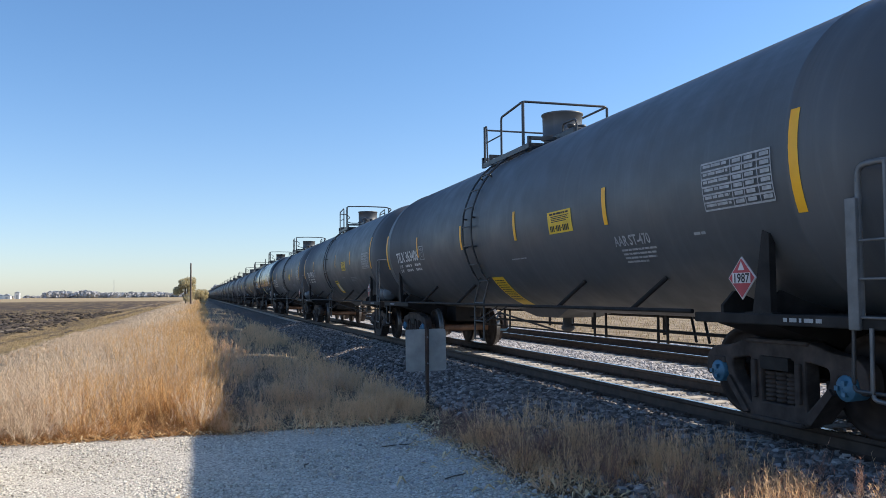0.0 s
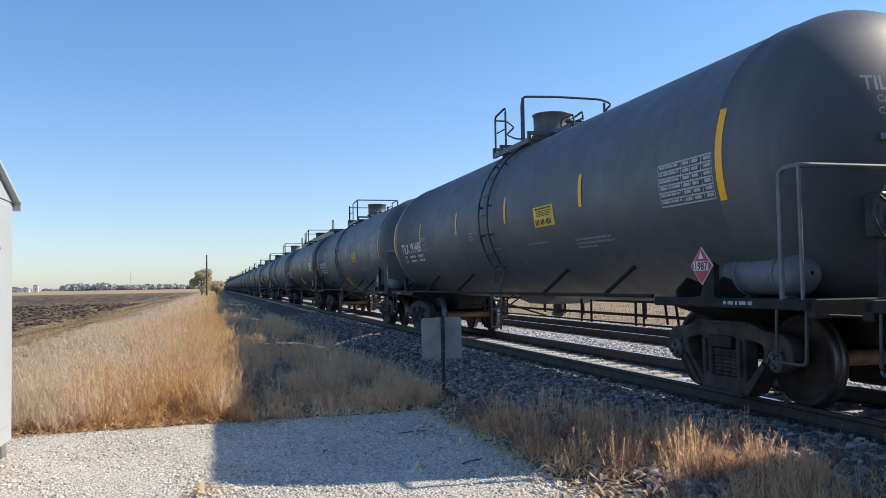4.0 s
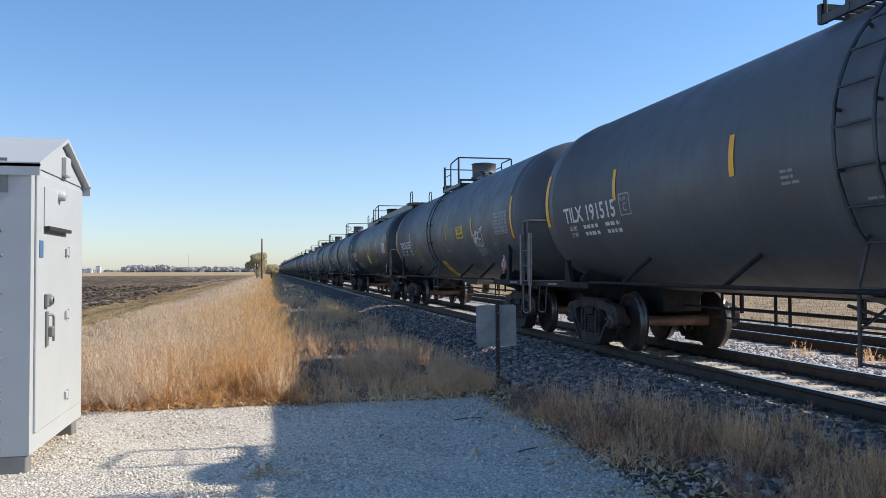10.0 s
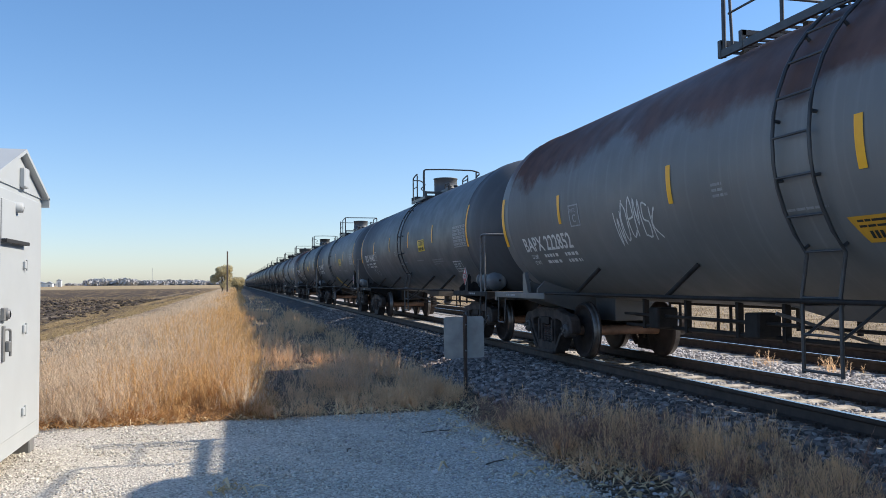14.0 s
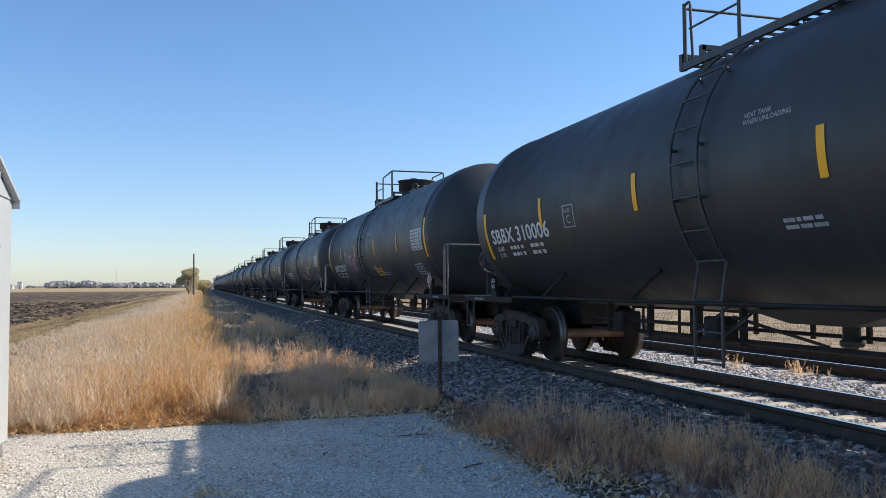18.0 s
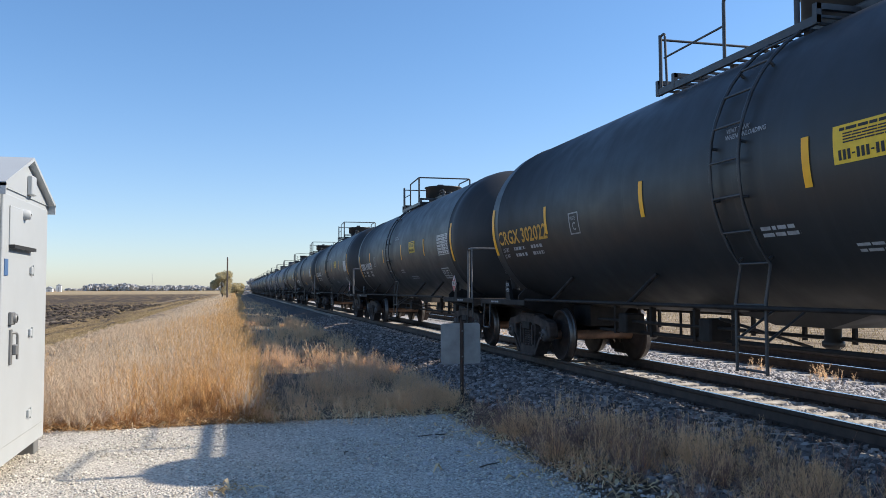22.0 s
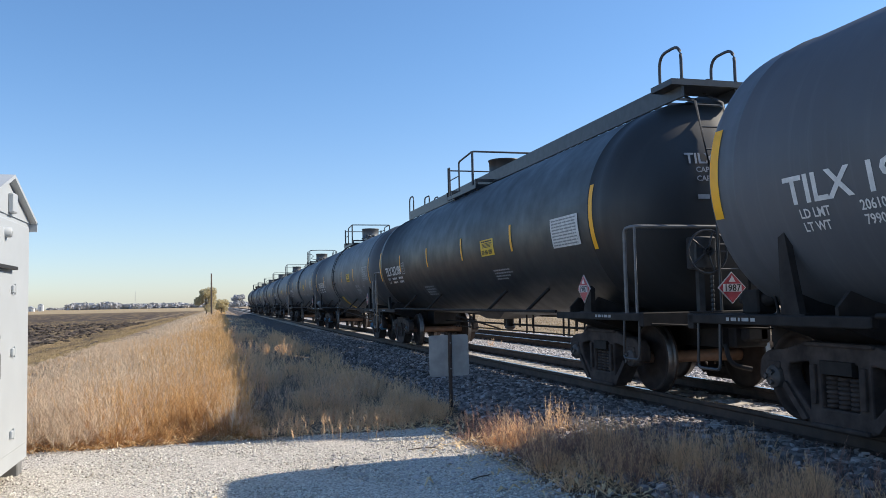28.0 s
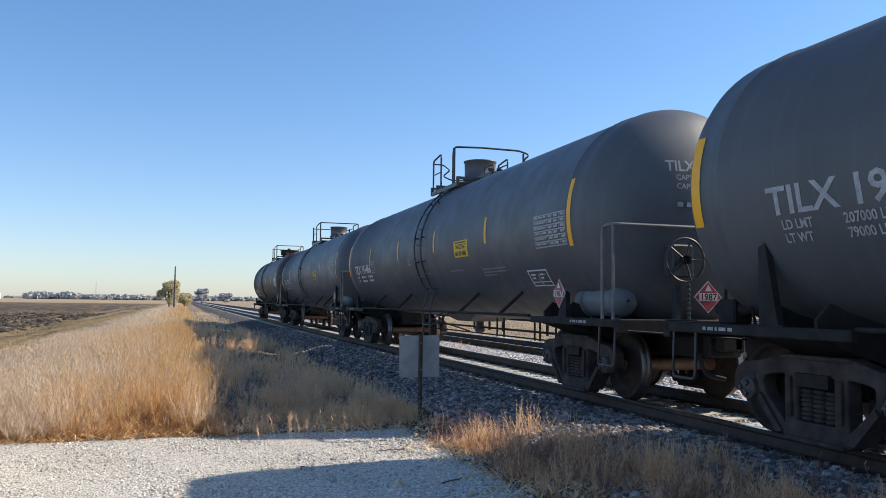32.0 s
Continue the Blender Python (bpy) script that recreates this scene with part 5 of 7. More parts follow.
CARS = {
    -2: grey("TILX 199104", zig=True, sheet="low"),
    -1: grey("TILX 191520"),
    0: grey("TILX 363406", sheet="low", blue_caps=True, **{"print": "st"}),
    1: grey("TILX 199112", sheet="torn", zig=True),
    2: grey("TILX 191516", tags=[(WHITE, 2.4, -40, 1.0, 0.45, "ovesy", 0.016)]),
    3: {**grey("TILX 199123", radius=1.575, sheet="torn", zig=True, frame2=True, weights=ld("206700", "93750", "79300", "35950")), "paint": GLOSSY, "label": "glossy black tank car reflecting the bright sky", "table": "white"},
    4: walkway("HSRX 3045", tags=[(DULL, 5.8, -30, 2.6, 0.5, "makov", 0.016)], phone="low", sheet="high", table="faded"),
    5: grey("TILX 191488"),
    6: grey("TILX 199127", sheet="low"),
    7: walkway("TILX 352113", **{}),
    8: grey("TILX 199139", radius=1.565, ink="faded", weights=ld("207000", "93900", "79000", "35850")),
    9: black("TILX 197684", kind="grey", table="plate", paint=BLACK, phone=None, sheet="high", label="black ethanol tank car with a yellow pasted sheet", **{"print": "plain"}),
    10: grey("TILX 363457", radius=1.555, sheet="low", tags=[(WHITE, 4.3, -36, 1.3, 0.75, "lseE", 0.02)], **{"print": "st"}),
    11: grey("TILX 191509", tags=[(GREEN, 4.6, -44, 1.1, 0.75, "vky", 0.016)]),
    12: grey("TILX 191515"),
    13: grey("TILX 363355", sheet="low", weights=ld("195200", "88500", "90800", "41200"), tags=[(GREEN, 4.4, -40, 1.4, 0.6, "movl", 0.018), (WHITE, -4.35, -24, 1.0, 0.4, "veEt", 0.03)], **{"print": "st"}),
    14: walkway("HSRX 3074", tags=[(WHITE, 4.9, -42, 1.7, 0.42, "moves", 0.018), (GREEN, -0.9, -38, 2.2, 0.6, "vlkvy", 0.024)], sheet="high"),
    15: grey("TILX 191477", tags=[(WHITE, 3.75, -21, 1.75, 0.5, "bEty", 0.024)], frame2=True),
    16: grey("TILX 191472"),
    17: dict(paint=RUSTY, kind="rusty", mark="BAPX 222852", label=RUST_LABEL, phone="low", table="white", tags=[(WHITE, 3.3, -27, 1.15, 0.5, "voemsk", 0.016)]),
    18: grey("TILX 191463", tags=[(FADED, 5.8, -36, 1.1, 0.4, "mos", 0.014)], frame2=True),
    19: grey("TILX 199083", sheet="low"),
    20: {**grey("TILX 191468", weights=ld("209500", "95027", "76500", "34700"), tags=[(WHITE, 5.2, -34, 4.6, 0.75, "OSOOSm", 0.016)]), "paint": CHARCOAL},
    21: dict(paint=RUSTY, kind="rusty", mark="BAPX 222510", label=RUST_LABEL, phone="low", table="white", frame2=True, tags=[(DULL, 3.4, -36, 2.0, 0.4, "makes", 0.012)]),
    22: black("SBBX 310006", phone="high"),
    23: black("BAPX 222317", radius=1.61, tags=[(FADED, 3.8, -20, 1.0, 0.4, "mve", 0.014), (PINK, 3.0, -28, 1.4, 0.6, "mOvl", 0.026), (FADED, 1.6, -16, 1.6, 0.4, "syo", 0.012)]),
    24: black("BAPX 222398", radius=1.61, strips=(6.97, 4.55, 1.70, -1.3, -4.48, -7.22), tags=[(WHITE, -2.7, -26, 0.8, 0.5, "vEkl", 0.024), (WHITE, -3.7, -18, 0.45, 0.25, "y", 0.022)]),
    25: black("SBBX 6082", radius=1.605, weights=ld("208900", "94755", "77100", "34970"), table="plate", phone="high", tags=[(TEAL, 5.0, -34, 1.2, 0.5, "vemsk", 0.016)]),
    26: black("SBBX 310033", radius=1.59, weights=ld("209600", "95080", "76400", "34650"), phone="high"),
    27: black("CRGX 302022", ink="yellow", phone="high", dark_rails=True, paint=BLACK, strips=(7.45, 4.7, 1.45, -1.6, -4.7, -7.4)),
    28: black("SBBX 310050", radius=1.58, weights=ld("209600", "95050", "76400", "34650"), phone="high"),
    29: black("SBBX 310003", radius=1.61, phone="high", table="plate", tags=[(DULL, 5.0, -34, 1.0, 0.4, "mes", 0.012)]),
    30: black("BAPX 222723", radius=1.59),
    31: {**grey("TILX 197748", sheet="torn", zig=True, frame2=True, weights=ld("206700", "93750", "79300", "36000")), "paint": BLACK, "label": "black ethanol tank car with yellow strips and panels", "table": "white"},
    32: {**grey("TILX 199066", sheet="low"), "paint": BLUEGREY},
    33: grey("TILX 191490"),
    34: {**grey("TILX 199055", sheet="low", zig=True, weights=ld("206100", "93480", "79900", "36240")), "paint": BLUEGREY},
    35: walkway("TILX 352188", phone="mid", sheet=None),
    36: grey("TILX 363360", sheet="low", blue_caps=True, **{"print": "st"}),
    37: grey("TILX 199090", ink="faded", old_rails=True),
    38: grey("TILX 363388", weights=ld("195500", "88650", "90500", "41050"), **{"print": "st"}),
    39: grey("TILX 199071", ink="faded", weights=ld("207000", "93910", "79000", "35800")),
    40: grey("TILX 191466", frame2=True),
    41: grey("TILX 199060", ink="faded"),
    42: dict(paint=WORN, kind="black", mark="BAPX 222340", label="weathered black tank car with chalky patches at the train's tail", phone=None, table="plate"),
}


# ---- ground and track ----
PROFILE = ((-400, -6, -5.2, 2.7, 3.2, 4.3, 13.2, 14.6, 20, 400), (-0.12, -0.10, 0.0, 0.0, 0.03, 0.112, 0.105, -0.12, -0.18, -0.2))


def height_of(x, y=0.0):
    """Height of the ground across the line: field, verge, a ditch up the line from the pad, ballast shoulder, track bed, low ground beyond."""
    dip = np.clip((np.asarray(y) - 11.6) / 3.5, 0, 1) * np.exp(-((np.asarray(x) - 3.25) / 0.8) ** 2)
    return np.interp(x, *PROFILE) - 0.22 * dip


def arrays_mesh(name, verts, faces, mat, smooth=False):
    """A mesh from arrays: verts (n, 3), faces (m, 3 or 4)."""
    me = bpy.data.meshes.new(name)
    faces = np.asarray(faces, np.int32)
    m, k = faces.shape
    me.vertices.add(len(verts))
    me.vertices.foreach_set("co", np.asarray(verts, np.float32).ravel())
    me.loops.add(m * k)
    me.loops.foreach_set("vertex_index", faces.ravel())
    me.polygons.add(m)
    me.polygons.foreach_set("loop_start", np.arange(0, m * k, k, dtype=np.int32))
    me.polygons.foreach_set("use_smooth", np.full(m, smooth))
    me.update(calc_edges=True)
    me.materials.append(mat)
    return me


def build_ground():
    xs = np.unique(np.concatenate([np.linspace(-2500, -60, 24), np.linspace(-60, -14, 30), np.linspace(-14, 18, 130), np.linspace(18, 80, 22), np.linspace(80, 2500, 24)]))
    ys = np.unique(np.concatenate([np.linspace(-900, -20, 20), np.linspace(-20, 30, 180), np.linspace(30, 120, 90), np.linspace(120, 600, 60), np.linspace(600, 4200, 30)]))
    X, Y = np.meshgrid(xs, ys)
    Z = height_of(X, Y)
    rough = np.where(X < -5.3, 0.035, np.where((X < 3) & (Y > 10.5), 0.03, 0.008))
    rough = np.where((X > 4.5) & (X < 13.3), 0.006, rough)
    Z = Z + rough * (np.sin(X * 3.1 + 1.7 * np.sin(Y * 0.9)) * np.sin(Y * 2.3 + X) + 0.6 * np.sin(X * 7.3 + Y * 5.1))
    n, m = len(xs), len(ys)
    idx = np.arange(n * m).reshape(m, n)
    f = np.stack([idx[:-1, :-1], idx[:-1, 1:], idx[1:, 1:], idx[1:, :-1]], -1).reshape(-1, 4)
    ob = new("ground", arrays_mesh("ground", np.stack([X, Y, Z], -1).reshape(-1, 3), f, GROUND, True))
    tagged(ob, "limestone gravel pad, straw verge, tilled field and ballast bed", "ground", "", "structure")


def rail_mesh():
    """Flat-bottomed rail, head polished on top."""
    g = Geo()
    half = [(0.076, 0.0), (0.076, 0.012), (0.012, 0.03), (0.009, 0.12), (0.036, 0.142), (0.038, 0.172), (0.028, 0.181)]
    prof = [(-x, z) for x, z in half] + [(x, z) for x, z in half[::-1]]
    ya, yb, n = -820.0, 2400.0, len(prof)
    v = [(x, ya, z) for x, z in prof] + [(x, yb, z) for x, z in prof]
    for i in range(n - 1):
        g.add([v[i], v[i + 1], v[n + i + 1], v[n + i]], [(0, 3, 2, 1)], False, 1 if i == 6 else 0)
    return g.mesh("rail", RAIL_SIDE, RAIL_TOP)


def tie_mesh(seed):
    rng = random.Random(seed)
    g = Geo()
    g.box(-1.30, 1.30, -0.113, 0.113, -0.175, 0.0, 0.012)
    for s in (-1, 1):
        g.box(s * 0.753 - 0.17, s * 0.753 + 0.17, -0.09, 0.09, 0.0, 0.012, 0, 1)
        for dx in (-0.11, 0.11):
            for dy in (-0.05, 0.05):
                g.box(s * 0.753 + dx - 0.012, s * 0.753 + dx + 0.012, dy - 0.012, dy + 0.012, 0.012, 0.04, 0, 1)
    v = [(x + rng.uniform(-0.01, 0.01), y + rng.uniform(-0.008, 0.008), z) for x, y, z in g.v]
    g.v = v
    return g.mesh("tie", TIE, RAIL_SIDE)


def build_tracks():
    rail = rail_mesh()
    ties = [tie_mesh(s) for s in range(4)]
    for cx, name in ((TRACK_X, "track_1"), (TRACK2_X, "track_2")):
        track = new(name)
        track.location = (cx, 0, 0)
        tagged(track, "railway track with rusty rails on weathered wooden ties", "railway track", "", "structure")
        for s in (-1, 1):
            part("rail", rail, track, "rusty steel rail with a polished head", (s * 0.7535, 0, ZR - 0.181))
        rng = random.Random(5 if cx < 8 else 6)
        for i in range(130):
            y = -8.0 + 0.53 * i
            part("tie", ties[rng.randrange(4)], track, "", (rng.uniform(-0.03, 0.03), y + rng.uniform(-0.03, 0.03), ZR - 0.183), (0, 0, rng.uniform(-1.2, 1.2)))
        g = Geo()
        for i in range(500):
            y = 61.0 + 0.53 * i
            g.box(-1.3, 1.3, y - 0.113, y + 0.113, ZR - 0.36, ZR - 0.193)
        ob = part("far_ties", g.mesh("far_ties", TIE), track)
        tagged(ob, kind="stuff")


def stones(name, places, sizes, mat, label, seed, flat=0.7):
    """Angular stones as jittered icosahedra in one object."""
    rng = np.random.default_rng(seed)
    p = (1 + 5 ** 0.5) / 2
    base = np.array([(-1, p, 0), (1, p, 0), (-1, -p, 0), (1, -p, 0), (0, -1, p), (0, 1, p), (0, -1, -p), (0, 1, -p), (p, 0, -1), (p, 0, 1), (-p, 0, -1), (-p, 0, 1)]) / 1.9
    tri = np.array([(0, 11, 5), (0, 5, 1), (0, 1, 7), (0, 7, 10), (0, 10, 11), (1, 5, 9), (5, 11, 4), (11, 10, 2), (10, 7, 6), (7, 1, 8), (3, 9, 4), (3, 4, 2), (3, 2, 6), (3, 6, 8), (3, 8, 9), (4, 9, 5), (2, 4, 11), (6, 2, 10), (8, 6, 7), (9, 8, 1)])
    n = len(places)
    v = base[None] * (1 + rng.uniform(-0.28, 0.28, (n, 12, 1)))
    v = v * np.stack([rng.uniform(0.7, 1.3, n), rng.uniform(0.7, 1.3, n), rng.uniform(0.5, 1.0, n) * flat / 0.7], -1)[:, None]
    a = rng.uniform(0, 2 * np.pi, n)
    c, s = np.cos(a)[:, None], np.sin(a)[:, None]
    w = np.stack([v[..., 0] * c - v[..., 1] * s, v[..., 0] * s + v[..., 1] * c, v[..., 2]], -1)
    w = w * np.asarray(sizes)[:, None, None] * 0.5 + np.asarray(places)[:, None]
    f = tri[None] + 12 * np.arange(n)[:, None, None]
    ob = new(name, arrays_mesh(name, w.reshape(-1, 3), f.reshape(-1, 3), mat))
    return tagged(ob, label, "stones", "", "stuff")


def build_stones():
    rng = np.random.default_rng(11)
    # ballast: shoulder beside the near rail coloured as shaded; pale cribs and bed between the tracks
    def spread(zones, name, mat, label, seed, heap=0.03):
        P, S = [], []
        for x0, x1, y0, y1, n in zones:
            x, y = rng.uniform(x0, x1, n), y0 + (y1 - y0) * rng.uniform(0, 1, n) ** 1.3
            s = rng.uniform(0.032, 0.095, n)
            lift = np.where(((x > 5.1) & (x < 7.8)) | ((x > 9.15) & (x < 11.85)), -0.016, 0.008)
            P.append(np.stack([x, y, height_of(x, y) + lift + s * 0.12 + rng.uniform(0, heap, n)], -1))
            S.append(s)
        stones(name, np.concatenate(P), np.concatenate(S), mat, label, seed)

    spread([(3.2, 5.62, 2.0, 16.0, 22000), (3.3, 5.62, 16.0, 45.0, 12000)], "ballast_stones", BALLAST_SHADED, "loose crushed ballast stones on the shoulder, shade put into their colour", 12)
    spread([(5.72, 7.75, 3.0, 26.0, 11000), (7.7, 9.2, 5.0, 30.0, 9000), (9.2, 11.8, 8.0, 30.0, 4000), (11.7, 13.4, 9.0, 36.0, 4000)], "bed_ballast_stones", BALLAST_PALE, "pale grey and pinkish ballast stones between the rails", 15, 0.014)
    n = 44000
    x, y = rng.uniform(-6.5, 2.75, n), 3.6 + 6.9 * rng.uniform(0, 1, n) ** 1.1
    s = rng.uniform(0.010, 0.028, n) * rng.uniform(0.6, 1.2, n)
    stones("gravel_chips", np.stack([x, y, height_of(x) + s * 0.15], -1), s, CHIPS, "pale limestone chips on the gravel pad", 13)
    n = 9000
    x, y = -5.6 - 30 * rng.uniform(0, 1, n) ** 1.5, 10.5 + 85 * rng.uniform(0, 1, n) ** 1.5
    s = rng.uniform(0.05, 0.2, n) * (0.7 + y / 60)
    keep = (x < -7.2 - rng.uniform(0, 1.5, n)) & (np.sin(x * 1.9 + 0.3 * np.sin(y * 0.2)) > rng.uniform(-1.3, 0.9, n))
    stones("soil_clods", np.stack([x, y, height_of(x) + s * 0.1], -1)[keep], s[keep], CLOD, "dark turned clods of soil in the tilled field", 16, 0.55)
    n = 1400
    x, y = rng.uniform(1.0, 3.4, n), rng.uniform(4.2, 9.5, n)
    s = rng.uniform(0.02, 0.05, n)
    keep = rng.uniform(0, 1, n) < (x - 0.8) / 2.4
    stones("strewn_stones", np.stack([x, y, height_of(x) + s * 0.2], -1)[keep], s[keep], BALLAST_PALE, "ballast stones strewn on the gravel edge", 14)


# ---- dry vegetation ----
def blades(root, height, width, lean, rng, bend=0.5):
    """Tapered two-piece blades: six vertices and two faces each."""
    n = len(root)
    a = rng.uniform(0, 2 * np.pi, n)
    side = np.stack([np.cos(a), np.sin(a), 0 * a], -1) * (width / 2)[:, None]
    b = rng.uniform(0, 2 * np.pi, n)
    out = np.stack([np.cos(b), np.sin(b), 0 * b], -1)
    mid = root + out * (lean * height * bend)[:, None] * 0.5 + np.stack([0 * a, 0 * a, height * 0.55], -1)
    tip = root + out * (lean * height)[:, None] + np.stack([0 * a, 0 * a, height * np.sqrt(np.maximum(0.05, 1 - 0.5 * lean ** 2))], -1)
    v = np.stack([root - side, root + side, mid - side * 0.8, mid + side * 0.8, tip - side * 0.25, tip + side * 0.25], 1)
    f = np.array([(0, 1, 3, 2), (2, 3, 5, 4)])[None] + 6 * np.arange(n)[:, None, None]
    return v.reshape(-1, 3), f.reshape(-1, 4)


def joined(pieces):
    V, F, o = [], [], 0
    for v, f in pieces:
        V.append(v)
        F.append(f + o)
        o += len(v)
    return np.concatenate(V), np.concatenate(F)


def plumes(root, height, rng, branches, length, width, fan=None):
    """Stems with many fine side shoots along their upper part."""
    n = len(root)
    lean = rng.uniform(0.02, 0.5, n)
    b = rng.uniform(0, 2 * np.pi, n)
    out = np.stack([np.cos(b), np.sin(b), 0 * b], -1) * (lean * height)[:, None]
    if fan is not None:
        out = fan
    a = rng.uniform(0, np.pi, n)
    side = np.stack([np.cos(a), np.sin(a), 0 * a], -1) * 0.5 * width
    top = root + out + np.stack([0 * b, 0 * b, height], -1)
    v = np.stack([root - side, root + side, top - side * 0.5, top + side * 0.5], 1)
    pieces = [(v.reshape(-1, 3), (np.array([(0, 1, 3, 2)])[None] + 4 * np.arange(n)[:, None, None]).reshape(-1, 4))]
    for _ in range(branches):
        u = rng.uniform(0.35, 1.0, n)[:, None]
        p = root + (top - root) * u
        c = rng.uniform(0, 2 * np.pi, n)
        l = length * rng.uniform(0.5, 1.3, n) * (1.25 - 0.7 * u[:, 0])
        d = np.stack([np.cos(c) * l * 0.75, np.sin(c) * l * 0.75, l * rng.uniform(0.3, 1.1, n)], -1)
        s = np.stack([-np.sin(c), np.cos(c), 0.3 + 0 * c], -1) * 0.5 * width
        v = np.stack([p - s, p + s, p + d - s * 0.6, p + d + s * 0.6], 1)
        pieces.append((v.reshape(-1, 3), (np.array([(0, 1, 3, 2)])[None] + 4 * np.arange(n)[:, None, None]).reshape(-1, 4)))
    return joined(pieces)


def tufts(rng, centres, stems, height, spread, branches, length, width, lean=0.4):
    """Brushy tufts: stems that fan out from a common root."""
    n = len(centres)
    c = np.repeat(centres, stems, 0)
    h = np.repeat(height, stems) * rng.uniform(0.45, 1.1, n * stems)
    a = rng.uniform(0, 2 * np.pi, n * stems)
    r = rng.uniform(0, 1, n * stems)
    off = np.stack([np.cos(a), np.sin(a), 0 * a], -1)
    root = c + off * (r * spread)[:, None]
    return plumes(root, h * (1.0 - 0.3 * r), rng, branches, length, width, off * (h * (0.06 + lean * r))[:, None])


def scatter(rng, x0, x1, y0, y1, n, clump=0.0):
    x, y = rng.uniform(x0, x1, n), rng.uniform(y0, y1, n)
    if clump:
        k = np.sin(x * 2.1 + 3 * np.sin(y * 0.7)) * np.sin(y * 1.7 + 2 * np.sin(x * 1.1))
        keep = rng.uniform(-1, 1, n) < k + clump
        x, y = x[keep], y[keep]
    return np.stack([x, y, height_of(x, y) - 0.01], -1)


def verge_height(x):
    """Tall beside the line, low towards the field."""
    return np.interp(x, [-5.5, -4.6, -3.4, -2.4, -1.4, -0.2, 0.5], [0.06, 0.14, 0.34, 0.50, 0.60, 0.70, 0.45])


def uneven(p):
    """Hummocks in the height of the stand."""
    x, y = p[:, 0], p[:, 1]
    return 0.86 + 0.26 * np.sin(x * 2.3 + 1.9 * np.sin(y * 1.1)) * np.sin(y * 1.9 + x) + 0.2 * np.sin(x * 5.7 + y * 4.3 + 2 * np.sin(x * 3.1)) * np.sin(y * 3.3 - x * 4.1)


def pale_share(p, rng):
    """Which stalks are bleached: more of them towards the field, in drifts."""
    drift = 0.9 * np.sin(p[:, 1] * 0.55 + 1.3 * np.sin(p[:, 0] * 0.8)) * np.sin(p[:, 0] * 1.3 + 0.4 * p[:, 1])
    return rng.uniform(0, 1, len(p)) < np.clip(0.55 - 0.36 * (p[:, 0] + 1.5 + drift), 0.06, 0.94)


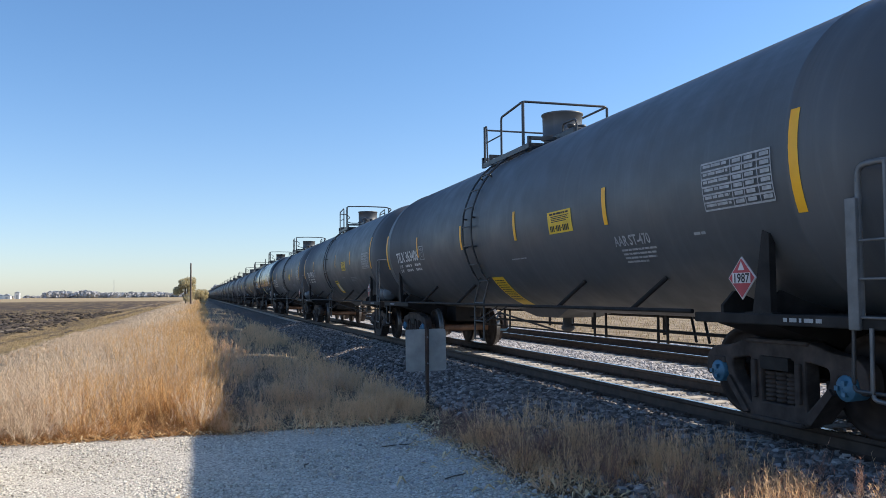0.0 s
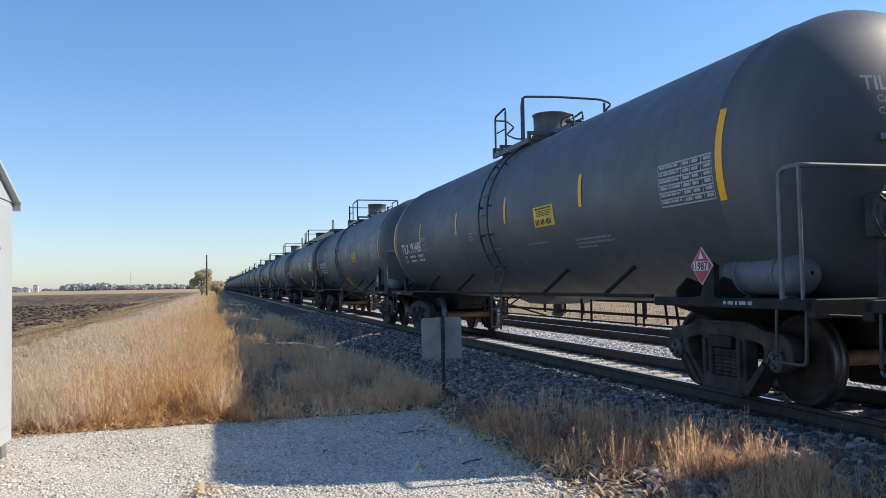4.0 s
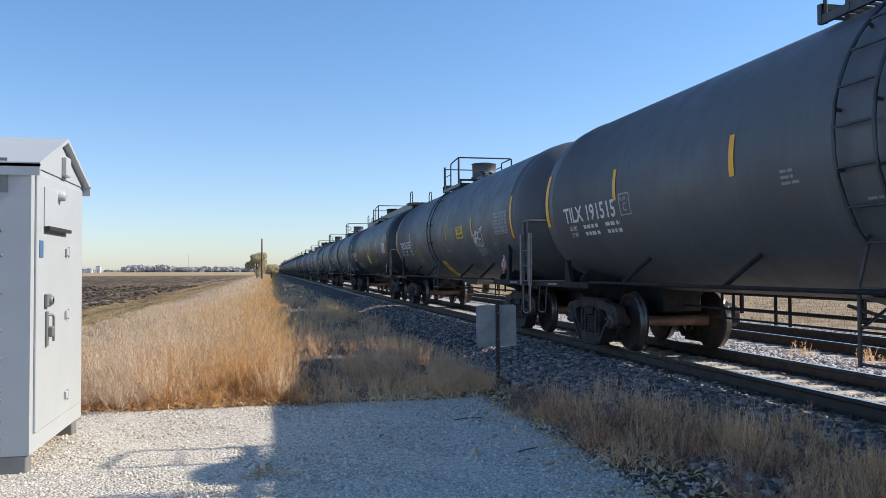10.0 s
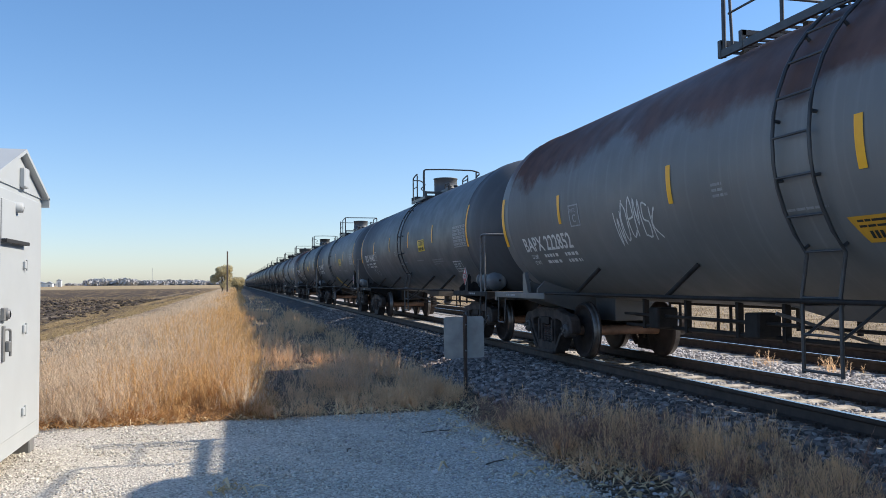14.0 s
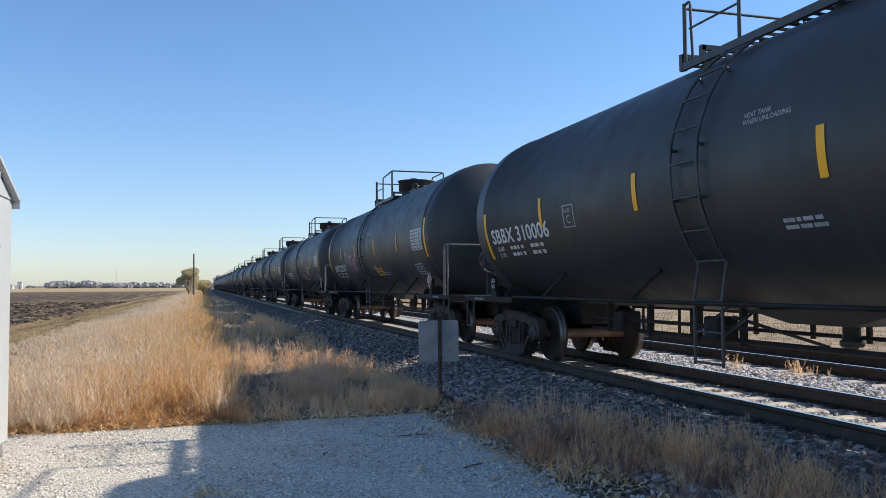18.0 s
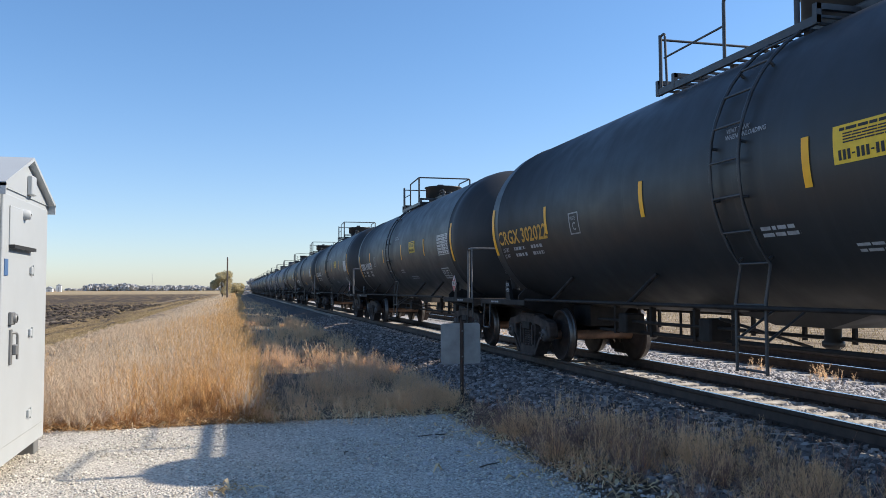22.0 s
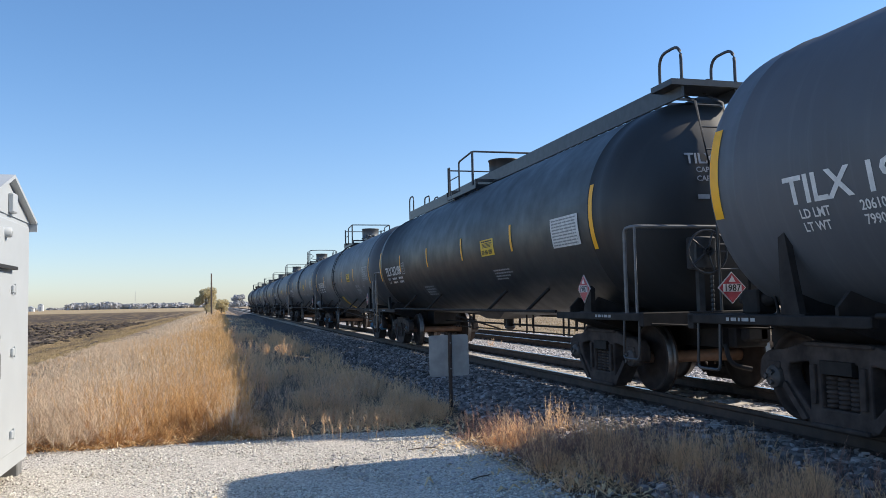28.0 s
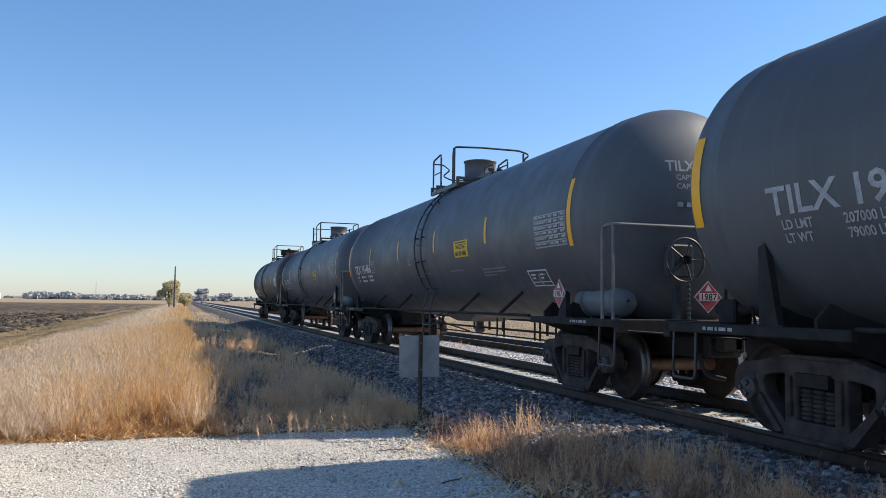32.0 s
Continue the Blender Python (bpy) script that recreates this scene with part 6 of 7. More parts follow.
def build_grass():
    rng = np.random.default_rng(21)
    # the sunlit stand between the field and the line: loose blades, then feathery stems
    gold, pale, russet = [], [], []
    for x0, x1, y0, y1, n, w in ((-5.4, 0.35, 10.45, 16, 9000, 0.0045), (-5.4, 0.4, 16, 30, 11000, 0.007), (-5.4, 0.5, 30, 70, 22000, 0.015), (-5.4, 0.8, 70, 160, 20000, 0.04), (-5.4, 1.2, 160, 420, 12000, 0.11)):
        p = scatter(rng, x0, x1, y0, y1, n, 0.5)
        edge = np.clip((p[:, 1] - 10.3) / 1.2, 0.35, 1)
        h = rng.uniform(0.15, 0.85, len(p)) * edge * verge_height(p[:, 0]) * uneven(p)
        is_pale = pale_share(p, rng)
        wd = w * rng.uniform(0.6, 1.4, len(p))
        ln = rng.uniform(0.2, 2.0, len(p))
        gold.append(blades(p[~is_pale], h[~is_pale], wd[~is_pale], ln[~is_pale], rng))
        pale.append(blades(p[is_pale], h[is_pale], wd[is_pale], ln[is_pale], rng))
    p = scatter(rng, -5.2, 0.35, 10.45, 17, 15000, 0.1)
    hp = rng.uniform(0.25, 1.15, len(p)) * uneven(p) * verge_height(p[:, 0]) * np.clip((p[:, 1] - 10.0) / 1.2, 0.5, 1)
    pl = pale_share(p, rng)
    front = ~pl & (rng.uniform(0, 1, len(p)) < np.clip(1.1 - (p[:, 1] - 10.4) / 1.8, 0.06, 0.6))
    gold.append(plumes(p[~pl & ~front], hp[~pl & ~front], rng, 20, 0.08, 0.0034))
    russet.append(plumes(p[front], hp[front] * 0.8, rng, 18, 0.08, 0.0036))
    pale.append(plumes(p[pl], hp[pl] * 1.06, rng, 22, 0.08, 0.0034))
    # bent leaves low down in the stand, and straw fallen out of its front
    p = scatter(rng, -5.3, 0.4, 10.4, 13.5, 11000)
    hl = rng.uniform(0.05, 0.24, len(p))
    russet.append(blades(p, hl, 0.010 * rng.uniform(0.5, 1.5, len(p)), rng.uniform(0.8, 2.4, len(p)), rng, 1.2))
    p = scatter(rng, -5.2, 0.4, 10.36, 11.3, 1800, 0.0)
    gold.append(blades(p, rng.uniform(0.03, 0.14, len(p)), 0.012 * rng.uniform(0.5, 1.5, len(p)), rng.uniform(1.0, 3.2, len(p)), rng, 1.3))
    # tufts that stand out along the front
    p = scatter(rng, -5.2, 0.3, 10.4, 16, 190)
    ht = rng.uniform(0.25, 0.8, len(p)) * np.clip(verge_height(p[:, 0]) * 1.6, 0.15, 1)
    tp = pale_share(p, rng)
    gold.append(tufts(rng, p[~tp], 14, ht[~tp], 0.12, 18, 0.09, 0.0038, 0.6))
    pale.append(tufts(rng, p[tp], 14, ht[tp], 0.12, 18, 0.09, 0.0038, 0.6))
    p = scatter(rng, -5.2, 0.4, 17, 40, 13000, 0.15)
    hp = rng.uniform(0.35, 1.15, len(p)) * uneven(p) * verge_height(p[:, 0])
    pl = pale_share(p, rng)
    gold.append(plumes(p[~pl], hp[~pl], rng, 11, 0.09, 0.0065))
    pale.append(plumes(p[pl], hp[pl], rng, 11, 0.09, 0.0065))
    for name, pieces, mat, label in (("golden_grass", gold, GOLD, "tall golden dry grass along the verge"), ("pale_grass", pale, PALE_GRASS, "pale bleached dry grass along the verge"), ("russet_undergrowth", russet, RUSSET, "russet dead leaves low in the verge grass")):
        v, f = joined(pieces)
        tagged(new(name, arrays_mesh(name, v, f, mat)), label, "grass", "", "stuff")
    # lower weeds in clumps between the verge and the ballast, bare dark ground among them
    weed, dark = [], []
    for x0, x1, y0, y1, n, w in ((0.2, 3.3, 10.4, 18, 3600, 0.005), (0.3, 3.4, 18, 40, 4200, 0.011), (0.4, 3.6, 40, 110, 5000, 0.03)):
        p = scatter(rng, x0, x1, y0, y1, n, -0.5)
        weed.append(blades(p, rng.uniform(0.05, 0.24, len(p)), w * rng.uniform(0.6, 1.5, len(p)), rng.uniform(0.2, 1.4, len(p)), rng))
    p = scatter(rng, 0.2, 3.1, 10.35, 12.2, 190, 0.25)
    weed.append(tufts(rng, p, 15, rng.uniform(0.12, 0.36, len(p)), 0.12, 14, 0.06, 0.0036, 0.5))
    p = scatter(rng, 0.2, 3.2, 12.2, 18, 230, -0.15)
    weed.append(tufts(rng, p[::2], 18, rng.uniform(0.2, 0.62, len(p[::2])), 0.13, 17, 0.07, 0.004, 0.3))
    straw = [tufts(rng, p[1::2], 18, rng.uniform(0.16, 0.56, len(p[1::2])), 0.16, 17, 0.07, 0.004, 0.45)]
    # broken straw that lies between the pad and the weeds
    p = scatter(rng, 0.1, 3.2, 10.3, 13.0, 2600, 0.1)
    straw.append(blades(p, rng.uniform(0.015, 0.07, len(p)), 0.012 * rng.uniform(0.5, 1.5, len(p)), rng.uniform(1.5, 4.0, len(p)), rng, 1.3))
    p = scatter(rng, 0.3, 3.3, 17, 45, 420, -0.3)
    weed.append(tufts(rng, p, 14, rng.uniform(0.2, 0.66, len(p)), 0.2, 12, 0.11, 0.008, 0.4))
    # the brush at the foot of the ballast beside the pad: crowded upright stalks
    for cx, cy, sx, sy, n in ((3.35, 7.4, 0.6, 1.3, 84), (3.8, 5.6, 0.55, 0.9, 46), (2.95, 8.9, 0.4, 0.7, 24), (4.0, 6.6, 0.45, 1.0, 26), (3.6, 4.4, 0.6, 0.7, 30)):
        p = np.stack([rng.normal(cx, sx * 0.62, n), rng.normal(cy, sy * 0.62, n)], -1)
        p = p[(p[:, 0] > 2.6) & (p[:, 0] < 4.7)]
        p = np.concatenate([p, height_of(p[:, 0], p[:, 1])[:, None] - 0.01], 1)
        shade = rng.uniform(0, 1, len(p)) < 0.4
        weed.append(tufts(rng, p[~shade], 17, rng.uniform(0.12, 0.5, (~shade).sum()), 0.14, 17, 0.05, 0.0036, 0.35))
        dark.append(tufts(rng, p[shade], 20, rng.uniform(0.14, 0.44, shade.sum()), 0.16, 17, 0.055, 0.0036, 0.5))
        q = np.repeat(p, 26, 0) + np.concatenate([rng.normal(0, 0.14, (len(p) * 26, 2)), np.zeros((len(p) * 26, 1))], 1)
        weed.append(blades(q, rng.uniform(0.04, 0.18, len(q)), 0.007 * rng.uniform(0.6, 1.6, len(q)), rng.uniform(0.6, 2.2, len(q)), rng, 1.1))
    for cx, cy, n in ((1.25, 10.0, 26), (1.7, 10.05, 18), (0.75, 10.25, 24), (8.55, 12.5, 16), (8.9, 11.2, 26), (8.3, 25.0, 14)):
        p = np.stack([rng.normal(cx, 0.13, n), rng.normal(cy, 0.12, n)], -1)
        p = np.concatenate([p, height_of(p[:, 0], p[:, 1])[:, None] - 0.01], 1)
        weed.append(plumes(p, rng.uniform(0.12, 0.34, n), rng, 14, 0.07, 0.005))
    v, f = joined(weed)
    tagged(new("dry_weeds", arrays_mesh("dry_weeds", v, f, BROWN_WEED)), "low reddish-brown dry weeds beside the ballast", "weeds", "", "stuff")
    v, f = joined(straw)
    tagged(new("pale_weeds", arrays_mesh("pale_weeds", v, f, WEED_STRAW)), "pale straw and dry stalks between verge and ballast", "weeds", "", "stuff")
    v, f = joined(dark)
    tagged(new("dead_weeds", arrays_mesh("dead_weeds", v, f, DARK_WEED)), "dark brown dead weeds beside the ballast", "weeds", "", "stuff")
    # corn husks blown against the edge of the pad
    husk = []
    n = 1500
    t = rng.uniform(0, 1, n)
    x = np.where(t < 0.6, rng.uniform(-5.0, 3.0, n), rng.normal(2.95, 0.4, n))
    y = np.where(t < 0.6, 10.42 + np.abs(rng.normal(0, 0.35, n)), rng.uniform(4.6, 10.4, n))
    x[:26], y[:26] = rng.normal(-0.1, 0.1, 26), rng.normal(7.08, 0.07, 26)
    p = np.stack([x, y, height_of(x) + 0.01], -1)
    a, l, w = rng.uniform(0, 2 * np.pi, n), rng.uniform(0.04, 0.2, n), rng.uniform(0.005, 0.018, n)
    big = np.arange(n) % 9 == 4
    l[big], w[big] = rng.uniform(0.08, 0.18, big.sum()), rng.uniform(0.010, 0.022, big.sum())
    d = np.stack([np.cos(a), np.sin(a), 0 * a], -1)
    s = np.stack([-np.sin(a), np.cos(a), rng.uniform(-0.5, 0.5, n)], -1) * w[:, None]
    up = np.stack([0 * a, 0 * a, l * rng.uniform(0.03, 0.4, n)], -1)
    v = np.stack([p - s * 0.3, p + s * 0.3, p + d * l[:, None] * 0.5 - s + up, p + d * l[:, None] * 0.5 + s + up, p + d * l[:, None] - s * 0.2, p + d * l[:, None] + s * 0.2], 1)
    f = np.array([(0, 1, 3, 2), (2, 3, 5, 4)])[None] + 6 * np.arange(n)[:, None, None]
    tagged(new("corn_husks", arrays_mesh("corn_husks", v.reshape(-1, 3), f.reshape(-1, 4), HUSK)), "bleached corn husks blown along the gravel edge", "husks", "", "stuff")
    # stubble in the tilled field and dry grass beyond the tracks
    n = 9000
    x = -5.3 - 26 * rng.uniform(0, 1, n) ** 1.6
    y = 11 + 110 * rng.uniform(0, 1, n) ** 1.5
    p = np.stack([x, y, height_of(x) + 0.0], -1)
    sc = 1 + y / 30
    st = blades(p, rng.uniform(0.02, 0.09, n) * np.sqrt(sc), 0.010 * sc * rng.uniform(0.6, 1.5, n), rng.uniform(1.0, 3.0, n), rng)
    x, y = rng.uniform(13.5, 30, 16000), rng.uniform(6, 110, 16000)
    p = np.stack([x, y, height_of(x)], -1)
    st2 = blades(p, rng.uniform(0.04, 0.16, 16000), 0.02 * rng.uniform(0.6, 1.5, 16000), rng.uniform(0.1, 0.8, 16000), rng)
    n = 7000
    x = -5.2 - 3.6 * rng.uniform(0, 1, n) ** 1.3
    y = 10.6 + 60 * rng.uniform(0, 1, n) ** 1.6
    sc = 1 + y / 40
    st3 = blades(np.stack([x, y, height_of(x)], -1), rng.uniform(0.02, 0.10, n), 0.010 * sc * rng.uniform(0.6, 1.6, n), rng.uniform(0.8, 3.5, n), rng)
    v, f = joined([st, st3])
    tagged(new("field_stubble", arrays_mesh("field_stubble", v, f, STRAW)), "broken corn stubble and straw on dark soil", "stubble", "", "stuff")
    tagged(new("far_grass", arrays_mesh("far_grass", *st2, STRAW)), "low bleached grass beyond the second track", "grass", "", "stuff")


# ---- things beside the line ----
def shelter():
    """Signal equipment shelter on skids: gabled roof, door in the gable wall with latch, hinges and vents."""
    x0, x1, y0, y1, z0, ze, zr = -3.86, -1.95, 7.53, 9.37, 0.14, 2.50, 2.80
    ym = (y0 + y1) / 2
    root = new("signal_shelter")
    root.location = ((x0 + x1) / 2, ym, 0)
    tagged(root, "light grey metal signal equipment shelter on gravel", "equipment shelter")
    ox, oy = -(x0 + x1) / 2, -ym

    def put(name, g, *mats, label=""):
        g.v = [(x + ox, y + oy, z) for x, y, z in g.v]
        return part(name, g.mesh(name, *mats), root, label)

    g = Geo()
    g.prism([(y0, z0), (y1, z0), (y1, ze), (ym, zr), (y0, ze)], "x", x0, x1)
    put("body", g, SHELL)
    g = Geo()
    for s, a, b in ((-1, y0, ym), (1, ym, y1)):
        ya, za, yb, zb = (y0 - 0.035, ze - 0.03, ym, zr + 0.012) if s < 0 else (ym, zr + 0.012, y1 + 0.035, ze - 0.03)
        g.prism([(ya, za), (yb, zb), (yb, zb + 0.035), (ya, za + 0.035)], "x", x0 - 0.06, x1 + 0.07)
        yo = y0 - 0.035 if s < 0 else y1 + 0.01
        g.box(x0 - 0.06, x1 + 0.07, yo, yo + 0.025, ze - 0.10, ze - 0.005)
    put("roof", g, SHELL, label="light grey gabled metal roof")
    g = Geo()
    g.prism([(y0 + 0.02, ze - 0.02), (y1 - 0.02, ze - 0.02), (ym, zr - 0.03)], "x", x1, x1 + 0.012)
    put("gable_panel", g, SHELL)
    g = Geo()
    g.box(x1, x1 + 0.022, y0 + 0.10, y1 - 0.14, z0 + 0.16, ze - 0.07, 0.006)
    door = put("door", g, SHELL, label="closed light grey steel door")

    def sub(name, g, *mats, label=""):
        g.v = [(x + ox, y + oy, z) for x, y, z in g.v]
        return part(name, g.mesh(name, *mats), door, label)

    xf = x1 + 0.022
    g = Geo()
    g.box(xf, xf + 0.035, y0 + 0.32, y0 + 0.43, 1.32, 1.43, 0.008)
    g.turned([(xf + 0.03, 0.04), (xf + 0.055, 0.04), (xf + 0.06, 0.025)], "x", 14, (0, y0 + 0.39, 1.375))
    sub("deadbolt", g, SHELL_DARK, label="round lock cover")
    g = Geo()
    g.box(xf, xf + 0.02, y0 + 0.36, y0 + 0.41, 0.98, 1.28, 0.005)
    g.tube(round_path([(xf + 0.01, y0 + 0.385, 1.25), (xf + 0.04, y0 + 0.43, 1.25), (xf + 0.045, y0 + 0.46, 1.23), (xf + 0.045, y0 + 0.46, 1.02)], 0.025), 0.011)
    g.box(xf + 0.015, xf + 0.06, y0 + 0.39, y0 + 0.45, 1.06, 1.15, 0.01)
    sub("door_handle", g, SHELL_DARK, label="steel latch handle with padlock")
    g = Geo()
    g.box(xf, xf + 0.012, y0 + 0.29, y0 + 1.06, 2.00, 2.34, 0.004)
    g.box(xf + 0.012, xf + 0.05, y0 + 0.29, y0 + 1.06, 1.975, 2.005, 0, 1)
    sub("vent_hood", g, SHELL, GASKET, label="grey vent hood with a dark slot")
    g = Geo()
    g.box(xf, xf + 0.006, y0 + 0.16, y0 + 0.27, 1.74, 1.88)
    sub("label", g, BLUE_LABEL, label="small blue label")
    for z in (1.80, 1.22, 0.47):
        g = Geo()
        g.box(xf, xf + 0.025, y0 + 1.03, y0 + 1.09, z - 0.035, z + 0.035, 0.006)
        g.tube([(xf + 0.02, y0 + 1.105, z - 0.05), (xf + 0.02, y0 + 1.105, z + 0.05)], 0.01, 6)
        sub("hinge", g, SHELL)
    g = Geo()
    g.turned([(xf - 0.01, 0.05), (xf + 0.06, 0.045), (xf + 0.07, 0.01)], "x", 12, (0, y0 + 0.75, 2.30))
    put("lamp", g, SHELL)
    g = Geo()
    g.box(x1 + 0.01, x1 + 0.06, ym + 0.0, ym + 0.16, 2.50, 2.68, 0.01)
    put("gable_vent", g, SHELL)
    g = Geo()
    g.tube(round_path([(x0 + 1.55, y0 - 0.02, 2.56), (x0 + 1.55, y0 - 0.10, 2.56), (x0 + 1.55, y0 - 0.10, 2.24), (x0 + 1.55, y0 - 0.02, 2.24)], 0.03), 0.018)
    g.box(x0 + 1.61, x0 + 1.73, y0 - 0.01, y0, 2.26, 2.54)
    put("lifting_handle", g, SHELL_DARK)
    for i, z in enumerate((2.48, 2.34, 1.95, 1.75, 1.45, 1.15, 0.92, 0.66, 0.58, 0.42, 0.28, 0.20)):
        g = Geo()
        g.turned([(y0 - 0.016, 0.004), (y0 - 0.014, 0.012), (y0, 0.014)], "y", 8, (x1 - 0.22 - (0.0 if i > 1 else 0.02), 0, z))
        put("bolt", g, SHELL_DARK)
    g = Geo()
    g.box(x1 - 0.46, x1 - 0.44, y0 - 0.02, y0, z0 + 0.02, ze - 0.1)
    g.box(x1 - 0.56, x1 - 0.52, y0 - 0.03, y0, 1.28, 1.72)
    put("side_door_edge", g, SHELL)
    for ya, yb in ((y0 - 0.0, y0 + 0.16), (y1 - 0.28, y1 - 0.10)):
        g = Geo()
        g.box(x0 + 0.1, x1 - 0.02, ya, yb, -0.03, z0, 0.01)
        put("skid", g, SHELL_DARK)


def marker_sign():
    root = new("trackside_sign")
    root.location = (3.06, 11.4, 0)
    tagged(root, "square metal sign seen from its dull back on a rusty post", "sign")
    g = Geo()
    pts = []
    for cx, cz, a0 in ((0.25, 1.09, 0), (-0.25, 1.09, 90), (-0.25, 0.59, 180), (0.25, 0.59, 270)):
        for k in range(4):
            a = radians(a0 + 30 * k)
            pts.append((cx + 0.04 * math.cos(a), cz + 0.04 * math.sin(a)))
    g.prism(pts, "y", 0.02, 0.024)
    part("plate", g.mesh("plate", SIGN_BACK), root, "dull aluminium sheet", (0, 0, 0), (0, -0.7, 0))
    g = Geo()
    g.prism([(-0.028, 0.0), (-0.012, -0.028), (0.012, -0.028), (0.028, 0.0), (0.022, 0.004), (0.010, -0.022), (-0.010, -0.022), (-0.022, 0.004)], "z", -0.1, 1.15)
    part("post", g.mesh("post", POST), root, "rusty channel post")
    for z in (1.02, 0.66):
        g = Geo()
        g.turned([(-0.034, 0.002), (-0.034, 0.012), (0.02, 0.012)], "y", 8, (0, 0, z))
        part("bolt", g.mesh("bolt", SHELL_DARK), root)


def leaf_cloud(rng, blobs, n, size):
    """Small turned leaves filling a set of uneven blobs."""
    pick = rng.integers(0, len(blobs), n)
    b = np.array(blobs)[pick]
    d = rng.normal(0, 1, (n, 3))
    d /= np.linalg.norm(d, axis=1)[:, None]
    r = rng.uniform(0.35, 1.0, n) ** 0.6
    c = b[:, :3] + d * r[:, None] * b[:, 3:6]
    a, t = rng.uniform(0, 2 * np.pi, n), rng.uniform(-1, 1, n)
    u = np.stack([np.cos(a), np.sin(a), t], -1) * (size * rng.uniform(0.6, 1.4, n))[:, None]
    w = np.stack([-np.sin(a) * t, np.cos(a) * t, np.ones(n)], -1) * (size * rng.uniform(0.4, 0.9, n))[:, None]
    v = np.stack([c - u, c - w * 0.6, c + u, c + w], 1)
    f = np.array([(0, 1, 2, 3)])[None] + 4 * np.arange(n)[:, None, None]
    return v.reshape(-1, 3), f.reshape(-1, 4)


def tree(x, y, h, spread, seed, leaf, label, n=2600, size=0.10, trunk=0.25):
    rng = np.random.default_rng(seed)
    root = new("tree")
    root.location = (x, y, float(height_of(x)) - 0.05)
    tagged(root, label, "tree")
    g = Geo()
    g.tube([(0, 0, 0), (0.03 * h, 0, trunk * h), (0.0, 0.02 * h, 0.75 * h)], 0.025 * h, 8)
    tips = []
    for k in range(9):
        a, e = 2.4 * k, rng.uniform(0.35, 0.8)
        tip = (math.cos(a) * spread * rng.uniform(0.4, 0.75), math.sin(a) * spread * rng.uniform(0.4, 0.75), h * e + 0.1 * h)
        g.tube([(0, 0, trunk * h + 0.03 * h * k), (tip[0] * 0.5, tip[1] * 0.5, tip[2] * 0.8), tip], 0.008 * h, 5)
        tips.append(tip)
    part("trunk", g.mesh("trunk", BARK), root)
    blobs = [(*t, spread * rng.uniform(0.3, 0.5), spread * rng.uniform(0.3, 0.5), h * rng.uniform(0.12, 0.2)) for t in tips]
    blobs += [(0, 0, h * 0.85, spread * 0.4, spread * 0.4, h * 0.15), (spread * 0.3, 0, h * 0.3, spread * 0.5, spread * 0.5, h * 0.2)]
    v, f = leaf_cloud(rng, blobs, n, size)
    part("crown", arrays_mesh("crown", v, f, leaf), root)


def utility_pole():
    root = new("utility_pole")
    root.location = (-1.45, 150.0, 0)
    tagged(root, "lone weathered wooden pole beside the line", "pole")
    g = Geo()
    g.turned([(-0.5, 0.17), (0.5, 0.165), (4.0, 0.145), (7.35, 0.12), (7.4, 0.02)], "z", 14)
    part("shaft", g.mesh("shaft", POLE), root)
    g = Geo()
    g.turned([(7.35, 0.128), (7.40, 0.128), (7.44, 0.01)], "z", 14)
    part("cap", g.mesh("cap", ROOF_GREY), root)


def farm(x, y, w, d, h, roof, seed):
    root = new("farm_building")
    root.location = (x, y, -0.2)
    tagged(root, "distant white farm building with a pale metal roof", "building")
    g = Geo()
    g.box(-w / 2, w / 2, -d / 2, d / 2, 0, h)
    part("wall", g.mesh("wall", WALL_WHITE), root)
    g = Geo()
    g.prism([(-w / 2 - 0.4, h), (w / 2 + 0.4, h), (0, h + roof)], "y", -d / 2 - 0.4, d / 2 + 0.4)
    part("roof", g.mesh("roof", ROOF_GREY), root)
    g = Geo()
    g.box(-w * 0.15, w * 0.15, -d / 2 - 0.06, -d / 2 - 0.01, 0, h * 0.7)
    part("door", g.mesh("door", ROOF_GREY), root)


def far_woods():
    rng = np.random.default_rng(41)
    blobs = []
    for x0, x1, y, h, n in ((-244, -170, 1500, 11, 26), (-172, -20, 1500, 8, 60), (-40, 80, 1700, 9, 50), (60, 600, 1900, 9, 80), (-900, -330, 2600, 6, 70)):
        for _ in range(n):
            s = rng.uniform(0.6, 1.15)
            blobs.append((rng.uniform(x0, x1), y + rng.uniform(-25, 25), h * 0.42 * s, 11 * s, 9, h * 0.5 * s))
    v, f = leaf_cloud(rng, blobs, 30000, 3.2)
    tagged(new("far_woods", arrays_mesh("far_woods", v, f, HAZED_LEAF)), "line of bare woods along the horizon, haze in the leaf colour", "woods", "", "stuff")


def mast():
    root = new("radio_mast")
    root.location = (-150, 1600, 0)
    tagged(root, "thin distant lattice radio mast", "mast")
    g = Geo()
    for k in range(3):
        a = 2 * math.pi * k / 3
        g.tube([(0.5 * math.cos(a), 0.5 * math.sin(a), 0), (0.4 * math.cos(a), 0.4 * math.sin(a), 32)], 0.12, 5)
    for i in range(16):
        for k in range(3):
            a, b = 2 * math.pi * k / 3, 2 * math.pi * (k + 1) / 3
            g.tube([(0.45 * math.cos(a), 0.45 * math.sin(a), 2 * i), (0.45 * math.cos(b), 0.45 * math.sin(b), 2 * i + 2)], 0.06, 4)
    part("lattice", g.mesh("lattice", ROOF_GREY), root)


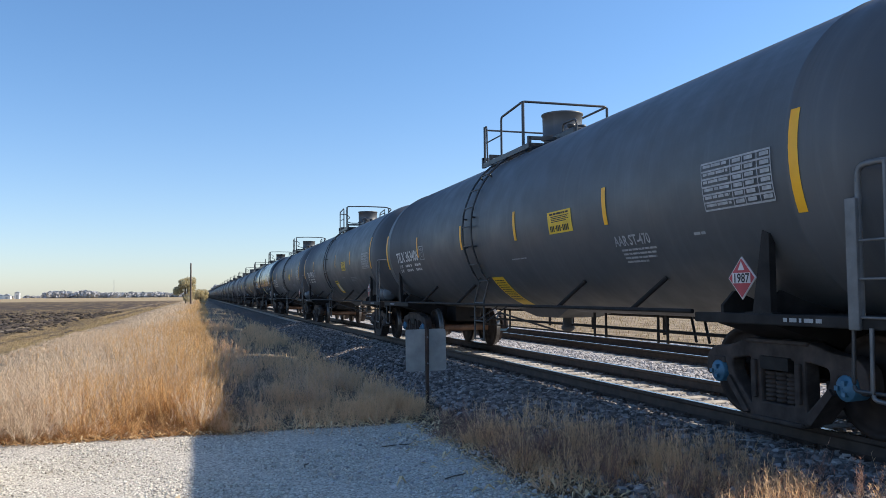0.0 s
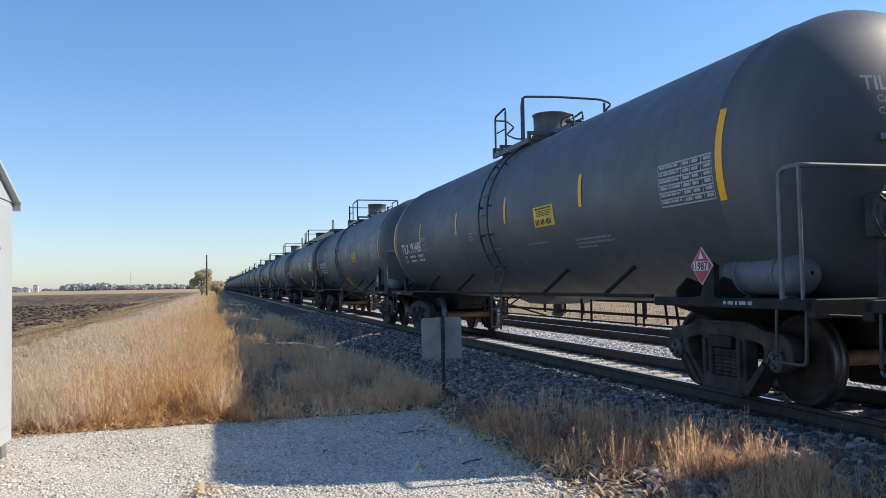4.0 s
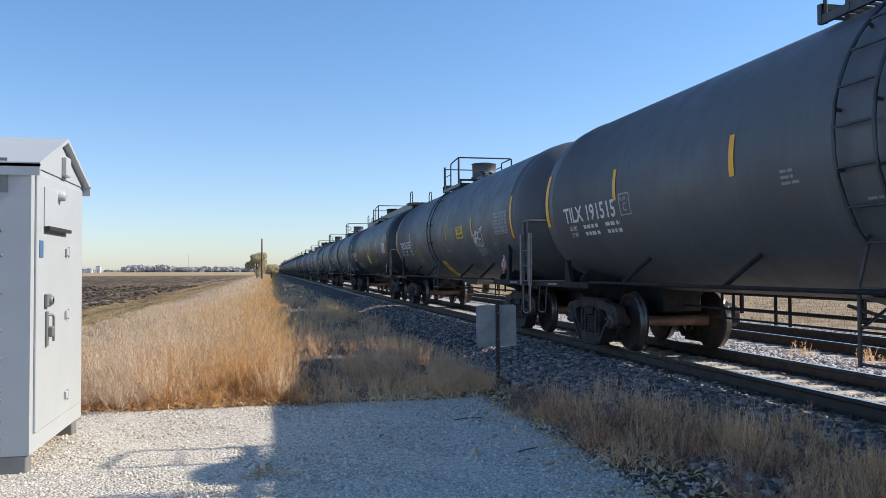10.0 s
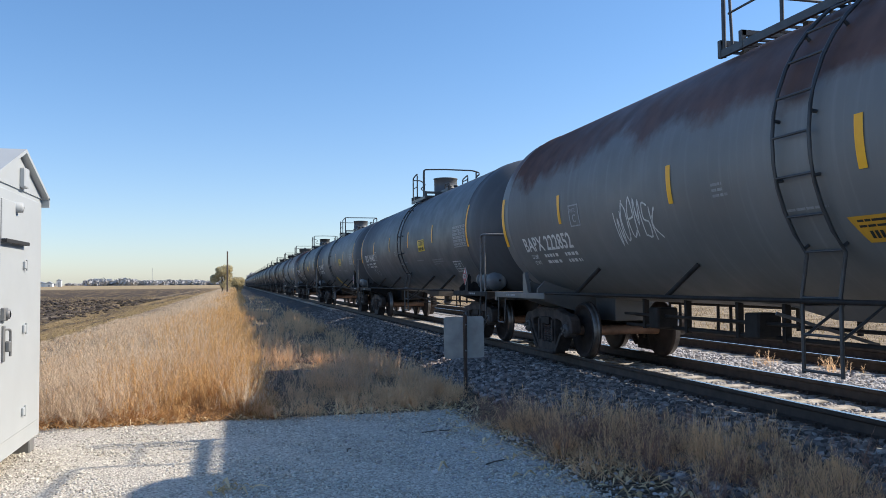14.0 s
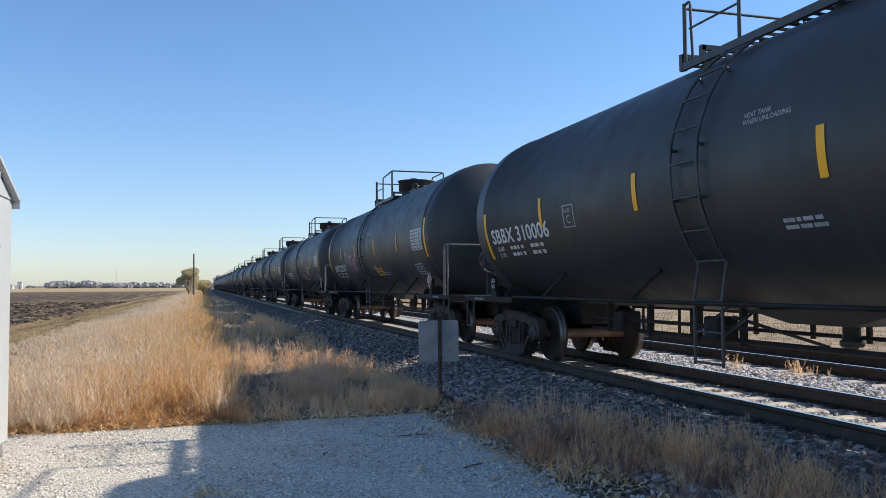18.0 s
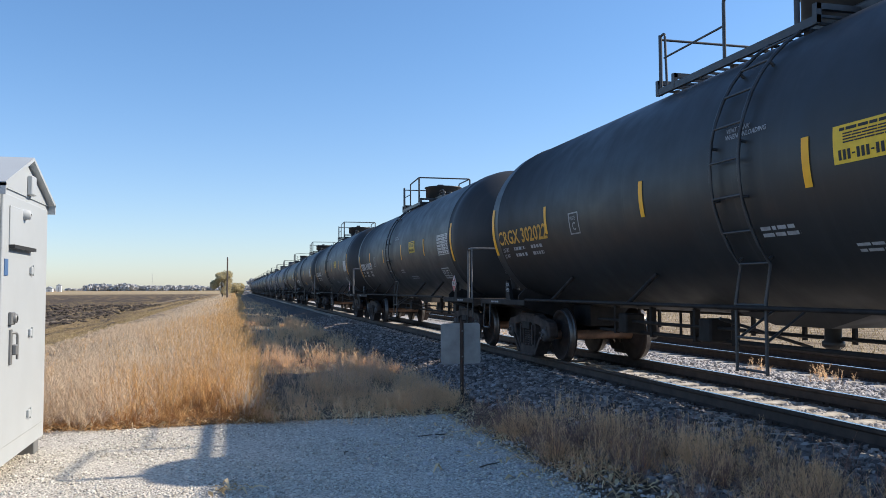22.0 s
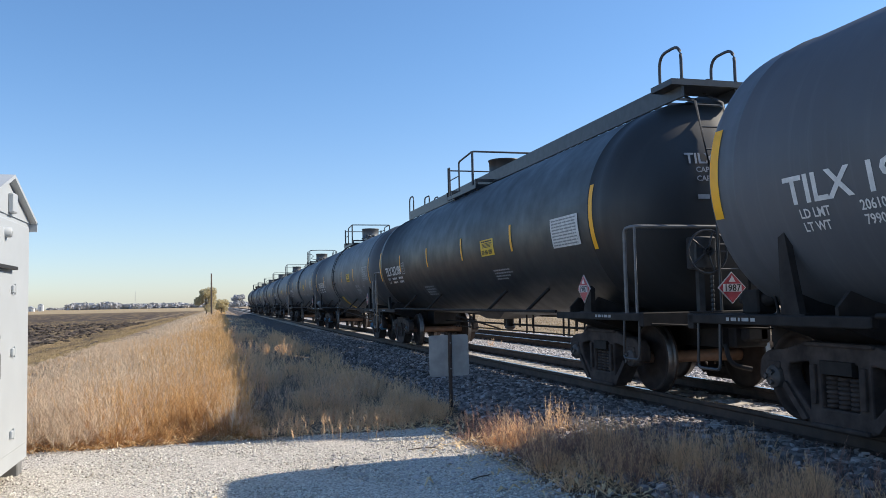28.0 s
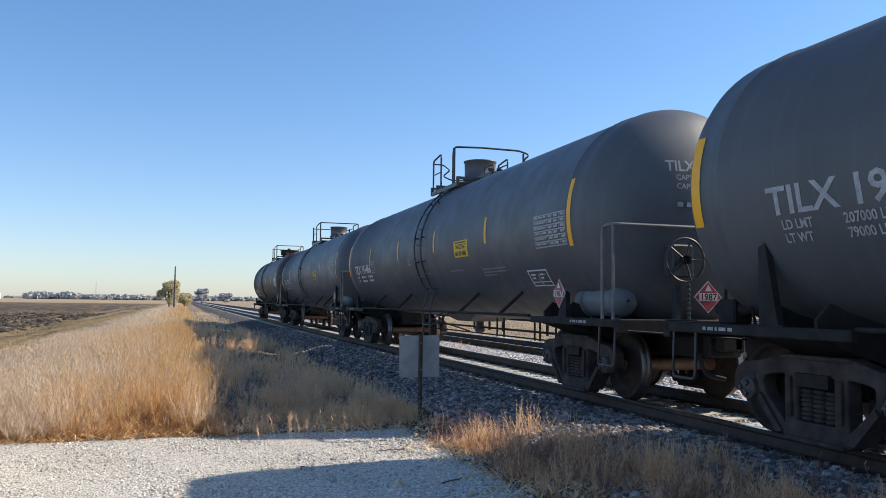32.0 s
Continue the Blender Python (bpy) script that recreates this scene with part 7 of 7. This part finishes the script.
def twigs():
    rng = random.Random(3)
    for x, y, l, a in ((2.05, 9.0, 0.34, 10), (2.2, 7.4, 0.26, 30), (1.0, 8.3, 0.15, 80)):
        g = Geo()
        g.tube([(-l / 2, 0, 0.012), (-l * 0.1, rng.uniform(-0.02, 0.02), 0.02), (l / 2, rng.uniform(-0.03, 0.03), 0.012)], 0.006, 6)
        ob = new("twig", g.mesh("twig", BARK))
        ob.matrix_basis = pose(x, y, 0, 0, 0, a)
        tagged(ob, "short dark twig lying on the gravel", "twig", "twigs on the pad")


for spec in CARS.values():
    for words in (spec["mark"], *sum(spec.get("weights", ()), ())):
        text_flat(words, 0.02)
make_side_frame()
build_ground()
build_tracks()
TRAIN = {k: tank_car(CARS[k], k) for k in CARS}
shelter()
marker_sign()
utility_pole()
tree(-2.6, 163, 5.0, 2.3, 51, TREE_LEAF, "yellow-green leafy bush-like tree beside the pole", 5200, 0.13, 0.12)
tree(0.2, 172, 3.0, 1.8, 52, TREE_LEAF, "low yellow-green scrub tree beside the pole", 2400, 0.12, 0.12)
# these far crowns share the leaf colour with haze painted in
tree(9.0, 430, 7.0, 3.4, 53, HAZED_LEAF, "round tree beyond the tracks, haze in its leaf colour", 2600, 0.4, 0.2)
tree(-1.0, 440, 4.8, 2.6, 54, HAZED_LEAF, "round tree beyond the tracks, haze in its leaf colour", 2000, 0.4, 0.2)
tree(22.0, 470, 5.5, 4.4, 55, HAZED_LEAF, "low tree beyond the tracks, haze in its leaf colour", 2000, 0.4, 0.15)
farm(-214, 1000, 16, 10, 4, 2.5, 1)
farm(-224, 1040, 9, 8, 3.5, 2, 2)
farm(-201, 990, 7, 8, 3.5, 2.5, 3)
farm(-193, 1000, 5, 5, 7, 1.5, 4)
far_woods()
mast()
twigs()
build_stones()
build_grass()


# ---- the train runs down the line towards the camera and past it ----
DRIFT = {-2: 14.2, 0: 13.98, 2: 14.05, 3: 14.08, 4: 14.6, 6: 14.55, 7: 14.48, 8: 13.95, 9: 14.5, 10: 14.7, 11: 14.05, 12: 14.5, 13: 14.3, 14: 15.0, 15: 14.55, 17: 14.5, 21: 14.5,
         22: 14.25, 23: 14.7, 24: 14.7, 25: 14.7, 26: 14.45, 27: 14.3, 28: 14.3, 29: 14.6, 30: 14.75, 31: 14.63, 33: 14.4, 34: 14.2, 35: 14.65, 36: 14.3, 37: 14.15, 38: 14.1, 39: 13.68, 40: 14.1, 42: 14.1}


def car_y(k, t):
    """Where the middle of a car stands: even spacing with small differences in car length, at an even speed."""
    return float(np.interp(k, list(DRIFT), list(DRIFT.values()))) + CAR_LENGTH * k - SPEED * t


def motions():
    for k, car in TRAIN.items():
        walk(car, [(t, pose(TRACK_X, car_y(k, t), ZR)) for t in (0.0, 16.0, 32.0)])
    step = 89.0  # wheels turn by just under a quarter from key to key, while they are near
    for w, k, y, wy in WHEELS:
        near = (car_y(k, 0) + y - 48.0) / SPEED
        first, last = max(0, math.ceil(near * 10) / 10), min(32.0, near + 2.6)
        rows = [(0.0, pose(0, wy, 0.457))]
        n0, n1 = round(first * FPS), round(last * FPS)
        for i in range(max(1, n0), n1 + 1):
            rows.append((i / FPS, pose(0, wy, 0.457, (i - max(1, n0)) * step)))
        if n1 < 32 * FPS:
            rows.append((32.0, rows[-1][1]))
        walk(w, rows)


motions()
